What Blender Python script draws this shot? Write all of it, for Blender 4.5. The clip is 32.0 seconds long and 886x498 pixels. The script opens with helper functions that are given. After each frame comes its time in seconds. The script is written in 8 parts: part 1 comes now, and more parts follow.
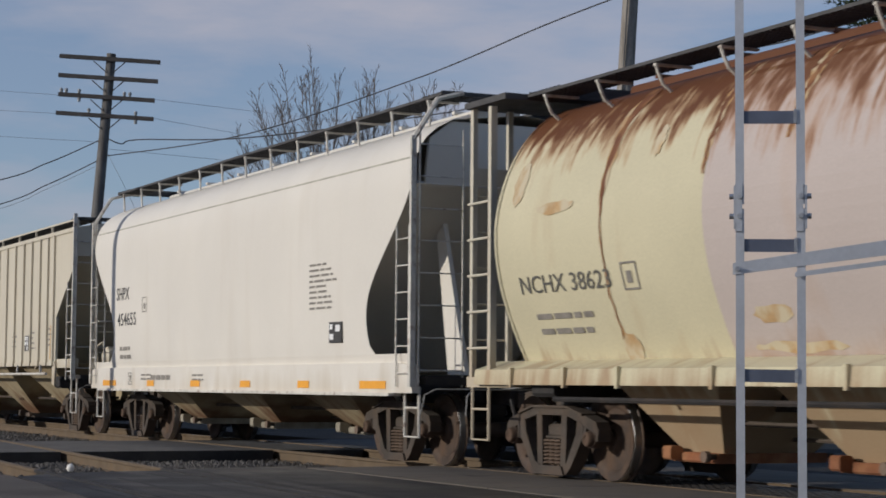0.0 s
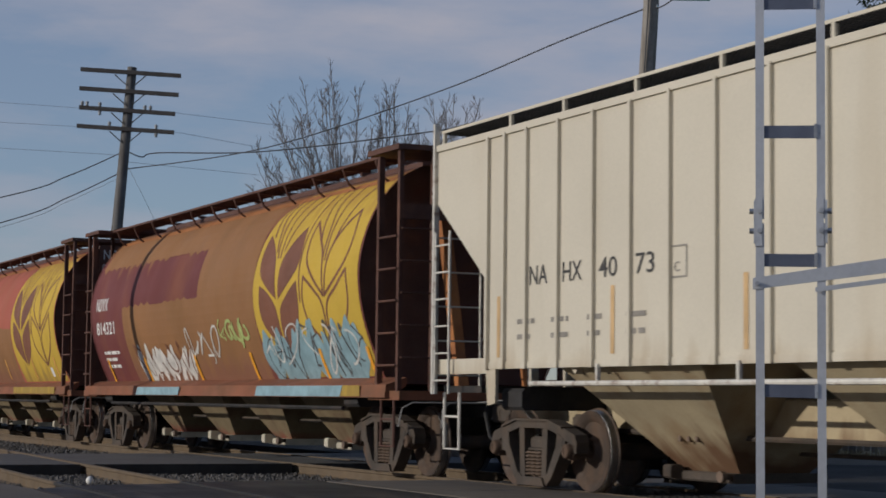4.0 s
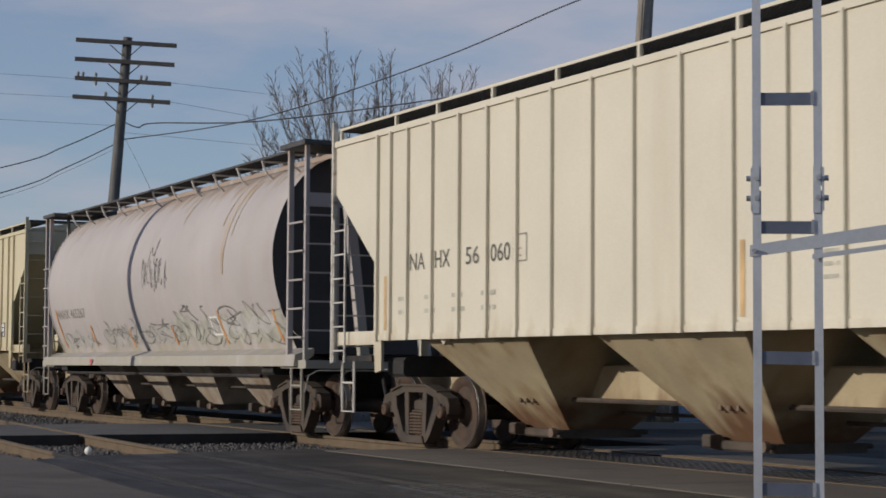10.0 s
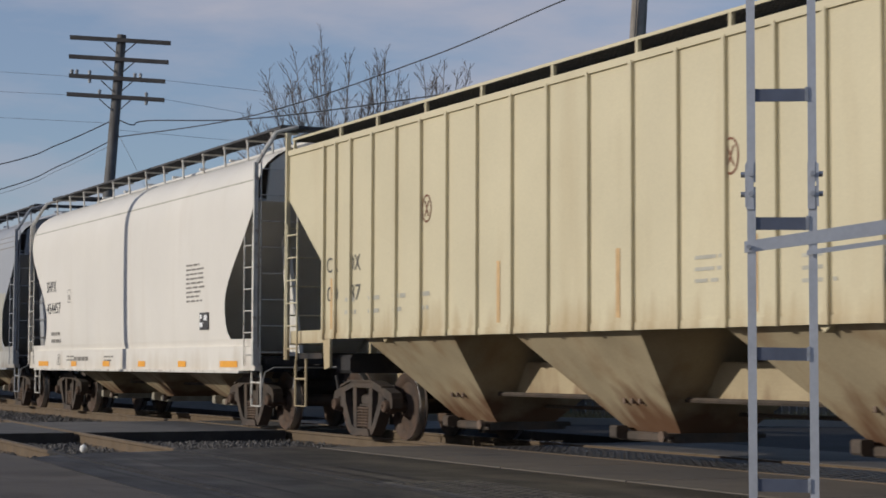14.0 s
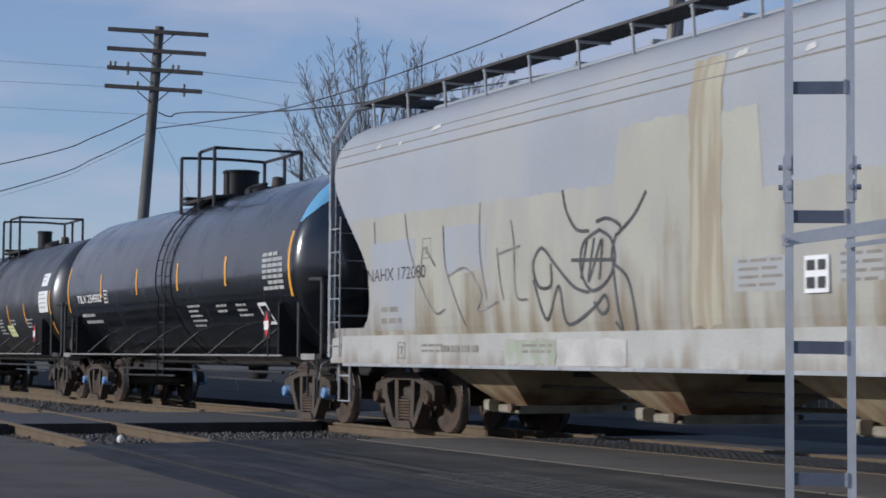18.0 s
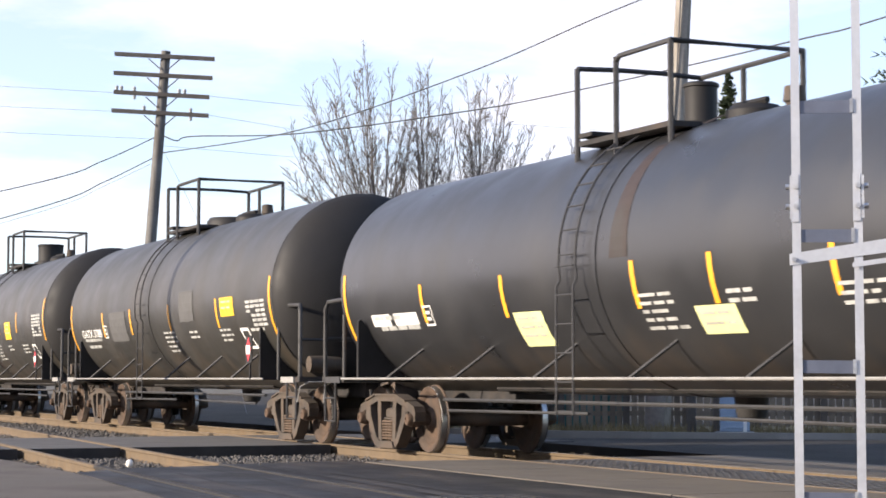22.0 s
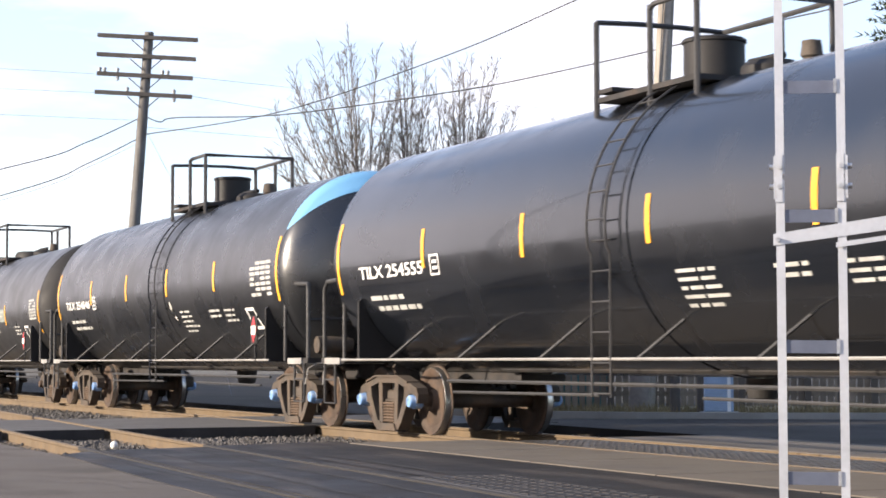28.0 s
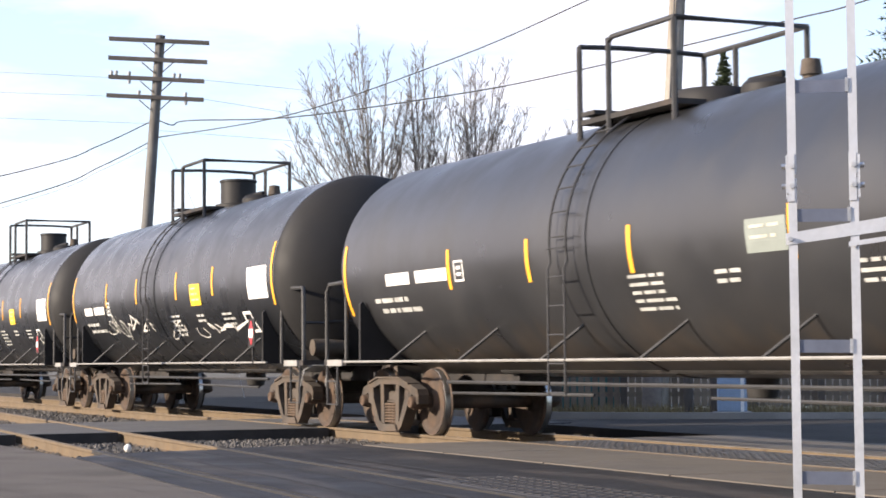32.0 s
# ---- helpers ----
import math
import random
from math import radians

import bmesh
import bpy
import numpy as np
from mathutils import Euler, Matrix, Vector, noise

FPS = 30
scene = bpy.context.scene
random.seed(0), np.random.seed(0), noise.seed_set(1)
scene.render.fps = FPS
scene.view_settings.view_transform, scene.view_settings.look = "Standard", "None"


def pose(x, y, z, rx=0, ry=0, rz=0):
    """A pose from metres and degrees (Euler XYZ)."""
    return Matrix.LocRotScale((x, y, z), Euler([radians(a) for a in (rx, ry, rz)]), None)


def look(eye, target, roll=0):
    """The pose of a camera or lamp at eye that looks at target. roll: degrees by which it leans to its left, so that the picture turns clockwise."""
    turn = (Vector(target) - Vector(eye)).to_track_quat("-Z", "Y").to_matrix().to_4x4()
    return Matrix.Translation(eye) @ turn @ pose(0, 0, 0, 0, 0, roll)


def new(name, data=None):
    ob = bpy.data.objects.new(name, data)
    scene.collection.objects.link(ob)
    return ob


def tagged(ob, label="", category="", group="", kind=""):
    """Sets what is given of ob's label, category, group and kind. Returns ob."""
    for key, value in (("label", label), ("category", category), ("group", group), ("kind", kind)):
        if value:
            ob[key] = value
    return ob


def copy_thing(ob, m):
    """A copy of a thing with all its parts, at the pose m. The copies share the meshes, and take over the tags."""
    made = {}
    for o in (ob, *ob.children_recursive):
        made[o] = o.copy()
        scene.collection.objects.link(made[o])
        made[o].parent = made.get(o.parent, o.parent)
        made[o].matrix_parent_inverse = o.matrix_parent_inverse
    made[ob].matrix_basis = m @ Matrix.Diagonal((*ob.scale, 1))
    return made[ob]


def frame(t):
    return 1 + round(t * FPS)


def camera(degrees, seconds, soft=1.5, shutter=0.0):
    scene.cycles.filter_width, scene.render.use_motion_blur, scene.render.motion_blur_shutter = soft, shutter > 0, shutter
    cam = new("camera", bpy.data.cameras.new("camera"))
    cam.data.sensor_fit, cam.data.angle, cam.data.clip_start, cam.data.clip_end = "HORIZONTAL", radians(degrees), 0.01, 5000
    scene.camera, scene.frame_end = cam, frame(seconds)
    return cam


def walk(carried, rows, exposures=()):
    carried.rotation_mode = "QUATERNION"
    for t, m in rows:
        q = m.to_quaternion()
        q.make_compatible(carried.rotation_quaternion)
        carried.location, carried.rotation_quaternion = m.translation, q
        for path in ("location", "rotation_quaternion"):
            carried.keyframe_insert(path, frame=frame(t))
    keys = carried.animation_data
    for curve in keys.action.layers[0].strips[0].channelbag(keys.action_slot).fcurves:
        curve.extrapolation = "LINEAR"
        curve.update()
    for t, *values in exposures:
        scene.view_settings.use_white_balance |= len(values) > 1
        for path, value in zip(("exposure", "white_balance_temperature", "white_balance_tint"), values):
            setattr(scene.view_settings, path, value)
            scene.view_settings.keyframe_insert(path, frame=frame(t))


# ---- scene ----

# ---- camera: held by hand beside the crossing, it hardly shifts and trembles a little ----
EYE = (0.0, -11.373, 1.014)
# seconds, yaw, pitch, roll
TURNS = ((0, 64.508, 4.077, -0.441), (0.5, 64.440, 4.023, -0.164), (1, 64.448, 4.005, -0.250), (1.5, 64.664, 3.783, -0.374), (2, 64.789, 4.023, -0.607), (2.5, 65.003, 4.017, -0.625), (3, 64.969, 3.884, -0.610), (3.5, 64.925, 4.100, -0.578), (4, 65.077, 4.485, -0.647), (4.5, 65.033, 4.247, -0.527), (6.5, 65.188, 4.047, -0.412), (7, 65.139, 4.126, -0.374), (7.5, 65.056, 3.818, -0.275), (8, 65.070, 3.897, -0.337), (8.5, 65.100, 3.814, -0.394), (9, 64.988, 3.696, -0.544), (9.5, 65.088, 3.544, -0.522), (10, 65.011, 3.558, -0.349), (10.5, 64.980, 3.743, -0.277), (11, 64.807, 3.754, -0.318), (11.5, 64.885, 3.630, -0.252), (12, 64.785, 3.488, -0.286), (12.5, 65.023, 3.463, -0.105), (13, 64.707, 3.508, -0.148), (13.5, 64.690, 3.541, -0.063), (14, 64.862, 3.465, -0.201), (14.5, 64.929, 3.439, -0.335), (16.5, 65.658, 3.334, -0.318), (17, 65.659, 3.455, -0.244), (17.5, 65.596, 3.400, -0.395), (18, 65.938, 3.226, -0.440), (18.5, 66.129, 3.379, -0.273), (19, 65.936, 3.740, -0.251), (19.5, 65.980, 3.699, -0.205), (20, 66.054, 3.709, -0.194), (20.5, 65.932, 3.605, -0.254), (21, 66.148, 3.658, -0.298), (21.5, 66.362, 3.784, -0.217), (22, 66.187, 3.880, -0.018), (22.5, 65.729, 3.977, 0.131), (23, 65.951, 3.997, 0.065), (23.5, 65.867, 3.956, 0.082), (24, 65.871, 3.710, 0.015), (24.5, 66.107, 3.897, 0.232), (25, 65.953, 3.944, 0.206), (25.5, 65.588, 4.077, 0.186), (26, 65.833, 3.871, 0.350), (26.5, 65.808, 3.957, 0.127), (28.5, 65.724, 3.209, 0.166), (29, 65.839, 3.428, 0.232), (29.5, 65.788, 3.353, 0.214), (30, 65.713, 3.230, 0.066), (30.5, 65.658, 3.274, 0.089), (31, 65.899, 3.255, 0.210), (31.5, 66.186, 3.394, 0.165), (32, 66.110, 3.354, 0.436))
cam = camera(26.0, 32.0, soft=1.7, shutter=0.16)
walk(cam, [(t, pose(*EYE, 90 + p, r, y)) for t, y, p, r in TURNS],
     exposures=((0, -0.15, 5850, 10), (1, -0.5, 6050, 10), (2, -0.65, 6050, 10), (3, -0.35, 6000, 10), (4.5, -0.3, 5850, 10), (7, 0.4, 6000, 10), (8, 0.4, 5850, 10), (9, 0.2, 5700, 10), (10, -0.1, 6000, 10), (12.5, -0.05, 6000, 10),
                (14.5, -0.15, 5800, 10), (16.5, -0.3, 5350, 10), (17.5, -0.15, 5350, 10), (18.5, 0.35, 5500, 10), (20, 1.3, 6200, 11), (21, 1.42, 6450, 13), (23, 1.62, 6600, 13), (25, 1.62, 6850, 14), (28, 1.68, 6700, 13), (32, 1.62, 6600, 13)))
# seconds, metres that the train has rolled
ROLL = ((0, 0.000), (1, 8.161), (2, 16.451), (3, 24.579), (4, 32.904), (4.5, 36.981), (6.5, 53.303), (7, 57.384), (8, 65.566), (9, 73.873), (10, 82.150),
        (11, 90.537), (12, 98.940), (13, 107.417), (14, 115.676), (14.5, 119.921), (16.5, 136.979), (17, 141.262), (18, 149.634), (19, 157.972), (20, 166.346),
        (21, 174.893), (22, 183.262), (23, 191.817), (24, 200.161), (25, 208.788), (26, 217.268), (26.5, 221.563), (28.5, 238.675), (29, 242.935), (30, 251.506),
        (31, 260.163), (32, 268.734))

# ---- world and sun ----
SUN_AZ, SUN_EL = radians(188), radians(16.5)      # from where the low afternoon sun shines: azimuth from +y, clockwise
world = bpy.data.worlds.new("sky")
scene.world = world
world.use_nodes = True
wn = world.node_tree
sky = wn.nodes.new("ShaderNodeTexSky")
sky.sky_type, sky.sun_disc, sky.sun_elevation, sky.sun_rotation = "NISHITA", False, SUN_EL, SUN_AZ
sky.air_density, sky.dust_density, sky.ozone_density = 1.0, 0.1, 4.0
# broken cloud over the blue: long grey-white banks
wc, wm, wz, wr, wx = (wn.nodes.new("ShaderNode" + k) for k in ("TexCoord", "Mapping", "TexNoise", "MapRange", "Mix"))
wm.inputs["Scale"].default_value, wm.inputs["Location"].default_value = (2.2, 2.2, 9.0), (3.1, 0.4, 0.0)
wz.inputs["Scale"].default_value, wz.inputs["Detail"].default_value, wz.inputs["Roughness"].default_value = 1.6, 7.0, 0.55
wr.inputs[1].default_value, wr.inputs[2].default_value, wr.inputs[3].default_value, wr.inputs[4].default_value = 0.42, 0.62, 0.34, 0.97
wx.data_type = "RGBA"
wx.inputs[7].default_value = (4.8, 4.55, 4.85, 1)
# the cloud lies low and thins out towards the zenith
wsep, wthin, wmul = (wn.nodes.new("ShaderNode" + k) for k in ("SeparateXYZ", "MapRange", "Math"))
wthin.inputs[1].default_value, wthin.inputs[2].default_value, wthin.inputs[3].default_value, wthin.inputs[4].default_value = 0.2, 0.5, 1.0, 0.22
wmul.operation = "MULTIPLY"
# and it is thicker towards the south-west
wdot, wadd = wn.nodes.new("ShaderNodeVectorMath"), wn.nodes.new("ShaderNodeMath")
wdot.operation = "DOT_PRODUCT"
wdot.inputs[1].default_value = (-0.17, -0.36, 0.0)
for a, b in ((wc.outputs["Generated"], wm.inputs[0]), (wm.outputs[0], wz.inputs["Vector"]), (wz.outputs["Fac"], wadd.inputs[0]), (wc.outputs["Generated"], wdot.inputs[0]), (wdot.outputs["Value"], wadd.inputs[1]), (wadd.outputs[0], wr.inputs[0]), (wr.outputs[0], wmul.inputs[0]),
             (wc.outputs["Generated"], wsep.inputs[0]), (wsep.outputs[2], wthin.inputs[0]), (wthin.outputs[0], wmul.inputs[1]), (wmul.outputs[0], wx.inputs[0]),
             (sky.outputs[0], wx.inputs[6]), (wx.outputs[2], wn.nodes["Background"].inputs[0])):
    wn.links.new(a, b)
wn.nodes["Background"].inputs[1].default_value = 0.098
sun_dir = Vector((math.sin(SUN_AZ) * math.cos(SUN_EL), math.cos(SUN_AZ) * math.cos(SUN_EL), math.sin(SUN_EL)))
sun = new("sun", bpy.data.lights.new("sun", "SUN"))
sun.data.energy, sun.data.angle, sun.data.color = 3.1, radians(0.6), (1.0, 0.88, 0.72)
sun.matrix_world = look(sun_dir * 60, (0, 0, 0))


# ---- materials ----
def mat(name, color, rough=0.6, metal=0.0, vary=0.12, scale=1.5, grain=0.06, bump=0.15, bscale=40.0, second=None,
        amount=0.0, lo=0.5, hi=0.7, stretch=(1, 1, 1), sscale=3.0, rand=0.0, coat=0.0, spec=0.5, runs=None, runs2=None):
    """Paint, metal, wood or stone: a base colour with drifts at two scales, a second colour in patches, and fine relief."""
    m = bpy.data.materials.new(name)
    m.use_nodes = True
    nt = m.node_tree
    N, L = nt.nodes.new, nt.links.new
    b = nt.nodes["Principled BSDF"]
    b.inputs["Roughness"].default_value, b.inputs["Metallic"].default_value = rough, metal
    b.inputs["Coat Weight"].default_value = coat
    b.inputs["Specular IOR Level"].default_value = spec
    tc = N("ShaderNodeTexCoord")

    def noisy(sc, st=(1, 1, 1), detail=5.0):
        mp, n = N("ShaderNodeMapping"), N("ShaderNodeTexNoise")
        mp.inputs["Scale"].default_value = st
        n.inputs["Scale"].default_value, n.inputs["Detail"].default_value = sc, detail
        L(tc.outputs["Object"], mp.inputs[0])
        L(mp.outputs[0], n.inputs["Vector"])
        return n.outputs["Fac"]

    def mixed(fac, a, c, kind="MIX"):
        x = N("ShaderNodeMix")
        x.data_type, x.blend_type = "RGBA", kind
        for s, v in ((x.inputs[0], fac), (x.inputs[6], a), (x.inputs[7], c)):
            if hasattr(v, "is_linked"):
                L(v, s)
            else:
                s.default_value = v
        return x.outputs[2]

    def ramp(f, a, c, va=0.0, vb=1.0):
        r = N("ShaderNodeMapRange")
        r.inputs[1].default_value, r.inputs[2].default_value, r.inputs[3].default_value, r.inputs[4].default_value = a, c, va, vb
        L(f, r.inputs[0])
        return r.outputs[0]

    col = mixed(ramp(noisy(scale), 0.3, 0.7), tuple(c * (1 - vary) for c in color) + (1,), tuple(min(1, c * (1 + vary)) for c in color) + (1,))
    fine = noisy(bscale, detail=8.0)
    g = N("ShaderNodeHueSaturation")
    L(col, g.inputs["Color"])
    L(ramp(fine, 0.3, 0.7, 1 - grain, 1 + grain), g.inputs["Value"])
    col = g.outputs[0]
    if second:
        col = mixed(ramp(noisy(sscale, stretch, 9.0), lo, hi, 0.0, amount), col, (*second, 1))
    for run in (runs, runs2):
        if run:
            # streaks that run along z, dense at height full and gone at height none
            tint, none, full, across, share = run
            sx = N("ShaderNodeSeparateXYZ")
            L(tc.outputs["Object"], sx.inputs[0])
            ad = N("ShaderNodeMath")
            L(noisy(across, (1, 0.4, 0.07), 7.0), ad.inputs[0])
            L(ramp(sx.outputs[2], none, full, -0.42, 0.34), ad.inputs[1])
            ad2 = N("ShaderNodeMath")
            ad2.operation = "MULTIPLY_ADD"
            L(noisy(across * 0.35), ad2.inputs[0])
            ad2.inputs[1].default_value = 0.5
            L(ad.outputs[0], ad2.inputs[2])
            if tint[0] < 0.16 and full > none:
                # a paler orange edge round dark rust
                col = mixed(ramp(ad2.outputs[0], 0.55, 0.8, 0.0, share * 0.75), col, (0.36, 0.17, 0.06, 1))
            col = mixed(ramp(ad2.outputs[0], 0.68, 1.02 if full < none else 0.9, 0.0, share), col, (*tint, 1))
    if rand:
        oi = N("ShaderNodeObjectInfo")
        g2 = N("ShaderNodeHueSaturation")
        L(ramp(oi.outputs["Random"], 0, 1, 1 - rand, 1 + rand), g2.inputs["Value"])
        L(col, g2.inputs["Color"])
        col = g2.outputs[0]
    L(col, b.inputs["Base Color"])
    if bump:
        bp = N("ShaderNodeBump")
        bp.inputs["Strength"].default_value, bp.inputs["Distance"].default_value = bump, 0.01
        L(fine, bp.inputs["Height"])
        L(bp.outputs[0], b.inputs["Normal"])
    L(ramp(noisy(scale * 2.3), 0.3, 0.7, max(0.02, rough - 0.1), min(1, rough + 0.1)), b.inputs["Roughness"])
    return m


RUST = (0.17, 0.07, 0.035)
M = {}
M["truck"] = mat("truck_iron", (0.066, 0.052, 0.04), 0.85, 0.0, 0.35, 2.5, 0.15, 0.4, 30, (0.095, 0.066, 0.045), 0.75, 0.48, 0.68)
M["wheel"] = mat("wheel_steel", (0.062, 0.042, 0.03), 0.75, 0.1, 0.3, 3, 0.12, 0.25, 40, (0.115, 0.066, 0.036), 0.7, 0.45, 0.7)
M["spring"] = mat("worn_spring_steel", (0.17, 0.12, 0.085), 0.6, 0.2, 0.2, 4)
M["tread"] = mat("worn_tread", (0.5, 0.48, 0.46), 0.35, 0.95, 0.12, 3, 0.06, 0.05)
M["black"] = mat("black_underframe", (0.022, 0.02, 0.019), 0.8, 0.0, 0.3, 2, 0.15, 0.3, 30, (0.08, 0.055, 0.04), 0.5, 0.5, 0.75)
M["cap_blue"] = mat("blue_bearing_cap", (0.16, 0.3, 0.55), 0.5, 0.0, 0.2, 8, 0.1, 0.1, second=(0.45, 0.5, 0.56), amount=0.7, sscale=12)
M["white"] = mat("white_paint", (0.72, 0.68, 0.60), 0.5, 0.0, 0.04, 0.5, 0.03, 0.04, 60, (0.55, 0.48, 0.38), 0.35, 0.55, 0.85, (1, 1, 0.12), 1.6, runs2=((0.5, 0.42, 0.3), 1.6, 0.7, 3.0, 0.5))
M["cream"] = mat("cream_grey_paint", (0.60, 0.55, 0.44), 0.6, 0.0, 0.05, 0.6, 0.04, 0.06, 50, (0.42, 0.34, 0.22), 0.3, 0.55, 0.8, (1, 1, 0.15), 1.8, runs2=((0.36, 0.27, 0.16), 1.9, 1.1, 4.0, 0.5))
M["cream_pale"] = mat("pale_cream_paint", (0.64, 0.59, 0.47), 0.6, 0.0, 0.05, 0.6, 0.04, 0.06, 50, (0.48, 0.4, 0.28), 0.3, 0.57, 0.8, (1, 1, 0.15), 1.8, runs2=((0.4, 0.31, 0.19), 1.8, 1.1, 4.0, 0.5))
M["tan"] = mat("tan_paint", (0.60, 0.535, 0.36), 0.6, 0.0, 0.06, 0.6, 0.04, 0.06, 50, (0.42, 0.32, 0.17), 0.35, 0.56, 0.8, (1, 1, 0.15), 1.8, runs2=((0.36, 0.25, 0.12), 2.1, 1.1, 4.0, 0.6))
M["hopper_dirt"] = mat("dusty_hopper_paint", (0.40, 0.33, 0.21), 0.75, 0.0, 0.15, 1.2, 0.06, 0.15, 40, (0.25, 0.15, 0.07), 0.5, 0.5, 0.7, (1, 1, 0.5), 2.2, runs2=((0.13, 0.055, 0.025), 1.15, 0.3, 4.0, 0.85))
M["grey"] = mat("weathered_grey_paint", (0.45, 0.41, 0.39), 0.75, 0.0, 0.08, 0.5, 0.05, 0.08, 50, (0.36, 0.27, 0.2), 0.3, 0.5, 0.8, (1, 1, 0.2), 1.4, runs=((0.3, 0.19, 0.1), 3.3, 4.5, 4.0, 0.6), runs2=((0.33, 0.31, 0.22), 2.2, 1.0, 3.0, 0.6))
M["grey2"] = mat("patched_grey_paint", (0.35, 0.365, 0.39), 0.65, 0.0, 0.08, 0.4, 0.06, 0.06, 50, (0.41, 0.4, 0.37), 0.5, 0.5, 0.68, (0.5, 1, 0.3), 1.2, runs=((0.40, 0.375, 0.31), 3.2, 1.2, 1.4, 0.6), runs2=((0.2, 0.165, 0.12), 2.2, 0.9, 4.0, 0.6))
M["grey_sill"] = mat("chalky_sill_paint", (0.43, 0.42, 0.385), 0.7, 0.0, 0.1, 1.1, 0.08, 0.1, 40, (0.28, 0.25, 0.2), 0.6, 0.52, 0.72, (1, 1, 0.4), 2.2, runs2=((0.2, 0.15, 0.1), 1.3, 0.8, 5.0, 0.6))
M["grab_grey"] = mat("worn_grey_grab_iron", (0.34, 0.35, 0.36), 0.6, 0.0, 0.15, 4, 0.08, 0.1, 50, RUST, 0.5, 0.58, 0.72, sscale=9)
M["rust_cream"] = mat("rusty_cream_paint", (0.58, 0.53, 0.36), 0.65, 0.0, 0.08, 0.5, 0.05, 0.12, 40, (0.36, 0.2, 0.08), 0.5, 0.62, 0.8, (1, 1, 0.35), 1.1, runs=((0.12, 0.043, 0.016), 3.1, 4.1, 8.0, 0.97), runs2=((0.27, 0.13, 0.055), 1.7, 0.85, 6.0, 0.6))
M["pinkgrey"] = mat("chalky_pink_grey_paint", (0.50, 0.43, 0.39), 0.7, 0.0, 0.06, 0.5, 0.04, 0.1, 40, (0.42, 0.26, 0.15), 0.4, 0.6, 0.78, (1, 1, 0.3), 1.2, runs=((0.14, 0.055, 0.022), 2.6, 4.4, 8.0, 0.92), runs2=((0.36, 0.2, 0.09), 1.9, 1.1, 3.0, 0.6))
M["red"] = mat("faded_red_paint", (0.40, 0.115, 0.075), 0.75, 0.0, 0.1, 0.4, 0.05, 0.06, 50, (0.3, 0.14, 0.06), 0.35, 0.5, 0.75, (1, 1, 0.3), 0.9, runs=((0.24, 0.09, 0.05), 3.4, 4.4, 6.0, 0.6))
M["brownred"] = mat("road_dust_on_red", (0.285, 0.135, 0.048), 0.75, 0.0, 0.14, 0.5, 0.06, 0.08, 50, (0.19, 0.095, 0.03), 0.6, 0.5, 0.75, (1, 1, 0.3), 1.0, runs=((0.22, 0.095, 0.055), 2.1, 1.3, 3.0, 0.8))
M["maroon"] = mat("maroon_paint", (0.16, 0.045, 0.042), 0.7, 0.0, 0.15, 0.5, 0.05, 0.06, 50, (0.27, 0.11, 0.05), 0.5, 0.5, 0.75, (1, 1, 0.3), 1.0, runs=((0.30, 0.14, 0.055), 2.9, 4.1, 4.0, 0.8))
M["orange_rust"] = mat("orange_rust", (0.40, 0.16, 0.05), 0.8, 0.0, 0.2, 1.5, 0.08, 0.2, 40, (0.2, 0.07, 0.03), 0.6, 0.5, 0.7)
M["dark_rust"] = mat("dark_rusty_steel", (0.10, 0.045, 0.03), 0.8, 0.0, 0.25, 1.5, 0.1, 0.2, 40, (0.2, 0.08, 0.035), 0.5, 0.55, 0.75)
M["rust_halo"] = mat("orange_rust_bloom", (0.4, 0.24, 0.1), 0.85, 0.0, 0.2, 3, 0.1, 0.1, 40, (0.54, 0.46, 0.31), 0.9, 0.42, 0.6, (1, 1, 0.4), 6)
M["rust_core"] = mat("dark_rust_run", (0.15, 0.058, 0.024), 0.85, 0.0, 0.25, 2, 0.1, 0.2, 40, (0.34, 0.17, 0.07), 0.7, 0.48, 0.7, (1, 1, 0.3), 5)
M["rust"] = mat("rust", (0.22, 0.085, 0.035), 0.85, 0.0, 0.25, 2, 0.1, 0.2, 40, (0.38, 0.2, 0.09), 0.6, 0.5, 0.7)
M["yellow"] = mat("wheat_yellow_paint", (0.57, 0.385, 0.05), 0.75, 0.0, 0.08, 0.8, 0.05, 0.06, 50, (0.42, 0.27, 0.05), 0.5, 0.52, 0.75, (1, 1, 0.3), 1.5, runs=((0.45, 0.27, 0.05), 3.0, 4.3, 7.0, 0.7), runs2=((0.24, 0.16, 0.05), 2.2, 1.2, 4.0, 0.7))
M["stem"] = mat("brown_emblem_paint", (0.20, 0.085, 0.05), 0.6, 0.0, 0.15, 1)
M["stripe"] = mat("yellow_reflector_tape", (0.85, 0.39, 0.03), 0.4, 0.0, 0.06, 4, 0.03, 0)
M["orange"] = mat("orange_stripe_paint", (0.64, 0.33, 0.08), 0.55, 0.0, 0.2, 4)
M["orange_faded"] = mat("bleached_orange_paint", (0.58, 0.39, 0.19), 0.6, 0.0, 0.2, 4)
M["letter_white"] = mat("white_lettering", (0.78, 0.77, 0.73), 0.5, 0.0, 0.05, 4, 0.05, 0)
M["letter_black"] = mat("black_lettering", (0.05, 0.048, 0.045), 0.6, 0.0, 0.2, 5, 0.05, 0)
M["letter_worn"] = mat("worn_black_lettering", (0.11, 0.105, 0.09), 0.7, 0.0, 0.25, 5, 0.05, 0)
M["letter_grey"] = mat("faded_lettering", (0.24, 0.22, 0.19), 0.7, 0.0, 0.2, 5, 0.05, 0)
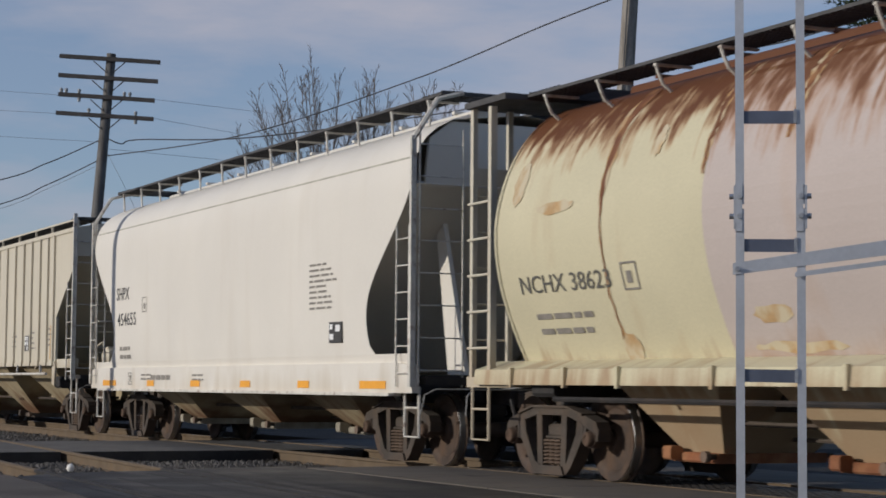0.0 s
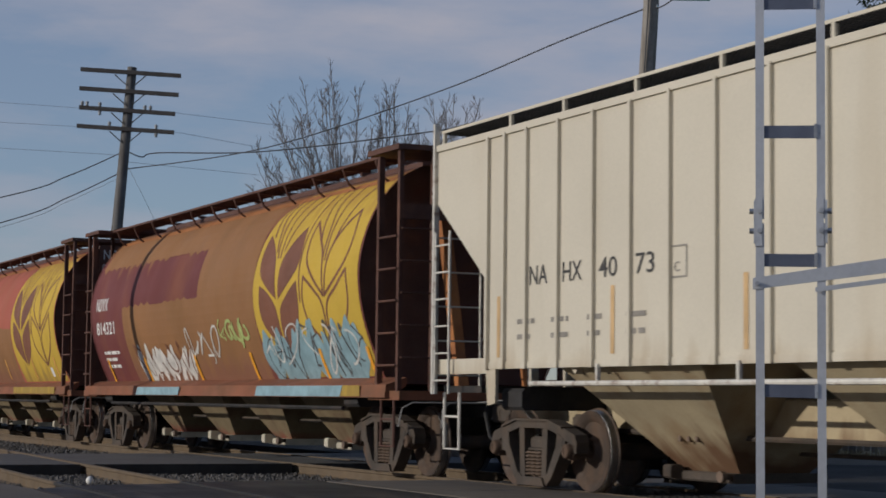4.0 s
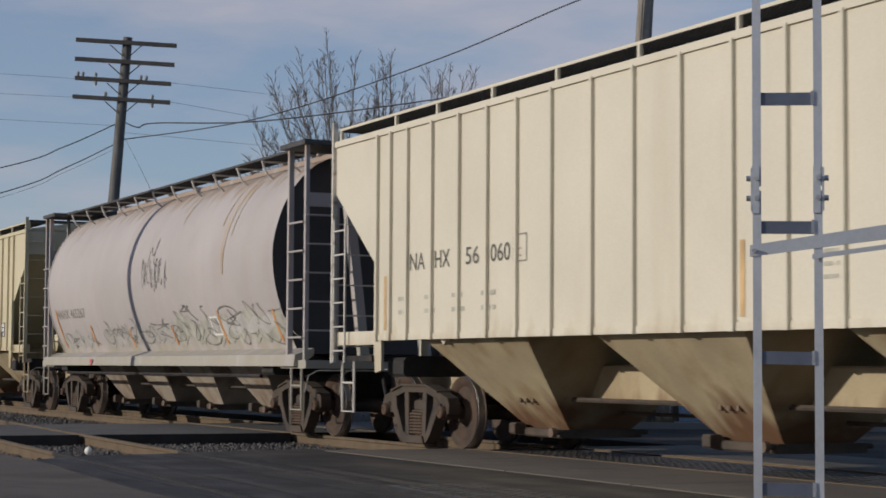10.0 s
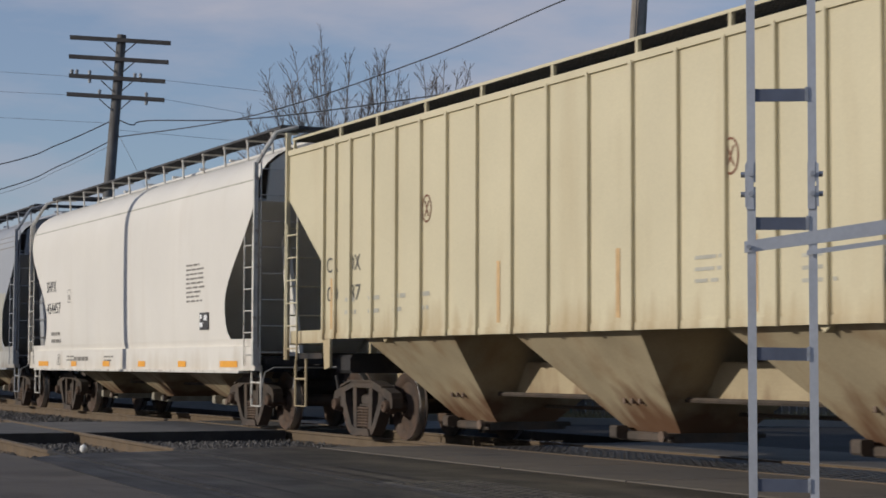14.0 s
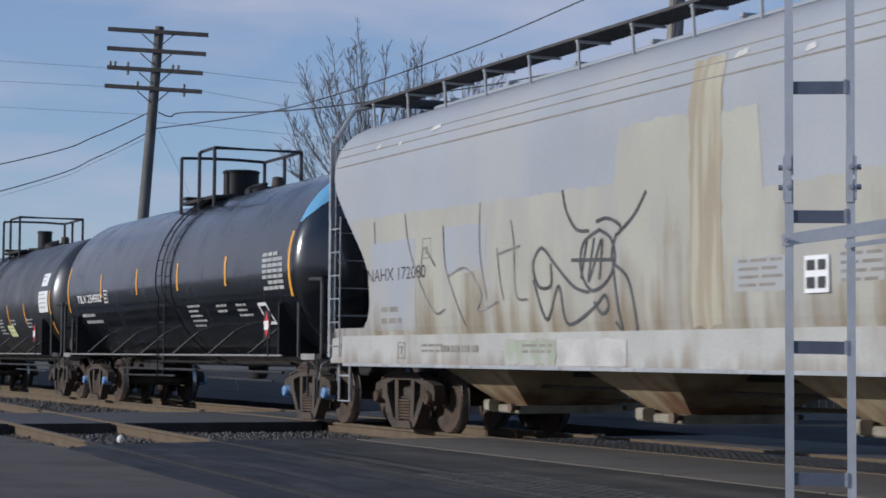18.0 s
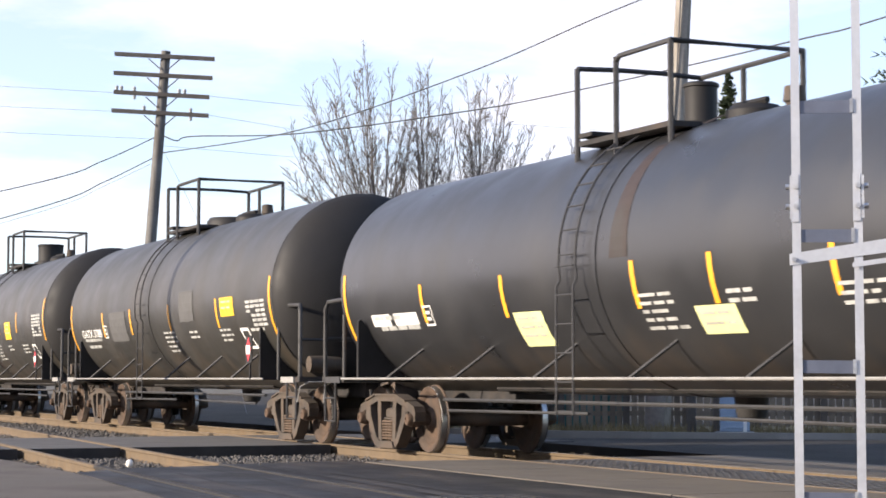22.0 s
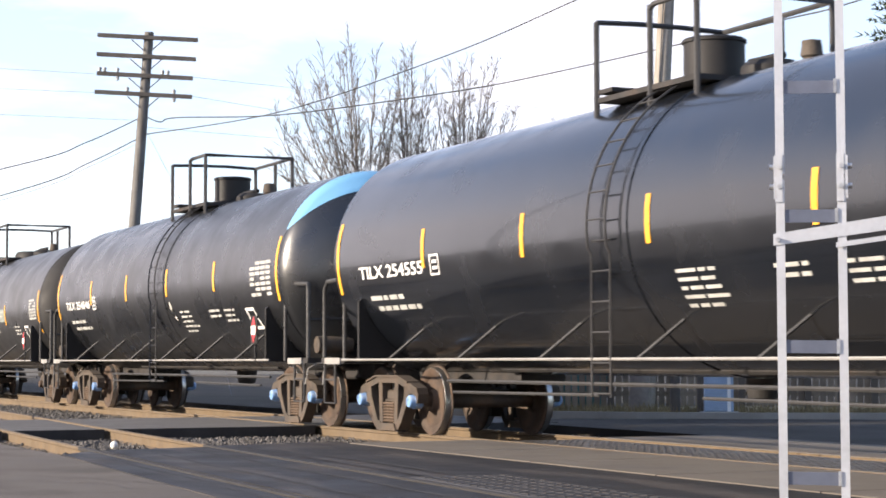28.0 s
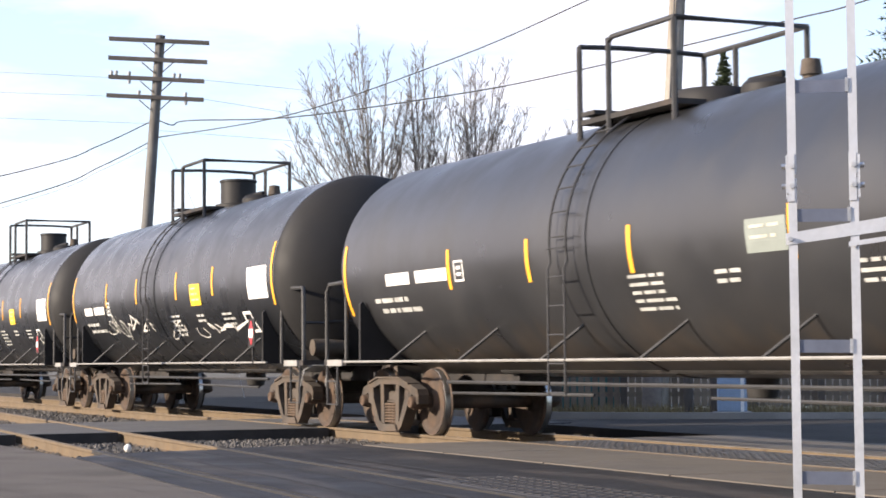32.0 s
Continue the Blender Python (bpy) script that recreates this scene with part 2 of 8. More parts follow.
M["letter_seam_shade"] = mat("faint_print_seam_shade", (0.42, 0.4, 0.33), 0.7, 0.0, 0.2, 5, 0.05, 0)
M["dusty_print"] = mat("dust_covered_print", (0.4, 0.25, 0.13), 0.7, 0.0, 0.25, 5, 0.08, 0)
M["letter_soft"] = mat("dulled_white_print", (0.4, 0.4, 0.375), 0.6, 0.0, 0.25, 5, 0.08, 0)
M["panel_white"] = mat("white_notice", (0.82, 0.82, 0.8), 0.4, 0.0, 0.05, 4, 0.03, 0)
M["panel_yellow"] = mat("yellow_notice", (0.85, 0.55, 0.03), 0.45, 0.0, 0.06, 4, 0.03, 0)
M["panel_lime"] = mat("pale_yellow_notice", (0.72, 0.72, 0.35), 0.5, 0.0, 0.08, 4, 0.03, 0)
M["sign_red"] = mat("red_sign_paint", (0.6, 0.04, 0.05), 0.4, 0.0, 0.1, 5, 0.03, 0)
M["patch_grey"] = mat("primer_patch", (0.085, 0.083, 0.08), 0.7, 0.0, 0.1, 3, 0.05, 0)
M["tank_gloss"] = mat("glossy_black_tank_paint", (0.006, 0.0075, 0.0105), 0.22, 0.0, 0.15, 0.6, 0.05, 0.008, 60, (0.014, 0.014, 0.015), 0.3, 0.55, 0.8, (1, 1, 0.3), 1.0, coat=0.3, spec=1.0)
M["tank_satin"] = mat("satin_black_tank_paint", (0.011, 0.012, 0.014), 0.3, 0.0, 0.12, 0.6, 0.05, 0.015, 60, (0.022, 0.021, 0.02), 0.4, 0.5, 0.8, (1, 1, 0.3), 1.0, spec=1.0)
M["tank_brown"] = mat("dusty_black_tank_paint", (0.029, 0.0278, 0.024), 0.45, 0.0, 0.15, 0.5, 0.06, 0.03, 60, (0.058, 0.049, 0.038), 0.5, 0.48, 0.75, (1, 1, 0.35), 1.0, spec=0.85, runs2=((0.085, 0.062, 0.04), 2.1, 0.8, 2.5, 0.6))
M["tank_grey"] = mat("dull_grey_tank_paint", (0.022, 0.0225, 0.024), 0.36, 0.0, 0.12, 0.5, 0.05, 0.02, 60, (0.038, 0.035, 0.031), 0.4, 0.5, 0.8, (1, 1, 0.35), 1.0, spec=0.95, runs2=((0.06, 0.045, 0.032), 1.9, 0.8, 2.5, 0.6))
M["head_black"] = mat("sooty_head_paint", (0.02, 0.019, 0.019), 0.65, 0.0, 0.2, 0.8, 0.06, 0.05)
M["blue_head"] = mat("sky_blue_paint", (0.17, 0.4, 0.62), 0.4, 0.0, 0.06, 1, 0.03, 0.02)
M["galv"] = mat("galvanised_steel", (0.53, 0.54, 0.56), 0.45, 0.55, 0.08, 6, 0.05, 0.04, 60, (0.55, 0.56, 0.59), 0.5, 0.45, 0.7, (1, 1, 1), 20)
M["bolt"] = mat("zinc_bolt", (0.5, 0.5, 0.5), 0.4, 0.9, 0.2, 10)
M["grab"] = mat("worn_white_grab_iron", (0.62, 0.59, 0.52), 0.6, 0.0, 0.15, 4, 0.08, 0.1, 50, RUST, 0.6, 0.55, 0.7, sscale=9)
M["grab_dark"] = mat("sooty_grab_iron", (0.035, 0.034, 0.034), 0.6, 0.0, 0.2, 4, 0.1, 0.1)
M["rail_grey"] = mat("worn_grey_handrail", (0.30, 0.29, 0.27), 0.6, 0.2, 0.2, 3)
M["grate"] = mat("galvanised_grating", (0.075, 0.072, 0.07), 0.7, 0.2, 0.2, 4, 0.1, 0.3, 60)
M["rail_rust"] = mat("rusty_rail", (0.128, 0.092, 0.055), 0.8, 0.1, 0.15, 2, 0.08, 0.2, 40, (0.16, 0.105, 0.055), 0.5, 0.5, 0.7)
M["rail_head"] = mat("worn_rail_head", (0.28, 0.22, 0.16), 0.5, 0.5, 0.15, 4)
M["tie"] = mat("weathered_tie_wood", (0.09, 0.07, 0.055), 0.9, 0.0, 0.25, 2, 0.12, 0.5, 25, (0.16, 0.13, 0.1), 0.6, 0.45, 0.7, (1, 8, 1), 3)
M["timber"] = mat("tarred_crossing_timber", (0.028, 0.026, 0.025), 0.75, 0.0, 0.25, 2, 0.1, 0.4, 30)
M["asphalt"] = mat("worn_asphalt", (0.105, 0.088, 0.072), 0.9, 0.0, 0.16, 0.35, 0.16, 0.35, 90, (0.05, 0.042, 0.035), 0.75, 0.5, 0.66, (1, 1, 1), 0.8)
M["asphalt_mid"] = mat("grey_asphalt", (0.036, 0.031, 0.026), 0.85, 0.0, 0.15, 0.3, 0.12, 0.3, 80, (0.022, 0.019, 0.016), 0.7, 0.5, 0.66, (1, 1, 1), 0.6, spec=0.25)
M["rail_dull"] = mat("dull_rail_head", (0.15, 0.112, 0.07), 0.7, 0.2, 0.15, 3)
M["rail_buried"] = mat("tarred_rail", (0.026, 0.023, 0.021), 0.7, 0.1, 0.2, 2)
M["galv_dull"] = mat("dull_galvanised_strap", (0.13, 0.145, 0.19), 0.4, 0.5, 0.1, 8, 0.05, 0.03)
M["gate"] = mat("dusty_pale_gate", (0.27, 0.245, 0.19), 0.8, 0.0, 0.3, 5)
# near-black blue-grey: the shade on the hoppers' end bulkheads, put into the colour
M["shade_end"] = mat("shaded_end_sheet", (0.05, 0.05, 0.055), 0.6, 0.0, 0.2, 1.2, 0.06, 0.05)
M["concrete_grey"] = mat("grey_footway_concrete", (0.095, 0.09, 0.084), 0.85, 0.0, 0.12, 0.8, 0.1, 0.3, 60, (0.055, 0.052, 0.05), 0.6, 0.5, 0.7, (1, 1, 1), 1.5)
M["white_rock"] = mat("white_rock", (0.8, 0.78, 0.72), 0.8, 0.0, 0.06, 8)
M["asphalt_dark"] = mat("damp_tarred_asphalt", (0.016, 0.0138, 0.0122), 0.6, 0.0, 0.3, 0.5, 0.12, 0.3, 70, (0.062, 0.05, 0.04), 0.9, 0.5, 0.64, (0.35, 1.8, 1), 1.1, spec=0.35)
M["concrete"] = mat("concrete_panel", (0.115, 0.096, 0.074), 0.85, 0.0, 0.08, 0.8, 0.08, 0.2, 60, (0.065, 0.058, 0.05), 0.6, 0.52, 0.72, (1, 1, 1), 1.1)
M["rubber"] = mat("rubber_crossing_panel", (0.04, 0.036, 0.033), 0.55, 0.0, 0.2, 1.5, 0.1, 0.2, 40)
M["ground"] = mat("gravel_earth", (0.12, 0.105, 0.085), 0.95, 0.0, 0.2, 0.15, 0.25, 0.6, 60, (0.14, 0.15, 0.08), 0.7, 0.5, 0.7, (1, 1, 1), 0.25)
M["ballast"] = mat("ballast_stone", (0.08, 0.074, 0.068), 0.9, 0.0, 0.25, 3, 0.2, 0.5, 40, (0.18, 0.165, 0.15), 0.5, 0.5, 0.65, (1, 1, 1), 8)
M["stone"] = mat("pale_stone", (0.7, 0.68, 0.62), 0.8, 0.0, 0.1, 5)
M["pole"] = mat("weathered_pole_wood", (0.155, 0.15, 0.142), 0.9, 0.0, 0.15, 1.5, 0.1, 0.5, 20, (0.08, 0.068, 0.056), 0.7, 0.48, 0.65, (6, 6, 0.5), 2)
M["pole_grey"] = mat("silvered_pole_wood", (0.30, 0.275, 0.24), 0.9, 0.0, 0.15, 1.5, 0.1, 0.5, 20, (0.15, 0.125, 0.1), 0.7, 0.48, 0.65, (6, 6, 0.5), 2)
M["arm"] = mat("dark_crossarm_wood", (0.08, 0.073, 0.068), 0.9, 0.0, 0.2, 2, 0.1, 0.3)
M["glass_ins"] = mat("glass_insulator", (0.35, 0.36, 0.36), 0.25, 0.0, 0.1, 8)
M["wire"] = mat("black_cable", (0.06, 0.06, 0.062), 0.6, 0.0, 0.1, 3, 0.05, 0)
M["wire_far"] = mat("grey_line_wire", (0.30, 0.31, 0.33), 0.6, 0.0, 0.1, 3, 0.05, 0)
M["bark"] = mat("grey_brown_bark", (0.2, 0.172, 0.15), 0.95, 0.0, 0.2, 1, 0.15, 0.4, 12)
M["needles"] = mat("dark_spruce_needles", (0.085, 0.115, 0.065), 0.8, 0.0, 0.4, 1.2, 0.3, 0)
M["green_sign"] = mat("green_street_sign", (0.03, 0.17, 0.12), 0.4, 0.0, 0.06, 3, 0.03, 0)
M["fence"] = mat("weathered_fence_boards", (0.2, 0.165, 0.125), 0.9, 0.0, 0.15, 2, 0.1, 0.3, 20, rand=0.2)
M["fence_dark"] = mat("dark_fence_post", (0.10, 0.085, 0.07), 0.9, 0.0, 0.2, 2)
M["hedge"] = mat("dry_grass_verge", (0.2, 0.155, 0.075), 0.95, 0.0, 0.3, 1, 0.3, 0.5, 30)
M["teal"] = mat("teal_container_paint", (0.05, 0.14, 0.14), 0.5, 0.0, 0.12, 1)
M["blue_box"] = mat("pale_blue_box_paint", (0.32, 0.42, 0.55), 0.5, 0.0, 0.1, 3)
M["kerb"] = mat("pale_kerb_concrete", (0.3, 0.28, 0.25), 0.85, 0.0, 0.1, 1.5)
M["g_blue"] = mat("pale_blue_spray_paint", (0.25, 0.38, 0.42), 0.5, 0.0, 0.2, 4)
M["g_white"] = mat("white_spray_paint", (0.62, 0.6, 0.55), 0.6, 0.0, 0.2, 4)
M["g_green"] = mat("lime_spray_paint", (0.40, 0.46, 0.16), 0.6, 0.0, 0.2, 4)
M["g_haze"] = mat("chalky_spray_haze", (0.40, 0.38, 0.35), 0.7, 0.0, 0.15, 3)
M["g_moss"] = mat("faded_green_spray_paint", (0.4, 0.39, 0.33), 0.7, 0.0, 0.25, 3)
M["g_pale"] = mat("bleached_spray_paint", (0.47, 0.45, 0.42), 0.7, 0.0, 0.2, 3)
M["g_smoke"] = mat("faded_dark_spray_paint", (0.22, 0.21, 0.19), 0.7, 0.0, 0.4, 3)
M["g_black"] = mat("black_spray_paint", (0.09, 0.09, 0.09), 0.7, 0.0, 0.3, 4)
M["g_orange"] = mat("orange_spray_paint", (0.58, 0.28, 0.1), 0.6, 0.0, 0.2, 4)
M["g_red"] = mat("red_spray_paint", (0.45, 0.1, 0.1), 0.6, 0.0, 0.2, 4)
M["rust_thin"] = mat("thin_surface_rust", (0.46, 0.3, 0.14), 0.8, 0.0, 0.15, 2, 0.1, 0.1, 40, (0.55, 0.48, 0.33), 0.97, 0.4, 0.58, (1, 1, 0.6), 5)
M["patch_tan"] = mat("yellowed_paint", (0.41, 0.395, 0.33), 0.6, 0.0, 0.1, 0.6, 0.06, 0.05, 50, (0.37, 0.355, 0.32), 0.9, 0.45, 0.6, (1, 1, 0.3), 1.6, runs2=((0.2, 0.15, 0.085), 3.3, 0.6, 4.0, 0.8))
M["patch_green"] = mat("greenish_stain", (0.33, 0.35, 0.26), 0.7, 0.0, 0.1, 1.5, 0.06, 0.05, 50, (0.41, 0.41, 0.38), 0.9, 0.45, 0.6, sscale=3)
M["patch_dirt"] = mat("brown_dirt_run", (0.34, 0.29, 0.2), 0.7, 0.0, 0.1, 0.6, 0.06, 0.05, 50, (0.42, 0.39, 0.3), 0.95, 0.45, 0.58, (3, 1, 0.25), 2.5)
M["rust_wash"] = mat("washed_out_rust", (0.42, 0.31, 0.2), 0.75, 0.0, 0.15, 1, 0.06, 0.08, 50, (0.45, 0.405, 0.375), 0.95, 0.4, 0.58, (2, 1, 0.3), 4)
M["stain_brown"] = mat("brown_spill", (0.03, 0.019, 0.015), 0.6, 0.0, 0.2, 1, 0.06, 0.05, 50, (0.034, 0.03, 0.026), 0.8, 0.45, 0.65, (1, 1, 0.5), 3)
M["panel_pale"] = mat("pale_green_grey_notice", (0.22, 0.245, 0.22), 0.5, 0.0, 0.08, 4, 0.03, 0)
M["bay_olive"] = mat("olive_brown_hopper_paint", (0.2, 0.155, 0.09), 0.8, 0.0, 0.2, 1.2, 0.08, 0.15, 40, (0.1, 0.05, 0.03), 0.6, 0.5, 0.7, (1, 1, 0.5), 2.2, runs2=((0.2, 0.04, 0.03), 0.62, 0.3, 3.0, 0.7))
M["rusty_sill"] = mat("rust_stained_sill_paint", (0.24, 0.095, 0.05), 0.75, 0.0, 0.2, 0.9, 0.08, 0.12, 40, (0.14, 0.075, 0.04), 0.7, 0.48, 0.7, (0.6, 1, 1), 1.6)
M["gate_cream"] = mat("cream_outlet_gate", (0.5, 0.46, 0.36), 0.7, 0.0, 0.15, 4, 0.08, 0.1, 40, (0.2, 0.13, 0.07), 0.6, 0.55, 0.75, sscale=6)
M["red_dirty"] = mat("grimy_red_paint", (0.27, 0.072, 0.055), 0.75, 0.0, 0.12, 0.6, 0.06, 0.06, 50, (0.34, 0.1, 0.07), 0.5, 0.5, 0.7, (1, 1, 0.4), 1.5)
M["bay_grey"] = mat("dusty_grey_hopper_paint", (0.34, 0.29, 0.23), 0.8, 0.0, 0.2, 1.2, 0.08, 0.15, 40, (0.16, 0.09, 0.05), 0.7, 0.5, 0.7, (1, 1, 0.5), 2.2)
for m in M.values():
    if m.name.endswith("_paint") and "tank" not in m.name and "blue" not in m.name:
        m.node_tree.nodes["Principled BSDF"].inputs["Specular IOR Level"].default_value = 0.3


# ---- mesh tools ----
class Shape:
    """Vertices and faces of one mesh, put together from simple solids."""

    def __init__(self):
        self.v, self.f = [], []

    def add(self, vs, fs):
        n = len(self.v)
        self.v += [tuple(p) for p in vs]
        self.f += [tuple(i + n for i in q) for q in fs]
        return self

    def box(self, x0, x1, y0, y1, z0, z1, c=0.0):
        """A block with its edges along x bevelled by c."""
        if c <= 0:
            vs = [(x, y, z) for x in (x0, x1) for y in (y0, y1) for z in (z0, z1)]
            return self.add(vs, [(0, 1, 3, 2), (4, 6, 7, 5), (0, 4, 5, 1), (2, 3, 7, 6), (0, 2, 6, 4), (1, 5, 7, 3)])
        ring = [(y0 + c, z0), (y1 - c, z0), (y1, z0 + c), (y1, z1 - c), (y1 - c, z1), (y0 + c, z1), (y0, z1 - c), (y0, z0 + c)]
        return self.prism([(x0, y, z) for y, z in ring], (x1 - x0, 0, 0))

    def prism(self, ring, d):
        """A flat ring of points swept by the vector d."""
        n = len(ring)
        top = [tuple(a + b for a, b in zip(p, d)) for p in ring]
        return self.add(list(ring) + top, [tuple(range(n))[::-1], tuple(range(n, 2 * n))] + [(i, (i + 1) % n, n + (i + 1) % n, n + i) for i in range(n)])

    def plate(self, ring, y0, y1):
        """An outline in x and z, given thickness along y."""
        return self.prism([(x, y0, z) for x, z in ring], (0, y1 - y0, 0))

    def tube(self, pts, r, n=8, r2=None):
        pts = [Vector(p) for p in pts]
        rings, up = [], None
        for i, p in enumerate(pts):
            d = (pts[min(i + 1, len(pts) - 1)] - pts[max(i - 1, 0)]).normalized()
            if up is None or abs(d.dot(up)) > 0.98:
                up = Vector((0, 0, 1)) if abs(d.z) < 0.9 else Vector((0, 1, 0))
            a = d.cross(up).normalized()
            b = a.cross(d).normalized()
            up = b
            rr = r if r2 is None else r + (r2 - r) * i / (len(pts) - 1)
            rings.append([p + (a * math.cos(k * math.tau / n) + b * math.sin(k * math.tau / n)) * rr for k in range(n)])
        vs = [q for ring in rings for q in ring]
        fs = [(i * n + k, i * n + (k + 1) % n, (i + 1) * n + (k + 1) % n, (i + 1) * n + k) for i in range(len(pts) - 1) for k in range(n)]
        fs += [tuple(range(n))[::-1], tuple(range((len(pts) - 1) * n, len(pts) * n))]
        return self.add(vs, fs)

    def lathe(self, profile, axis, n=24, at=(0, 0, 0), closed=True):
        """A profile of (along the axis, radius) turned round x, y or z."""
        vs, fs = [], []
        for a, r in profile:
            for k in range(n):
                c, s = r * math.cos(k * math.tau / n), r * math.sin(k * math.tau / n)
                q = {"x": (a, c, s), "y": (c, a, s), "z": (c, s, a)}[axis]
                vs.append(tuple(u + w for u, w in zip(q, at)))
        m = len(profile)
        fs = [(i * n + k, i * n + (k + 1) % n, (i + 1) * n + (k + 1) % n, (i + 1) * n + k) for i in range(m - 1) for k in range(n)]
        if closed:
            fs += [tuple(range(n))[::-1], tuple(range((m - 1) * n, m * n))]
        return self.add(vs, fs)

    def sheet(self, rows):
        """A surface through rows of points."""
        n = len(rows[0])
        return self.add([p for r in rows for p in r], [(i * n + k, i * n + k + 1, (i + 1) * n + k + 1, (i + 1) * n + k) for i in range(len(rows) - 1) for k in range(n - 1)])

    def mesh(self, name, smooth=0):
        me = bpy.data.meshes.new(name)
        me.from_pydata(self.v, [], self.f)
        bm = bmesh.new()
        bm.from_mesh(me)
        bmesh.ops.recalc_face_normals(bm, faces=bm.faces)
        bm.to_mesh(me)
        bm.free()
        if smooth:
            for p in me.polygons:
                p.use_smooth = True
            me.set_sharp_from_angle(angle=radians(smooth))
        return me


def part(name, shape, material, parent=None, label="", smooth=35, at=(0, 0, 0)):
    """One mesh object under a thing or a part."""
    me = shape.mesh(name, smooth) if isinstance(shape, Shape) else shape
    if not me.materials:
        me.materials.append(material)
    ob = new(name, me)
    ob.location = at
    ob.parent = parent
    if label:
        ob["label"] = label
    return ob


def thing(name, label, category, group="", kind="", at=None):
    ob = new(name)
    ob.empty_display_size = 0.3
    if at is not None:
        ob.matrix_basis = at
    return tagged(ob, label, category, group, kind)


# lettering in the built-in font, made flat once: x to the right, z up, one unit high
GLYPHS = {}


def glyphs(text):
    if text not in GLYPHS:
        cu = bpy.data.curves.new("lettering", "FONT")
        cu.body, cu.size, cu.resolution_u, cu.offset = text, 1.4, 3, 0.02 if text in ("NDYX", "814321", "814450", "GATX 3788") or "TILX" in text else 0.006
        ob = bpy.data.objects.new("lettering", cu)
        scene.collection.objects.link(ob)
        me = bpy.data.meshes.new_from_object(ob.evaluated_get(bpy.context.evaluated_depsgraph_get()))
        GLYPHS[text] = ([(v.co.x, v.co.y) for v in me.vertices], [tuple(p.vertices) for p in me.polygons])
        bpy.data.objects.remove(ob)
        bpy.data.meshes.remove(me)
        bpy.data.curves.remove(cu)
    return GLYPHS[text]


MARKS = ("NCHX 38623", "SHPX", "454655", "454457", "NA", "HX", "40", "73", "NDYX", "814321", "814450", "56", "060", "NAHX 465267",
         "NAHX 172080", "TILX 254502", "GATX 3788", "TILX 270439", "TILX 254555", "TILX 254046", "CR", "DX", "00", "87", "C", "E")
for mark in MARKS:
    glyphs(mark)


class Flat:
    """Flat paint work in x and z, later laid on a car's side."""

    def __init__(self):
        self.v, self.f = [], []

    def add(self, vs, fs):
        n = len(self.v)
        self.v += vs
        self.f += [tuple(i + n for i in q) for q in fs]
        return self

    def rect(self, x0, x1, z0, z1, lean=0.0):
        return self.add([(x0, z0), (x1, z0), (x1 + lean, z1), (x0 + lean, z1)], [(0, 1, 2, 3)])

    def poly(self, ring):
        return self.add(list(ring), [tuple(range(len(ring)))])

    def text(self, s, x, z, height, width=1.0, slant=0.0):
        vs, fs = glyphs(s)
        return self.add([(x + (a + slant * b) * height * width, z + b * height) for a, b in vs], fs)

    def fit(self, s, x0, x1, z0, z1, slant=0.0):
        """Lettering that fills the space from x0 to x1 and z0 to z1."""
        vs, fs = glyphs(s)
        a0, a1, b0, b1 = min(v[0] for v in vs), max(v[0] for v in vs), min(v[1] for v in vs), max(v[1] for v in vs)
        return self.add([(x0 + (a - a0) / (a1 - a0) * (x1 - x0) + slant * (b - b0) / (b1 - b0), z0 + (b - b0) / (b1 - b0) * (z1 - z0)) for a, b in vs], fs)

    def lines(self, x, z, w, n, height=0.05, gap=0.05, rnd=None):
        """Small writing that cannot be read: bars."""
        for i in range(n):
            x1 = x
            end = x + w * (rnd.uniform(0.65, 1.0) if rnd else 1)
            while x1 < end - 0.05:
                l = min((rnd.uniform(0.12, 0.4) if rnd else 0.25), end - x1)
                self.rect(x1, x1 + l, z - i * (height + gap) - height, z - i * (height + gap))
                x1 += l + 0.05
        return self

    def stroke(self, pts, w):
        pts = [Vector((a, b)) for a, b in pts]
        for i in range(len(pts) - 1):
            d = pts[i + 1] - pts[i]
            if d.length < 1e-5:
                continue
            n = Vector((-d.y, d.x)).normalized() * w / 2
            e = d.normalized() * w * 0.3
            a, b = pts[i] - e, pts[i + 1] + e
            self.add([tuple(a + n), tuple(a - n), tuple(b - n), tuple(b + n)], [(0, 1, 2, 3)])
        return self


SHIFT = {}          # metres by which a car's paint work is set forward of the car's middle


def lay(name, flat, surf, material, parent, label="", lift=0.006, cut=0.14):
    """Lay paint work on the near side of a car, whose half-width at each height is surf(z)."""
    bm = bmesh.new()
    dx = SHIFT.get(parent.name, 0.0)
    vs = [bm.verts.new((x + dx, 0, z)) for x, z in flat.v]
    for q in flat.f:
        try:
            bm.faces.new([vs[i] for i in q])
        except ValueError:
            pass
    bmesh.ops.remove_doubles(bm, verts=bm.verts[:], dist=1e-5)
    zs = [z for _, z in flat.v]
    if cut:
        z = math.ceil(min(zs) / cut) * cut
        while z < max(zs):
            bmesh.ops.bisect_plane(bm, geom=bm.verts[:] + bm.edges[:] + bm.faces[:], plane_co=(0, 0, z), plane_no=(0, 0, 1))
            z += cut
    for v in bm.verts:
        v.co.y = -surf(v.co.z) - lift
    bm.normal_update()
    for f in bm.faces:
        if f.normal.y > 0:
            f.normal_flip()
    me = bpy.data.meshes.new(name)
    bm.to_mesh(me)
    bm.free()
    ob = part(name, me, material, parent, label)
    if name in ("small_lettering", "stencilled_table", "sill_lettering", "notice_writing", "notice_marks", "notice_squares", "graffiti", "graffiti_fill", "chipped_paint", "emblem_ring"):
        tagged(ob, kind="stuff")
    return ob


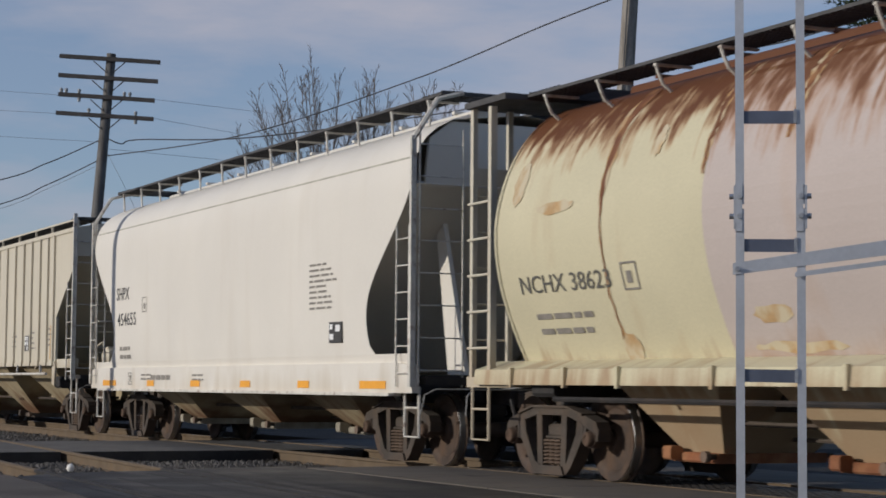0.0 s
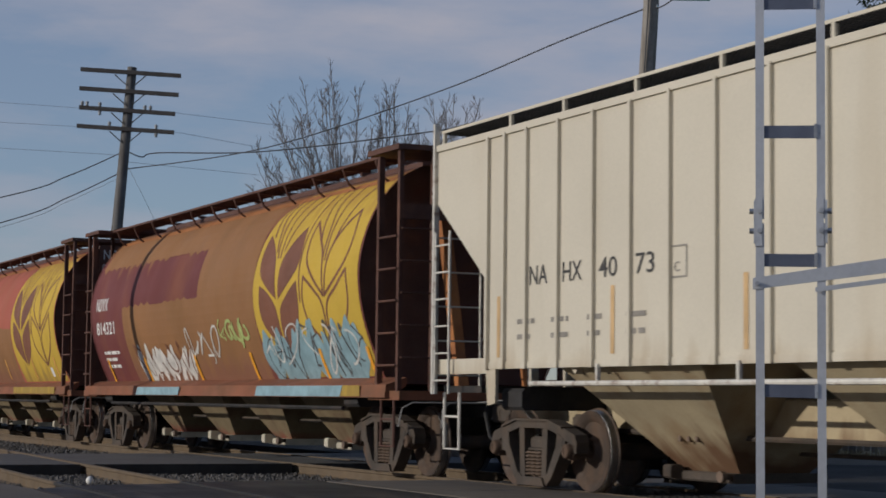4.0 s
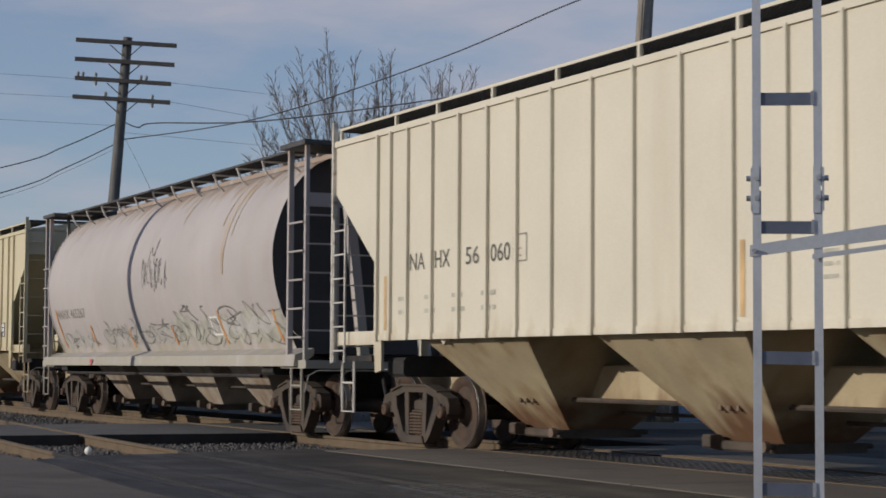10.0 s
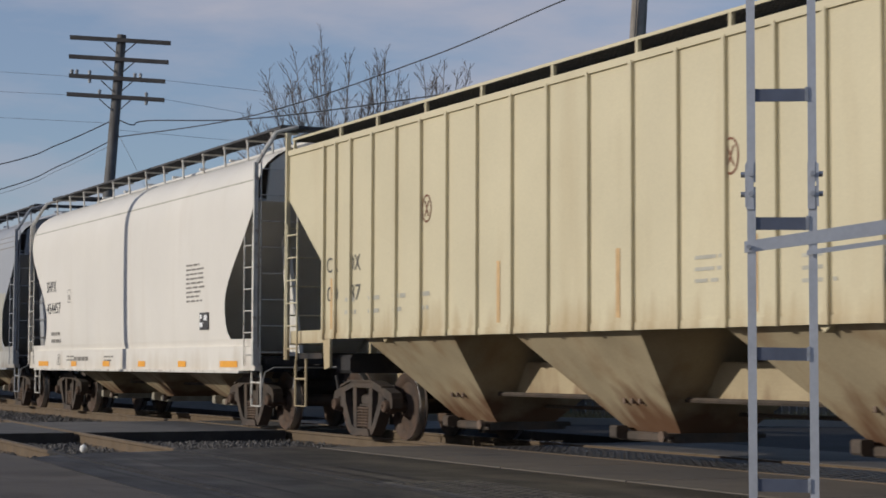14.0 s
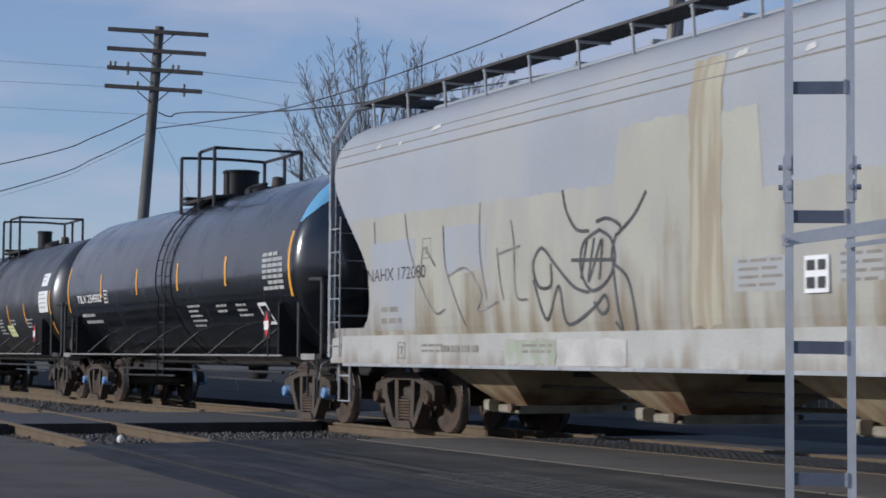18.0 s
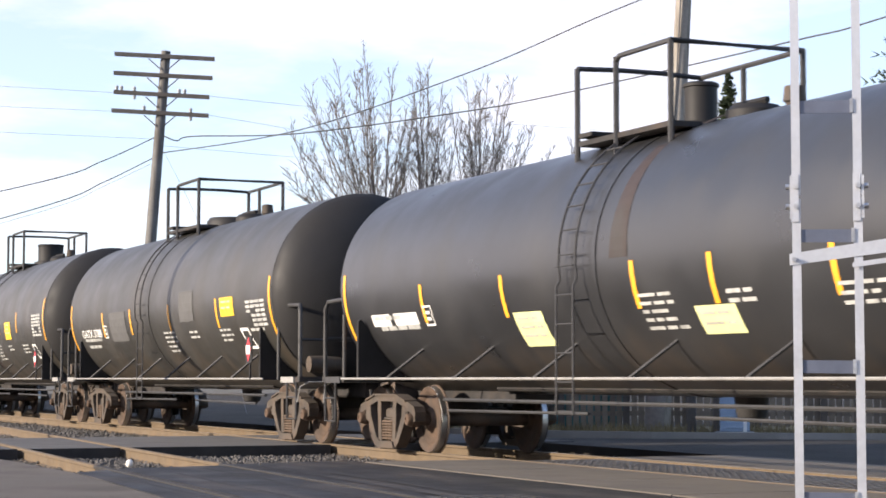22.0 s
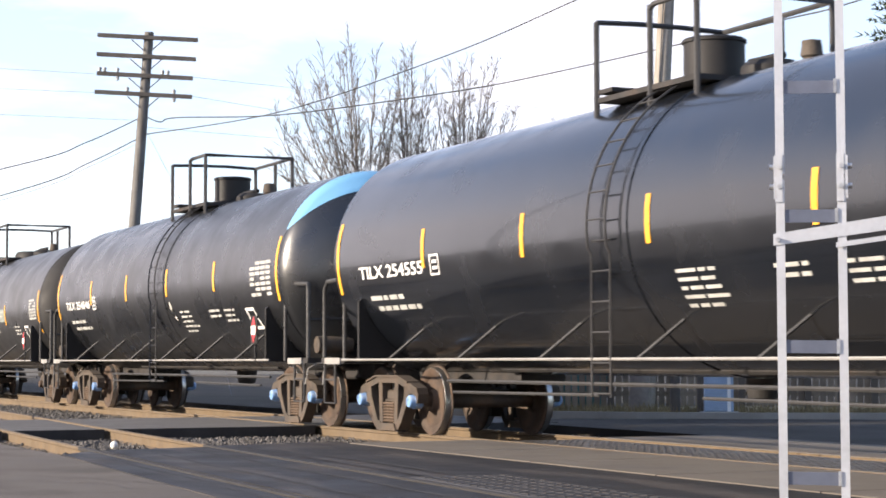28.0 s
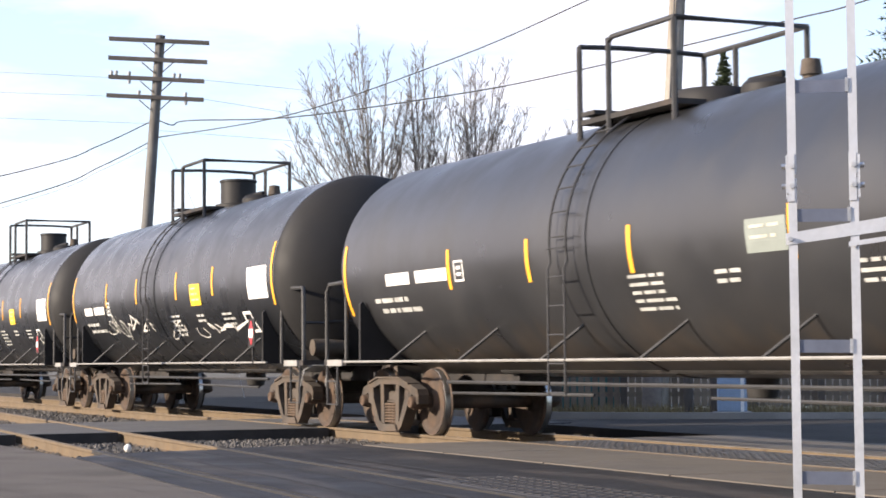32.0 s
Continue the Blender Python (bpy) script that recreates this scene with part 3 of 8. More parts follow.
# ---- railway trucks, shared by all the cars ----
WHEEL_R = 0.457


def wheel_meshes():
    w = Shape().lathe([(-0.07, 0.06), (-0.075, 0.13), (-0.02, 0.17), (-0.015, 0.33), (-0.055, 0.375), (-0.065, 0.45), (-0.055, 0.4535),
                       (0.0, 0.455), (0.03, 0.46), (0.042, 0.484), (0.06, 0.484), (0.068, 0.46), (0.068, 0.38), (0.03, 0.33), (0.02, 0.17), (0.075, 0.13), (0.07, 0.06)], "y", 36)
    t = Shape().lathe([(-0.052, 0.452), (-0.05, 0.4575), (0.0, 0.459), (0.026, 0.463), (0.03, 0.455)], "y", 36, closed=False)
    a = Shape().lathe([(-1.06, 0.07), (-0.86, 0.075), (-0.75, 0.095), (0.75, 0.095), (0.86, 0.075), (1.06, 0.07)], "y", 16)
    return w.mesh("wheel", 40), t.mesh("tread", 40), a.mesh("axle", 40)


def frame_mesh():
    """A cast side frame: top chord with hooded ends over the bearings, slanting lower arms, columns beside the springs; origin on the rail, truck's middle."""
    s = Shape()
    y0, y1 = -0.08, 0.08
    s.plate([(-1.05, 0.55), (-1.0, 0.64), (-0.74, 0.71), (-0.4, 0.79), (0.4, 0.79), (0.74, 0.71), (1.0, 0.64), (1.05, 0.55), (1.02, 0.51), (0.78, 0.575), (0.6, 0.64), (0.34, 0.7), (-0.34, 0.7), (-0.6, 0.64), (-0.78, 0.575), (-1.02, 0.51)], y0, y1)
    # flange along the chord's upper edge
    s.plate([(-0.74, 0.70), (-0.4, 0.78), (0.4, 0.78), (0.74, 0.70), (0.74, 0.725), (0.4, 0.805), (-0.4, 0.805), (-0.74, 0.725)], y0 - 0.03, y1)
    for k in (-1, 1):
        # jaws on both sides of the bearing
        s.plate([(k * a, b) for a, b in ((0.98, 0.55), (1.05, 0.56), (1.04, 0.44), (1.0, 0.43))], y0, y1)
        s.plate([(k * a, b) for a, b in ((0.69, 0.62), (0.79, 0.58), (0.77, 0.43), (0.70, 0.42))], y0, y1)
        # slanting lower arm
        s.plate([(k * a, b) for a, b in ((0.74, 0.6), (0.71, 0.46), (0.46, 0.14), (0.34, 0.05), (0.2, 0.05), (0.24, 0.14), (0.36, 0.18), (0.575, 0.5), (0.6, 0.66))], y0 - 0.005, y1)
        # column beside the springs
        s.plate([(k * a, b) for a, b in ((0.225, 0.72), (0.35, 0.72), (0.315, 0.12), (0.2, 0.12))], y0 + 0.01, y1 - 0.01)
    s.plate([(-0.34, 0.045), (0.34, 0.045), (0.28, 0.14), (-0.28, 0.14)], y0 - 0.035, y1 + 0.02)
    return s.mesh("side_frame", 30)


def spring_mesh():
    s = Shape()
    pts = [(0.058 * math.cos(a * 0.7), 0.058 * math.sin(a * 0.7), 0.145 + 0.28 * a / 62) for a in range(63)]
    s.tube(pts, 0.014, 5)
    return s.mesh("spring", 60)


def bolster_mesh():
    return Shape().box(-0.17, 0.17, -1.01, 1.01, 0.45, 0.6, 0.03).box(-0.2, 0.2, -1.03, 1.03, 0.44, 0.47, 0.008).box(-0.28, 0.28, -0.4, 0.4, 0.6, 0.86, 0.05).mesh("bolster", 30)


TR = dict(zip(("wheel", "tread", "axle"), wheel_meshes()), frame=frame_mesh(), spring=spring_mesh(), bolster=bolster_mesh(),
          cap=Shape().lathe([(-0.085, 0.0), (-0.085, 0.035), (-0.095, 0.04), (-0.095, 0.07), (-0.08, 0.083), (-0.03, 0.085), (-0.03, 0.1), (0.08, 0.1)], "y", 16).mesh("bearing_cap", 40),
          cap2=Shape().lathe([(-0.09, 0.0), (-0.09, 0.035), (-0.1, 0.04), (-0.1, 0.074), (-0.085, 0.086), (-0.03, 0.088), (-0.03, 0.1), (0.08, 0.1)], "y", 16).mesh("bearing_cap", 40),
          brake=Shape().plate([(-0.05, 0.2), (0.03, 0.2), (0.06, 0.62), (-0.02, 0.62)], -0.08, 0.08).mesh("brake_shoe", 30))
WHEELSETS = []


def add_truck(car, x, cap="wheel", rnd=random):
    """A two-axle freight truck at x: wheelsets that turn, side frames, springs, bolster."""
    for dx in (-0.889, 0.889):
        axle = part("wheelset", TR["axle"], M["wheel"], car, at=(x + dx, 0, WHEEL_R))
        for k in (-1, 1):
            w = part("wheel", TR["wheel"], M["wheel"], axle, at=(0, k * 0.755, 0))
            t = part("tread", TR["tread"], M["tread"], axle, "bright worn wheel tread", at=(0, k * 0.755, 0))
            if k > 0:
                w.rotation_euler = t.rotation_euler = (0, 0, math.pi)
        WHEELSETS.append(axle)
        for k in (-1, 1):
            c = part("bearing_cap", TR["cap2"], M[cap], car, at=(x + dx, k * 1.05, WHEEL_R)) if cap != "wheel" else part("bearing_cap", TR["cap"], M["wheel"], car, at=(x + dx, k * 1.05, WHEEL_R))
            if k > 0:
                c.rotation_euler = (0, 0, math.pi)
            part("brake_shoe", TR["brake"], M["black"], car, at=(x + dx - math.copysign(0.53, dx), k * 0.755, 0))
    for k in (-1, 1):
        part("side_frame", TR["frame"], M["truck"], car, "rusty cast side frame", at=(x, k * 1.0, 0))
        for sx in (-0.125, 0.0, 0.125):
            part("spring", TR["spring"], M["spring"], car, at=(x + sx, k * 1.02, 0))
    part("bolster", TR["bolster"], M["truck"], car, at=(x, 0, 0))


def add_coupler(car, x, k):
    s = Shape().box(min(x, x + k * 0.75), max(x, x + k * 0.75), -0.1, 0.1, 0.72, 0.95, 0.03)
    s.box(min(x + k * 0.7, x + k * 0.98), max(x + k * 0.7, x + k * 0.98), -0.17, 0.15, 0.7, 0.98, 0.05)
    part("coupler", s, M["truck"], car, "rusty knuckle coupler")
    part("uncoupling_lever", Shape().tube([(x + k * 0.02, -1.46, 0.66), (x + k * 0.06, -1.42, 0.9), (x + k * 0.12, -1.3, 0.97), (x + k * 0.16, -0.45, 0.97), (x + k * 0.5, -0.1, 1.02)], 0.01, 6), M["rail_grey"], car, "thin uncoupling lever")
    part("brake_hose", Shape().tube([(x + k * 0.3, -0.35, 0.85), (x + k * 0.5, -0.38, 0.55), (x + k * 0.75, -0.3, 0.4), (x + k * 0.95, -0.2, 0.42)], 0.025, 6), M["black"], car)


def add_ladder(car, x0, x1, y, z0, z1, n, material, r=0.012, stile=0.016, name="ladder"):
    """A ladder in a plane of x (or of y, where y is a pair): two stiles and n rungs."""
    ya, yb = (y, y) if not isinstance(y, tuple) else y
    s = Shape()
    for a, b in ((x0, ya), (x1, yb)):
        s.box(a - stile, a + stile, b - stile * 0.7, b + stile * 0.7, z0, z1)
    lad = part(name, s, material, car)
    for i in range(n):
        z = z0 + (z1 - z0) * (i + 0.5) / n
        part("rung", Shape().tube([(x0, ya, z), (x1, yb, z)], r, 6), material, lad)
    return lad


def add_step(car, x, material, y=-1.45, z1=0.95, z0=0.36, w=0.42):
    """The wire stirrup under a corner."""
    part("stirrup_step", Shape().tube([(x - w / 2, y, z1), (x - w / 2, y, z0), (x + w / 2, y, z0), (x + w / 2, y, z1)], 0.02, 6).tube([(x - w / 2, y, (z0 + z1) / 2 + 0.05), (x + w / 2, y, (z0 + z1) / 2 + 0.05)], 0.015, 6), material, car)


def add_walkway(car, L, z, y0, material, posts, post_z, post_mat, y_post, upright=False):
    """The roof's running boards of open grating: one along each side, on brackets, with cross boards at the ends."""
    for k in (-1, 1):
        s = Shape()
        a, b = sorted((k * y0, k * (y0 + 0.42)))
        n = 9
        for i in range(n):
            yy = a + (b - a) * i / (n - 1)
            s.box(-L, L, yy - 0.008, yy + 0.008, z - 0.03, z)
        edges = Shape().box(-L, L, b - 0.012, b + 0.012, z - 0.03, z + 0.004).box(-L, L, a - 0.012, a + 0.012, z - 0.03, z + 0.004)
        for i in range(int(L * 2 / 0.1)):
            s.box(-L + i * 0.1, -L + i * 0.1 + 0.012, a, b, z - 0.04, z - 0.004)
        rb = part("running_board", s, material, car, "grated steel running board")
        part("edge_channel", edges, post_mat if upright else material, rb)
    for p in posts:
        for k in (-1, 1):
            if upright:
                part("bracket", Shape().box(p - 0.024, p + 0.024, *sorted((k * (y0 + 0.39), k * (y0 + 0.43))), post_z - 0.05, z - 0.02), post_mat, car)
                continue
            part("bracket", Shape().tube([(p, k * y_post, post_z), (p, k * (y0 + 0.42), z - 0.04)] if y_post > 1.1 else [(p, k * y_post, post_z), (p, k * (y_post + 0.1), post_z + 0.07), (p, k * (y0 + 0.4), z - 0.13), (p, k * (y0 + 0.43), z - 0.04)], 0.019, 5).box(p - 0.025, p + 0.025, *sorted((k * y0, k * (y0 + 0.44))), z - 0.07, z - 0.045), post_mat, car)
    for k in (-1, 1):
        s = Shape()
        for i in range(7):
            x = k * (L - 0.1 - i * 0.09)
            s.box(x - 0.01, x + 0.01, -y0 - 0.4, y0 + 0.4, z + 0.005, z + 0.03)
        s.box(*sorted((k * L, k * (L - 0.03))), -y0 - 0.42, y0 + 0.42, z - 0.02, z + 0.03)
        tagged(part("end_board", s, material, car), kind="stuff")


def add_hatches(car, L, z, material, n=8):
    s = Shape().box(-L + 0.8, L - 0.8, -0.33, 0.33, z - 0.02, z + 0.1, 0.03)
    part("trough_hatch", s, material, car)
    for i in range(n):
        x = -L + 1.4 + (2 * L - 2.8) * i / (n - 1)
        part("hatch_strap", Shape().box(x - 0.04, x + 0.04, -0.36, 0.36, z + 0.1, z + 0.14), material, car)


def add_bays(car, spans, z1, material, gate, y1=1.42, z0=0.42, y0=0.62, shift=0.0, narrow=0.3):
    """Discharge hoppers: upside-down frustums with an outlet gate, a lock and a gate pinion."""
    for a, b in spans:
        c = (a + b) / 2 + shift
        s = Shape()
        top = [(a, -y1, z1), (b, -y1, z1), (b, y1, z1), (a, y1, z1)]
        bot = [(c - narrow, -y0, z0), (c + narrow, -y0, z0), (c + narrow, y0, z0), (c - narrow, y0, z0)]
        s.add(top + bot, [(0, 1, 5, 4), (1, 2, 6, 5), (2, 3, 7, 6), (3, 0, 4, 7), (4, 5, 6, 7), (0, 3, 2, 1)])
        bay = part("hopper_bay", s, material, car, "dusty discharge hopper", smooth=0)
        part("outlet_gate", Shape().box(c - narrow - 0.06, c + narrow + 0.06, -y0 - 0.12, y0 + 0.12, z0 - 0.1, z0, 0.02).box(c - narrow - 0.03, c - narrow + 0.12, -y0 - 0.25, -y0 - 0.1, z0 - 0.08, z0 + 0.06, 0.02), gate, bay, smooth=0)
        part("gate_shaft", Shape().tube([(c + narrow + 0.02, -y0 - 0.22, z0 - 0.03), (c + narrow + 0.02, y0 + 0.2, z0 - 0.03)], 0.03, 8), M["truck"], bay)
        part("gate_pinion", Shape().lathe([(-y0 - 0.26, 0.0), (-y0 - 0.26, 0.06), (-y0 - 0.2, 0.06), (-y0 - 0.2, 0.0)], "y", 10, (c + narrow + 0.02, 0, z0 - 0.03)), M["spring"], bay)
        q = 0.3
        yq, xq = -(y0 + (y1 - y0) * q) - 0.012, c + narrow * 0.2
        zq = z0 + (z1 - z0) * q
        for dx in (-0.16, 0.0, 0.16) if narrow > 0.5 else ():
            part("hopper_lug", Shape().box(xq + dx - 0.022, xq + dx + 0.022, yq - 0.025, yq + 0.03, zq - 0.03, zq + 0.03, 0.008), M["spring"], bay)


def add_underframe(car, L, tc, sill=None):
    part("centre_sill", Shape().box(-L, L, -0.3, 0.3, 0.66, 1.06, 0.02) if sill else Shape().box(-L, L, -0.2, 0.2, 0.78, 1.12, 0.02), sill or M["black"], car, "dusty centre sill" if sill else "")
    if sill:
        part("sill_flange", Shape().box(-L + 2.6, L - 2.6, -0.36, 0.36, 0.64, 0.66), sill, car)
    for k in (-1, 1):
        part("body_bolster", Shape().box(k * tc - 0.25, k * tc + 0.25, -1.4, 1.4, 0.9, 1.15, 0.04), M["black"], car)
        add_coupler(car, k * L, k)
    part("brake_pipe", Shape().tube([(-L + 0.4, -0.5, 0.72), (-L * 0.4, -0.52, 0.66), (L * 0.4, -0.52, 0.66), (L - 0.4, -0.5, 0.72)], 0.03, 6), M["truck"], car)
    part("brake_rod", Shape().tube([(-tc + 0.6, 0.2, 0.5), (tc - 0.6, 0.25, 0.5)], 0.025, 6), M["truck"], car)


def reservoirs(car, x, mat_):
    """Air reservoir and brake gear on the end platform."""
    t = part("air_reservoir", Shape().lathe([(-0.55, 0.0), (-0.53, 0.12), (-0.46, 0.21), (0.46, 0.21), (0.53, 0.12), (0.55, 0.0)], "y", 16, (x, -0.25, 1.55)), mat_, car, "pale air reservoir with domed ends", smooth=50)
    part("brake_cylinder", Shape().lathe([(-0.3, 0.0), (-0.3, 0.15), (0.25, 0.15), (0.3, 0.05), (0.6, 0.04)], "x", 14, (x - 0.2, 0.55, 1.5)), mat_, car)
    part("brake_pipe_loop", Shape().tube([(x - 0.3, -0.8, 1.2), (x - 0.3, -0.85, 1.75), (x + 0.25, -0.85, 1.85), (x + 0.3, -0.8, 1.3)], 0.025, 6), mat_, car)


# ---- the cars; each stands at its place in the train, x forward, rail heads at z = 0 ----
CARS = []


def new_car(name, label, x, category):
    car = thing(name, label, category, "cars of the freight train", at=pose(x, 0, 0))
    CARS.append((car, x))
    return car


def table(pairs):
    """A half-width for every height, between the given pairs of (height, half-width)."""
    def f(z):
        if z <= pairs[0][0]:
            return pairs[0][1]
        for (a, ya), (b, yb) in zip(pairs, pairs[1:]):
            if z <= b:
                u = (z - a) / (b - a)
                return ya + (yb - ya) * u
        return pairs[-1][1]
    return f


def smooth_table(pairs):
    """The same, rounded."""
    zs, ys = [p[0] for p in pairs], [p[1] for p in pairs]
    def f(z):
        z = min(max(z, zs[0]), zs[-1])
        i = max(j for j in range(len(zs) - 1) if zs[j] <= z) if z > zs[0] else 0
        def slope(j):
            a, b = max(j - 1, 0), min(j + 1, len(zs) - 1)
            return (ys[b] - ys[a]) / (zs[b] - zs[a])
        h = zs[i + 1] - zs[i]
        u = (z - zs[i]) / h
        return ((1 + 2 * u) * (1 - u) ** 2 * ys[i] + u * (1 - u) ** 2 * h * slope(i) + u * u * (3 - 2 * u) * ys[i + 1] + u * u * (u - 1) * h * slope(i + 1))
    return f


def side_wall(car, name, ring, y, material, label="", thick=0.05):
    """A flat side sheet of outline ring (x, z) on both sides of the car."""
    return [part(name, Shape().plate(ring, *sorted((k * y, k * (y - thick)))), material, car, label, smooth=0) for k in (-1, 1)]


RIBS = (-6.75, -6.32, -5.78, -5.04, -4.27, -3.51, -2.76, -1.94, -1.05, -0.2, 0.69, 1.58, 2.43, 3.25, 4.05, 4.79, 5.54, 6.22, 6.75)     # closer together towards the ends


def ribbed_car(x, half, ribs, paint, grab, name_bits, label, stripes, rnd, logos=(), notice=True, bays=None):
    """A three-bay covered hopper with ribbed sides and ends cut off aslant."""
    car = new_car("covered_hopper_car", label, x, "hopper car")
    W, top, bot = 1.55, 4.1, 1.43
    surf = lambda z: W
    L = half
    e = half - 1.42
    ring = [(-e, bot), (e, bot), (e, 2.36), (L, 3.4), (L, top), (-L, top), (-L, 3.4), (-e, 2.36)]
    side_wall(car, "side_sheet", ring, W, paint)
    # roof, upper end sheets, slope sheets that run in below them
    part("roof", Shape().prism([(-L, -W, top - 0.02), (-L, -W, top + 0.03), (-L, -0.5, top + 0.2), (-L, 0.5, top + 0.2), (-L, W, top + 0.03), (-L, W, top - 0.02)], (2 * L, 0, 0)), paint, car, smooth=0)
    for k in (-1, 1):
        part("end_sheet", Shape().box(*sorted((k * L, k * (L - 0.05))), -W + 0.02, W - 0.02, 3.55, top + 0.02), paint, car)
        part("slope_sheet", Shape().prism([(k * (L - 0.03), -W + 0.06, 3.58), (k * (L - 3.4), -W + 0.06, 1.3), (k * (L - 3.46), -W + 0.06, 1.36), (k * (L - 0.09), -W + 0.06, 3.62)], (0, 2 * W - 0.12, 0)), paint, car, "sloping end sheet", smooth=0)
        part("end_post", Shape().box(*sorted((k * (L - 0.02), k * (L - 0.12))), -0.3, -0.2, 1.1, 3.6).box(*sorted((k * (L - 0.02), k * (L - 0.12))), 0.2, 0.3, 1.1, 3.6), paint, car)
        part("end_sill", Shape().box(*sorted((k * e, k * L)), -W + 0.03, -W + 0.11, 1.32, 1.5), paint, car)
        part("end_sill", Shape().box(*sorted((k * e, k * L)), W - 0.11, W - 0.03, 1.32, 1.5), paint, car)
        part("end_platform", Shape().box(*sorted((k * (L - 0.95), k * (L + 0.08))), -1.4, 1.4, 1.1, 1.18), M["black"], car)
        part("jacking_plate", Shape().plate([(k * (e - 0.22), 1.43), (k * (e - 0.22), 0.98), (k * (e - 0.02), 0.95), (k * (e + 0.04), 1.43)], -W - 0.01, -W + 0.03), paint, car)
        # corner ladders: one on the side, one round the corner on the end
        add_ladder(car, k * (L - 0.42), k * (L - 0.02), -W - 0.03, 1.08, 3.05, 6, grab)
        part("corner_post", Shape().box(k * (L + 0.03) - 0.025, k * (L + 0.03) + 0.025, -W - 0.05, -W + 0.02, 1.08, top + 0.3), grab, car)
        add_ladder(car, k * (L + 0.05), k * (L + 0.05), (-W + 0.02, -W + 0.62), 1.1, top - 0.05, 7, grab)
        add_step(car, k * (L - 0.25), grab, z1=1.1, z0=0.42)
        add_step(car, k * (L - 0.25), grab, y=1.45, z1=1.1, z0=0.42)
    reservoirs(car, L - 0.55, paint)
    part("brake_step", Shape().box(L + 0.02, L + 0.2, -1.09, -0.55, 2.235, 2.265).box(L + 0.03, L + 0.07, -0.68, -0.64, 1.28, 2.235), grab, car, "grated brake step on a post")
    for rx in ribs:
        part("rib", Shape().box(rx - 0.028, rx + 0.028, -W - 0.045, -W, bot - 0.03, top - 0.03), paint, car)
        part("rib", Shape().box(rx - 0.035, rx + 0.035, W, W + 0.055, bot - 0.03, top - 0.03), paint, car)
        part("rib_foot", Shape().box(rx - 0.045, rx + 0.045, -W - 0.055, -W, bot - 0.064, bot + 0.04), paint, car)
    for k in (-1, 1):
        part("top_chord", Shape().box(-L, L, *sorted((k * W, k * (W + 0.03))), top - 0.05, top + 0.03), paint, car)
        part("side_sill", Shape().box(-e, e, *sorted((k * (W + 0.02), k * (W - 0.1))), bot - 0.06, bot + 0.02), paint, car)
    add_walkway(car, L, 4.31, 1.08, M["grate"], [r for r in ribs[1:-1:2]] + [-L + 0.05, L - 0.05], top, paint, W - 0.02, True)
    add_hatches(car, L, 4.3, paint)
    add_underframe(car, L, L - 1.75, M["hopper_dirt"])
    if bays is None:
        bays = [(-5.55, -2.72), (-1.22, 1.62), (3.08, 5.95)]
    add_bays(car, bays, bot, M["hopper_dirt"], M["truck"], y1=1.5, y0=0.42, z0=0.3, narrow=0.52)
    add_truck(car, -L + 1.65)
    add_truck(car, L - 1.55)
    for s in stripes:
        lay("stripe", Flat().rect(s - 0.04, s + 0.04, 1.5, 2.2), surf, M["orange_faded"], car, "faded orange stripe", cut=0)
    for txt, tx_, tz, h in name_bits:
        lay("lettering", Flat().fit(txt, tx_, tx_ + h, tz, tz + 0.21), surf, M["letter_black" if paint is M["cream"] else "letter_worn"], car, "worn black reporting mark" if paint is not M["cream"] else "black reporting mark", cut=0)
    f = Flat()
    for i in range(4):
        f.lines(-e + 0.75 + i * 0.8, 1.92, 0.45, 1, 0.055, 0.1, rnd).lines(-e + 0.75 + i * 0.8, 1.75, 0.4, 1, 0.055, 0.1, rnd)
    f.lines(e - 3.9, 2.05, 0.5, 3, 0.035, 0.075, rnd).lines(e - 2.2, 2.1, 0.5, 4, 0.035, 0.075, rnd).lines(e - 0.62, 2.15, 0.3, 4, 0.035, 0.075, rnd)
    lay("small_lettering", f, surf, M["letter_grey" if paint is M["cream"] else "letter_seam_shade"], car, cut=0)
    if paint is not M["tan"]:
        lay("stencil_box", Flat().stroke([(-2.86, 2.22), (-2.54, 2.22), (-2.54, 2.52), (-2.86, 2.52), (-2.86, 2.22)], 0.018).fit("C", -2.76, -2.66, 2.27, 2.37), surf, M["letter_grey"], car, "small stencil box", cut=0)
    if notice:
        q0 = notice - 0.17
        g = part("notice_plate", Shape().box(q0, q0 + 0.35, -W - 0.012, -W - 0.002, 1.7, 2.03), M["letter_black"], car, "black notice plate with white squares")
        fw = Flat()
        for i in range(2):
            for j in range(3):
                if (i, j) != (0, 0):
                    fw.rect(q0 + 0.03 + i * 0.16, q0 + 0.15 + i * 0.16, 1.72 + j * 0.105, 1.8 + j * 0.105)
        lay("notice_squares", fw, lambda z: W + 0.01, M["panel_white"], g, cut=0)
    for lx, lz in logos:
        c = Flat().stroke([(lx + 0.125 * math.cos(a * math.tau / 16), lz + 0.165 * math.sin(a * math.tau / 16)) for a in range(17)], 0.022)
        c.stroke([(lx - 0.05, lz - 0.09), (lx + 0.05, lz + 0.09)], 0.02).stroke([(lx - 0.05, lz + 0.09), (lx + 0.05, lz - 0.09)], 0.02)
        lay("emblem_ring", c, surf, M["stem"], car, cut=0)
    return car, surf


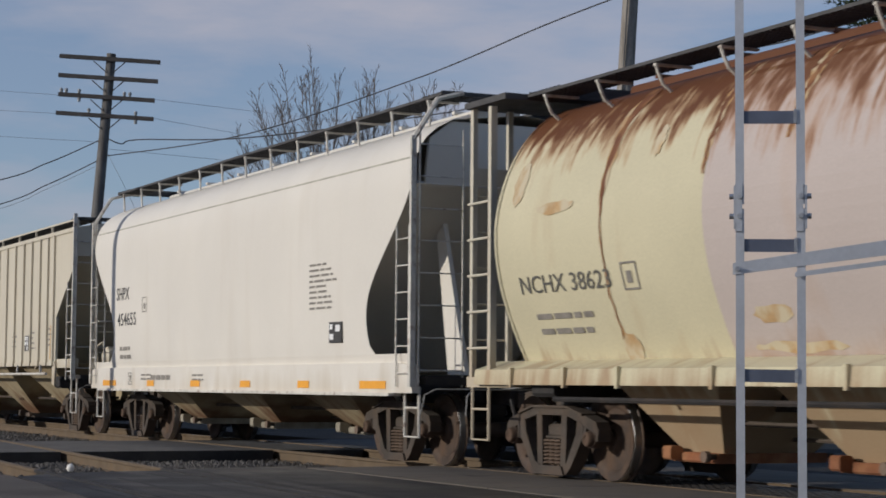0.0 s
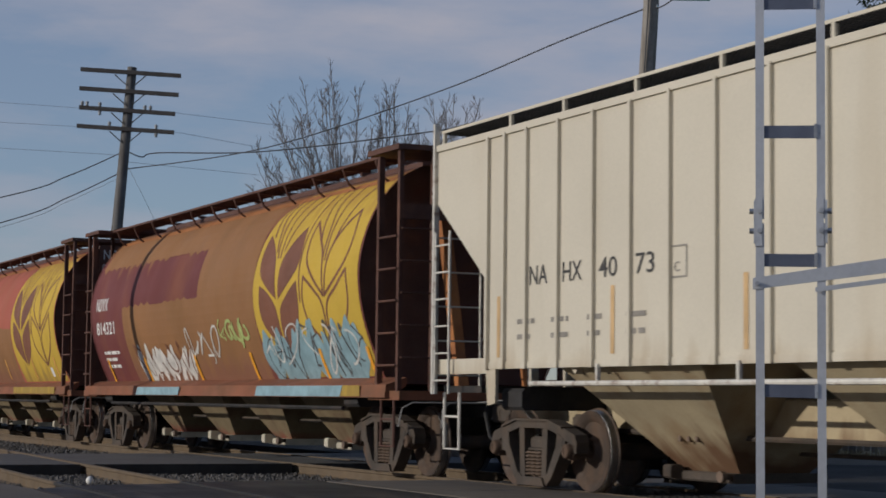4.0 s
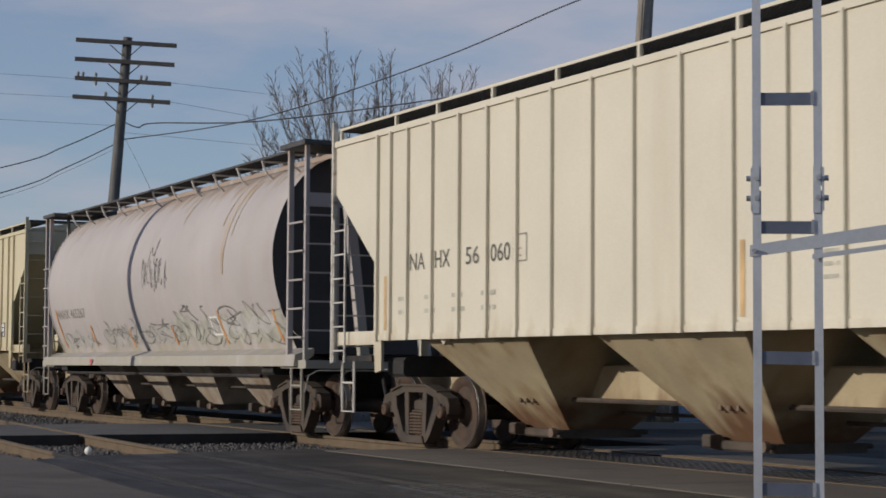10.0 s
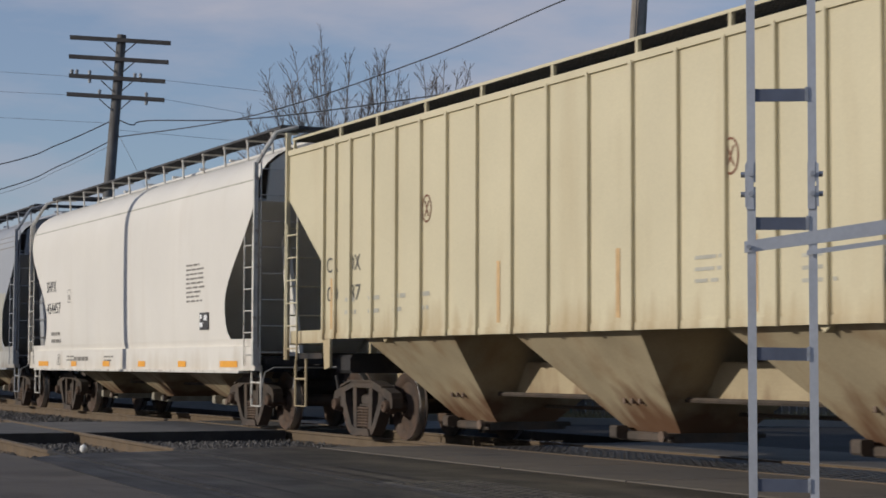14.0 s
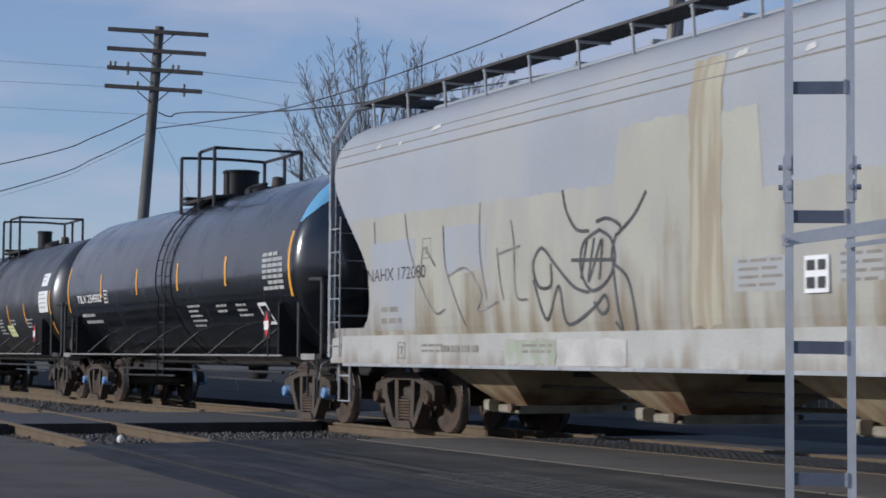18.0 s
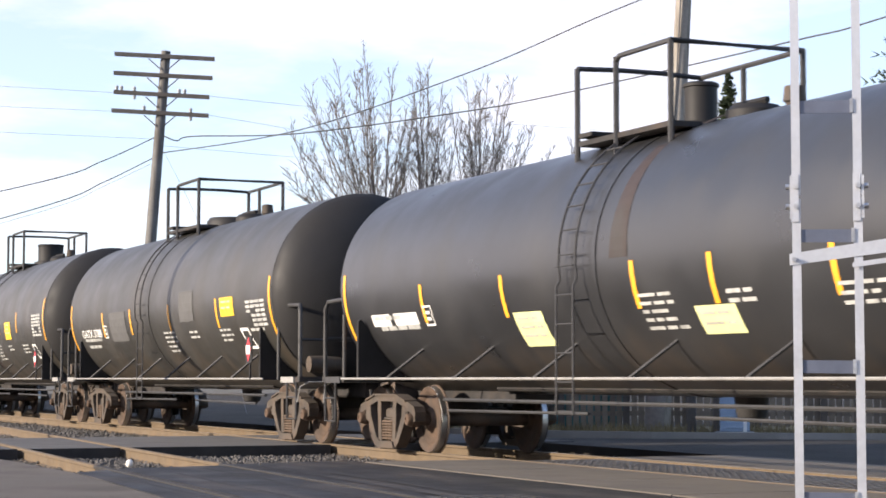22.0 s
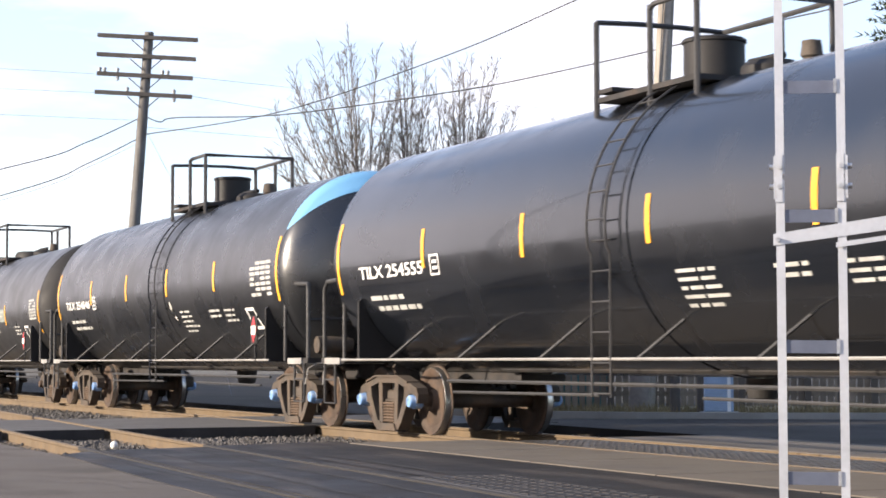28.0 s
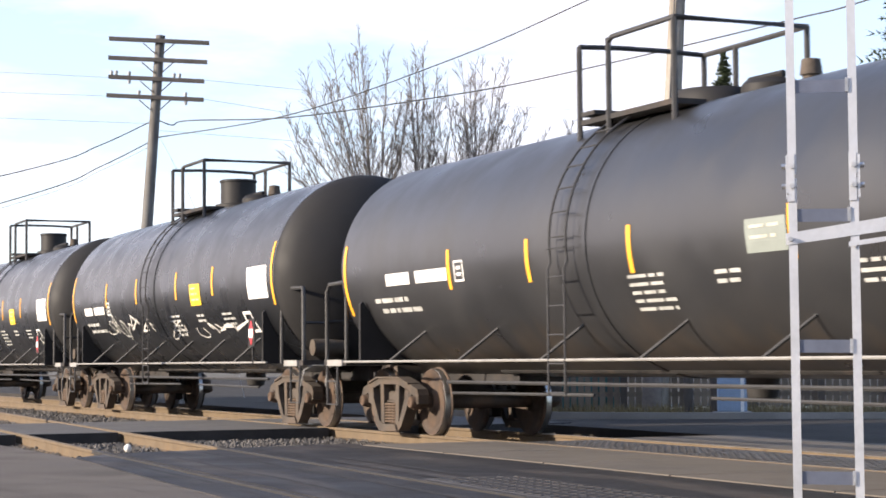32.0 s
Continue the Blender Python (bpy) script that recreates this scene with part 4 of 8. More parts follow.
def cut_car(x, half, paint, label, marks, rnd, skirt=None, seam2=True, taped=True, iron=None):
    """A covered hopper with smooth sides that turn in to the roof, ends cut out in a curve, and a deep side sill."""
    car = new_car("covered_hopper_car", label, x, "hopper car")
    surf = smooth_table([(1.2, 1.5), (1.5, 1.55), (3.4, 1.57), (3.8, 1.53), (4.1, 1.38), (4.3, 1.1), (4.42, 0.7), (4.46, 0.0)])
    L, iron = half, iron or M["grab"]
    zs = [1.41 + (4.46 - 1.41) * i / 26 for i in range(27)]
    cut = smooth_table([(1.41, 1.2), (1.5, 1.34), (1.8, 1.46), (2.1, 1.43), (2.4, 1.21), (2.7, 0.88), (3.0, 0.53), (3.4, 0.14), (3.7, 0.05), (4.46, 0.05)])
    s = Shape()
    for k in (-1, 1):
        s.sheet([[(-L + cut(z), k * surf(z), z), (L - cut(z), k * surf(z), z)] for z in zs])
        # the ledge below the cut-outs runs on to the car's ends
        s.sheet([[(-L + 0.02, k * surf(z), z), (L - 0.02, k * surf(z), z)] for z in (1.2, 1.3, 1.41)])
    part("body_shell", s, paint, car, smooth=40)
    for k in (-1, 1):
        # end bulkhead high up and slope sheet under it, seen through the cut-out
        part("end_sheet", Shape().plate([(y, z) for y, z in ((-1.36, 3.5), (1.36, 3.5), (1.3, 4.1), (1.0, 4.33), (-1.0, 4.33), (-1.3, 4.1))], 0, 0.05), paint, car, smooth=0).matrix_basis = pose(k * (L - 0.12), 0, 0, 0, 0, 90)
        part("slope_sheet", Shape().prism([(k * (L - 0.1), -1.48, 3.52), (k * (L - 3.3), -1.48, 1.2), (k * (L - 3.36), -1.48, 1.26), (k * (L - 0.16), -1.48, 3.56)], (0, 2.96, 0)), paint, car, "sloping end sheet", smooth=0)
        for y in (-0.8, 0.8):
            part("end_brace", Shape().plate([(k * (L - 0.95), 3.3), (k * (L - 0.8), 3.4), (k * (L - 0.02), 1.15), (k * (L - 0.52), 1.15)], y - 0.03, y + 0.03), paint, car, smooth=0)
        part("end_platform", Shape().box(*sorted((k * (L - 0.8), k * (L + 0.05))), -1.4, 1.4, 1.02, 1.12), M["black"], car)
        add_ladder(car, k * (L - 0.42), k * (L - 0.04), -1.6, 1.0, 3.0, 6, iron, 0.01, 0.012)
        part("corner_post", Shape().box(k * L - 0.026, k * L + 0.026, -1.61, -1.54, 1.0, 4.1).tube([(k * L, -1.58, 4.05), (k * L, -1.25, 4.58), (k * L, -0.9, 4.68)], 0.035, 6), iron, car)
        add_ladder(car, k * (L + 0.03), k * (L + 0.03), (-1.5, -0.9), 1.0, 4.2, 8, iron, 0.01, 0.012)
        add_step(car, k * (L - 0.25), iron, z1=1.0, z0=0.38)
        add_step(car, k * (L - 0.25), iron, y=1.45, z1=1.0, z0=0.38)
        part("side_sill", Shape().plate([(-L, 0.92), (L, 0.92), (L, 1.26), (L - 0.5, 1.3), (-L + 0.5, 1.3), (-L, 1.26)], *sorted((k * 1.57, k * 1.47))), skirt or paint, car, smooth=0)
        part("sill_flange", Shape().box(-L + 0.6, L - 0.6, *sorted((k * 1.44, k * 1.62)), 0.88, 0.92), iron, car)
        # the single seam is coloured grey for the shadow line of its lap joint
        for z, w in ((3.72, 0.014), (3.86, 0.01), (3.98, 0.01)) if seam2 else ((3.86, 0.018),):
            part("seam", Shape().box(-L + 0.15, L - 0.15, *sorted((k * (surf(z) - 0.01), k * (surf(z) + 0.006))), z - w, z + w * 0.3), M["letter_grey"] if seam2 else M["letter_seam_shade"], car)
    part("brake_wheel", Shape().lathe([(-0.02, 0.0), (-0.02, 0.03), (0.0, 0.28), (0.02, 0.28), (0.02, 0.0)], "x", 20, (L + 0.1, 0.5, 2.6)), iron, car)
    posts = [-L + 0.5 + (2 * L - 1.0) * i / 12 for i in range(13)]
    add_walkway(car, L - 0.1, 4.68, 0.72, M["grate"], posts, 4.3, iron, 1.12)
    add_hatches(car, L, 4.52, paint)
    add_underframe(car, L, L - 1.55)
    add_bays(car, [(c - 1.05, c + 1.0) for c in (-0.49 * L, 0.0, 0.49 * L)], 0.98, M["hopper_dirt"], M["gate"], y1=1.3, y0=0.6, z0=0.42, narrow=0.36)
    add_truck(car, -L + 1.55)
    add_truck(car, L - 1.55)
    for txt, tx_, tz, h, w_ in marks:
        lay("lettering", Flat().fit(txt, tx_, tx_ + w_, tz, tz + h), surf, M["letter_black"], car, "black reporting mark")
    f = Flat().lines(-L + 1.87, 1.68, 0.85, 2, 0.07, 0.08, rnd)
    if taped:
        f.lines(L - 3.45, 2.68, 1.0, 9, 0.03, 0.045, rnd)
    else:
        f.lines(L - 5.2, 1.94, 0.85, 4, 0.03, 0.045, rnd).lines(L - 3.6, 1.94, 0.7, 4, 0.03, 0.045, rnd)
    f.stroke([(-L + 3.3, 2.28), (-L + 3.56, 2.28), (-L + 3.56, 2.53), (-L + 3.3, 2.53), (-L + 3.3, 2.28)], 0.015).rect(-L + 3.38, -L + 3.48, 2.33, 2.43)
    lay("small_lettering", f, surf, M["letter_grey"], car)
    if taped:
        n = part("notice_plate", Shape().box(L - 2.7, L - 2.25, -1.575, -1.562, 1.58, 1.86), M["letter_black"], car, "black notice plate with white marks")
        lay("notice_marks", Flat().rect(L - 2.66, L - 2.52, 1.62, 1.7).rect(L - 2.46, L - 2.3, 1.73, 1.82).rect(L - 2.66, L - 2.56, 1.76, 1.83), lambda z: 1.578, M["panel_white"], n, cut=0)
    sill = lambda z: 1.572
    for a, b in ((-6.56, -5.68), (-3.72, -3.31), (-1.29, -0.81), (1.13, 1.58), (3.54, 3.98), (5.77, 6.62)) if taped else ():
        lay("reflector", Flat().rect(a, b, 0.97, 1.07), sill, M["stripe"], car, "yellow reflector strip", cut=0)
    lay("sill_stencil", Flat().stroke([(-L + 2.52, 1.0), (-L + 2.74, 1.0), (-L + 2.74, 1.2), (-L + 2.52, 1.2), (-L + 2.52, 1.0)], 0.016).rect(-L + 2.58, -L + 2.68, 1.13, 1.16).rect(-L + 2.615, -L + 2.645, 1.04, 1.13), sill, M["letter_grey"], car, cut=0)
    lay("sill_lettering", Flat().lines(-L + 3.9, 1.16, 1.1, 1, 0.08, 0.1).lines(-L + 3.3, 1.18, 0.8, 2, 0.03, 0.04, rnd).lines(-L + 6.2, 1.17, 0.8, 2, 0.03, 0.04, rnd), sill, M["letter_grey"], car, cut=0)
    return car, surf


BARREL = [(1.22, 1.16), (1.6, 1.34), (2.1, 1.52), (2.6, 1.6), (3.0, 1.57), (3.5, 1.4), (3.9, 1.12), (4.15, 0.78), (4.27, 0.3), (4.28, 0.0)]


def barrel_car(x, half, paint, frame_paint, label, rnd, sill_paint=None, walk_paint=None, belts=(), bay="hopper_dirt", ahead=0.3):
    """A covered hopper with a barrel-shaped body between end frames of posts, braces and ladders."""
    car = new_car("covered_hopper_car", label, x - ahead, "hopper car")
    SHIFT[car.name] = ahead
    surf = smooth_table(BARREL)
    L, B = half, half - 1.02
    zs = [1.22 + (4.28 - 1.22) * i / 30 for i in range(31)]
    xs = [-B + 2 * B * i / 12 for i in range(13)]
    s = Shape()
    for k in (-1, 1):
        s.sheet([[(q, k * surf(z), z) for q in xs] for z in zs])
    part("body_shell", s, paint, car, smooth=40)
    for k in (-1, 1):
        ring = [(y, z) for z in zs for y in (-surf(z),)] + [(surf(z), z) for z in reversed(zs)]
        # on the pale cars the bulkhead's dark colour stands in for shade
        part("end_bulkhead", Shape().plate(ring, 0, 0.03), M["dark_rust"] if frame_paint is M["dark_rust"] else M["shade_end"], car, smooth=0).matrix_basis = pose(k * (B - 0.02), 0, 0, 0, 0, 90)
        part("end_ring", Shape().sheet([[(k * (B - 0.02), kk * (surf(z) + 0.012), z), (k * (B + 0.03), kk * (surf(z) + 0.012), z)] for kk in (-1, 1) for z in (zs if kk < 0 else zs[::-1])]), paint, car)
        for y in (-0.5, 0.5):
            part("diagonal_brace", Shape().prism([(k * (L - 0.16), y - 0.07, 1.15), (k * (L - 0.02), y - 0.07, 1.15), (k * (B + 0.2), y - 0.07, 4.05), (k * (B + 0.06), y - 0.07, 4.05)], (0, 0.14, 0)), M["orange_rust"] if frame_paint in (M["dark_rust"],) else frame_paint, car, smooth=0)
        for y in (-1.42, -0.95, 0.95, 1.42):
            part("end_post", Shape().box(k * (L - 0.08) - 0.035, k * (L - 0.08) + 0.035, y - 0.03, y + 0.03, 1.1, 4.28), frame_paint, car)
        part("side_post", Shape().box(k * (B + 0.38) - 0.035, k * (B + 0.38) + 0.035, -1.5, -1.42, 1.15, 4.22), frame_paint, car)
        part("side_post", Shape().box(k * (B + 0.38) - 0.035, k * (B + 0.38) + 0.035, 1.42, 1.5, 1.15, 4.22), frame_paint, car)
        part("end_cross_board", Shape().box(*sorted((k * B, k * (L + 0.02))), -1.5, 1.5, 4.26, 4.33), walk_paint or M["grate"], car)
        part("end_cross_beam", Shape().box(k * (L - 0.08) - 0.04, k * (L - 0.08) + 0.04, -1.45, 1.45, 3.36, 3.56), frame_paint, car)
        for i in range(5):
            z = 1.45 + i * 0.42
            part("grab_rung", Shape().tube([(k * (B + 0.38), -1.5, z), (k * (L - 0.06), -1.48, z)], 0.016, 6), frame_paint, car)
            part("grab_rung", Shape().tube([(k * (L - 0.03), -1.42, z + 0.1), (k * (L - 0.03), -0.95, z + 0.1)], 0.016, 6), frame_paint, car)
        part("end_platform", Shape().box(*sorted((k * B, k * (L + 0.02))), -1.45, 1.45, 1.0, 1.12), sill_paint or frame_paint, car)
        add_step(car, k * (L - 0.35), frame_paint, z1=1.0, z0=0.4)
        add_step(car, k * (L - 0.35), frame_paint, y=1.45, z1=1.0, z0=0.4)
        part("side_sill", Shape().prism([(-L + 0.3, k * 1.2, 1.3), (-L + 0.3, k * 1.5, 1.2), (-L + 0.3, k * 1.52, 1.03), (-L + 0.3, k * 1.42, 1.03), (-L + 0.3, k * 1.2, 1.2)], (2 * L - 0.6, 0, 0)), sill_paint or paint, car, smooth=0)
        part("sill_rail", Shape().tube([(-B + 1.0, k * 1.4, 0.88), (B - 1.0, k * 1.4, 0.88)], 0.03, 6), M["black"], car)
    for b in belts:
        part("weld_belt", Shape().sheet([[(b - 0.03, -surf(z) - 0.012, z), (b + 0.03, -surf(z) - 0.012, z)] for z in zs]), paint, car)
    part("brake_wheel", Shape().lathe([(-0.02, 0.0), (-0.02, 0.03), (0.0, 0.27), (0.02, 0.27), (0.02, 0.0)], "x", 20, (L - 0.02, 0.45, 2.4)), frame_paint, car)
    reservoirs(car, -L + 0.6, frame_paint)
    posts = [-B + 0.4 + (2 * B - 0.8) * i / 11 for i in range(12)]
    add_walkway(car, B, 4.32, 0.78, walk_paint or M["grate"], posts, 4.0, M["grab"] if paint in (M["rust_cream"], M["grey"]) else walk_paint, 1.02)
    add_hatches(car, B, 4.28, walk_paint or paint)
    add_underframe(car, L, L - 1.75)
    add_bays(car, [(c - 1.1, c + 1.05) for c in (-4.2, -1.4, 1.4, 4.2)], 1.2, M[bay], M[{"bay_olive": "gate_cream", "rust_cream": "rust", "bay_grey": "truck"}.get(bay, "gate")], y1=1.12, y0=0.55, z0=0.36, narrow=0.36)
    add_truck(car, -L + 1.35)
    add_truck(car, L - 1.35)
    return car, surf


def tank_car(x, half, paint, label, rnd, stripes, ladder, mark=None, plates=(), blue=False, caps="wheel", head=None, z0=2.42, tilted=True, placard=True, sz=2.43, R=1.6, back=0.0, dome_r=0.34):
    """A tank car: a long drum with domed heads, saddles, stub sills, handrails, a ladder, and a railed platform round the manway."""
    car = new_car("tank_car", label, x, "tank car")
    surf = lambda z: math.sqrt(max(0.02, R * R - (z - z0) ** 2))
    H = half + 0.12
    E = half + 0.95
    prof = [(-H, R), (-H * 0.5, R), (0, R), (H * 0.5, R), (H, R)]
    part("tank_shell", Shape().lathe(prof, "x", 72, (0, 0, z0)), paint, car, smooth=40)
    for k in (-1, 1):
        dome = [(k * H, R - 0.004), (k * (H + 0.05), R - 0.012), (k * (H + 0.16), R - 0.07), (k * (H + 0.32), R - 0.24), (k * (H + 0.46), R - 0.5), (k * (H + 0.58), R - 0.85), (k * (H + 0.64), R - 1.2), (k * (H + 0.7), 0.05)]
        part("tank_head", Shape().lathe(dome, "x", 72, (0, 0, z0)), head or paint, car, "domed tank head", smooth=60)
    if blue:
        # a crescent of blue along the upper rim of the leading head
        s = Shape()
        at_x = table([(R - r_, a_) for a_, r_ in dome])      # how far forward the dome stands, by its distance from the rim
        rows, lim = [], radians(67)
        for i in range(9):
            row = []
            for j in range(41):
                q = lim * (j / 20 - 1)
                d = 0.32 * (1 - (q / lim) ** 2) * i / 8
                row.append((at_x(d) + 0.008, (R - d + 0.003) * math.sin(q), z0 + (R - d + 0.003) * math.cos(q)))
            rows.append(row)
        part("blue_crown", s.sheet(rows), M["blue_head"], car, "sky-blue painted crescent on the head", smooth=60)
    for k in (-1, 1):
        sx = k * (half - 1.05)
        for y in (-1, 1):
            # the saddle's web stands across the car, from the tank's underside out to the sill
            ring = [(y * 0.55, 1.0), (y * 1.54, 1.0), (y * 1.54, 1.82), (y * 1.50, 1.86)] + [(y * R * math.sin(q), z0 - R * math.cos(q) + 0.01) for q in (1.15, 1.0, 0.85, 0.7, 0.55, 0.42)]
            part("saddle", Shape().prism([(k * (half - 0.62) - 0.03, p, q) for p, q in ring], (0.06, 0, 0)), M["head_black"], car, "black saddle web under the tank", smooth=0)
        part("stub_sill", Shape().box(*sorted((k * (half - 3.2), k * E)), -0.32, 0.32, 0.72, 1.05, 0.03), M["black"], car)
        part("end_platform", Shape().box(*sorted((k * (half + 0.15), k * (E + 0.1))), -1.45, 1.45, 0.97, 1.05), M["black"], car)
        part("platform_edge", Shape().box(*sorted((k * (half + 0.25), k * (E - 0.1))), -1.48, -1.44, 0.96, 1.05), M["rail_grey"] if tilted else M["grab_dark"], car, "pale platform edge")
        add_coupler(car, k * E, k)
        # bent end handrail
        part("end_handrail", Shape().tube([(k * (E + 0.05), -1.42, 1.0), (k * (E + 0.05), -1.42, 2.05), (k * (E - 0.02), -1.4, 2.16), (k * (half + 0.2), -1.38, 2.18)], 0.032, 8), M["grab_dark"], car, "black bent end handrail")
        part("end_handrail", Shape().tube([(k * (E + 0.05), 1.42, 1.0), (k * (E + 0.05), 1.42, 2.05), (k * (E - 0.02), 1.4, 2.16)], 0.032, 8), M["grab_dark"], car)
        part("corner_stanchion", Shape().tube([(k * (half + 0.1), -1.46, 1.0), (k * (half + 0.1), -1.46, 1.95)], 0.03, 8), M["grab_dark"], car)
        part("end_crossrail", Shape().tube([(k * (E + 0.05), -1.42, 1.62), (k * (E + 0.05), 1.42, 1.62)], 0.025, 6), M["grab_dark"], car)
        add_step(car, k * (E - 0.25), M["grab_dark"], z1=0.97, z0=0.4)
        add_step(car, k * (E - 0.25), M["grab_dark"], y=1.45, z1=0.97, z0=0.4)
    part("side_handrail", Shape().tube([(-half + 0.2, -1.62, 1.02), (half - 0.2, -1.62, 1.02)], 0.017, 6), M["rail_grey"], car, "long pale side handrail")
    part("side_handrail", Shape().tube([(-half + 0.2, 1.62, 1.02), (half - 0.2, 1.62, 1.02)], 0.017, 6), M["rail_grey"], car)
    for i in range(6):
        bx = -half + 1.9 + (2 * half - 3.8) * i / 5
        part("rail_bracket", Shape().tube([(bx, -1.62, 1.02), (bx + 0.28, -surf(1.42) + 0.02, 1.42)], 0.022, 6), M["grab_dark"], car)
    part("brake_rigging", Shape().tube([(-half + 2.2, -0.9, 0.74), (half - 2.2, -0.9, 0.74)], 0.025, 6).tube([(-half + 2.6, -1.0, 0.6), (-half + 6.5, -1.0, 0.62)], 0.02, 6).tube([(half - 6.0, -1.0, 0.62), (half - 2.4, -1.0, 0.6)], 0.02, 6), M["grab_dark"], car)
    part("reinforcing_sill", Shape().box(-half + 3.0, half - 3.0, -0.5, 0.5, 0.86, 1.02, 0.03), M["black"], car)
    part("bottom_outlet", Shape().lathe([(0.56, 0.08), (0.6, 0.16), (0.68, 0.18), (0.9, 0.2)], "z", 16, (0.6, 0.2, 0)), M["black"], car)
    part("brake_valve", Shape().box(half - 1.05, half - 0.6, -0.7, -0.25, 1.06, 1.42, 0.04), M["truck"], car)
    part("air_reservoir", Shape().lathe([(-0.3, 0.0), (-0.28, 0.13), (0.28, 0.13), (0.3, 0.0)], "y", 12, (half + 0.45, -0.8, 1.25)), M["truck"], car)
    # ladder that follows the drum
    for a in (0.0, 0.4):
        pts = [(ladder + a, -(R + 0.09) * math.cos(radians(q)), z0 + (R + 0.09) * math.sin(radians(q))) for q in range(-8, 76, 6)]
        pts = [(ladder + a, -1.63, 0.62)] + [(ladder + a, -1.63, z0 - 0.3)] + pts
        part("ladder_stile", Shape().tube(pts, 0.014, 6), M["grab_dark"], car)
    for i in range(6):
        z = 0.66 + i * 0.32
        part("ladder_rung", Shape().tube([(ladder, -1.63, z), (ladder + 0.4, -1.63, z)], 0.01, 6), M["grab_dark"], car)
    for i in range(8):
        q = radians(2 + i * 10)
        p = (-(R + 0.09) * math.cos(q), z0 + (R + 0.09) * math.sin(q))
        part("ladder_rung", Shape().tube([(ladder, *p), (ladder + 0.4, *p)], 0.01, 6), M["grab_dark"], car)
    part("shell_band", Shape().lathe([(ladder + 0.62, R), (ladder + 0.62, R + 0.012), (ladder + 0.7, R + 0.012), (ladder + 0.7, R)], "x", 64, (0, 0, z0)), paint, car)
    # platform, railing and dome gear
    p0, p1 = ladder - 0.65 - back, ladder + 1.5 - back
    zt = z0 + R
    part("top_platform", Shape().box(p0, p1, -0.85, -0.45, zt - 0.1, zt - 0.04).box(p0, p1, 0.45, 0.85, zt - 0.1, zt - 0.04).box(p0, p0 + 0.35, -0.85, 0.85, zt + 0.0, zt + 0.05), M["black"], car)
    g = p0 + 0.7 + back * 0.8
    for a, b in ((p0, -0.85), (p0, 0.85), (p1, -0.85), (p1, 0.85), (g, -0.85), (g, 0.85)):
        part("railing_post", Shape().tube([(a, b, zt - 0.35), (a, b, zt + 0.83)], 0.034, 6), M["grab_dark"], car)
    part("railing", Shape().tube([(p0, -0.85, zt + 0.83), (p0, -0.3, zt + 0.85), (p0, 0.3, zt + 0.85), (p0, 0.85, zt + 0.83)], 0.032, 6), M["grab_dark"], car, "black tubular platform railing")
    part("railing", Shape().tube([(g, -0.85, zt + 0.3), (g, -0.85, zt + 0.77), (g + 0.08, -0.85, zt + 0.83), (p1, -0.85, zt + 0.83), (p1, 0.85, zt + 0.83), (p0, 0.85, zt + 0.83)], 0.032, 6), M["grab_dark"], car, "black tubular platform railing")
    hx = ladder + 0.95 - back * 1.75
    part("dome_housing", Shape().lathe([(zt - 0.12, 0.44), (zt + 0.04, 0.44), (zt + 0.06, dome_r), (zt + 0.46, dome_r), (zt + 0.47, dome_r + 0.02), (zt + 0.5, dome_r + 0.02), (zt + 0.52, dome_r - 0.01), (zt + 0.52, 0.0)] if caps != "flat" else [(zt - 0.1, 0.5), (zt + 0.06, 0.5), (zt + 0.14, 0.44), (zt + 0.16, 0.0)], "z", 28, (hx, 0, 0)), M["head_black"], car, "round black dome housing", smooth=40)
    part("manway_cover", Shape().lathe([(zt - 0.1, 0.32), (zt + 0.08, 0.32), (zt + 0.14, 0.26), (zt + 0.15, 0.0)], "z", 20, (hx + 0.95, 0.1, 0)).tube([(hx + 0.7, 0, zt + 0.16), (hx + 1.2, 0.1, zt + 0.18)], 0.04, 6), M["head_black"], car)
    part("safety_valve", Shape().lathe([(zt - 0.1, 0.09), (zt + 0.1, 0.09), (zt + 0.12, 0.12), (zt + 0.28, 0.1), (zt + 0.3, 0.0)], "z", 12, (hx + 1.55, 0.2, 0)), M["truck"], car)
    cap = "cap_blue" if caps == "blue" else "wheel"
    add_truck(car, -half + 0.57, cap)
    add_truck(car, half - 0.57, cap)
    # paint work
    for i, sx in enumerate(stripes):
        end = i in (0, len(stripes) - 1)
        lay("stripe", Flat().rect(sx - 0.045, sx + 0.045, sz - (0.5 if end else 0.25), sz + (0.5 if end else 0.25)), surf, M["stripe"], car, "yellow reflector stripe")
    if mark:
        txt, mx, mz, mh = mark
        fl = Flat().fit(txt, mx, mh, mz, mz + 0.17) if txt else Flat().rect(mx, mx + (mh - mx) * 0.4, mz, mz + 0.16).rect(mx + (mh - mx) * 0.5, mh, mz, mz + 0.16)
        lay("lettering", fl, surf, M["letter_white"], car, "white reporting mark" if txt else "white mark too worn to read")
        lay("stencil", Flat().stroke([(mh + 0.25, mz - 0.02), (mh + 0.5, mz - 0.02), (mh + 0.5, mz + 0.22), (mh + 0.25, mz + 0.22), (mh + 0.25, mz - 0.02)], 0.025).rect(mh + 0.31, mh + 0.44, mz + 0.04, mz + 0.08).rect(mh + 0.31, mh + 0.44, mz + 0.12, mz + 0.16), surf, M["letter_white"], car)
    f = Flat().lines(-half + 1.0, 1.88, 1.5, 1, 0.06, 0.08, rnd).lines(-half + 1.15, 1.74, 1.5, 1, 0.06, 0.08, rnd)
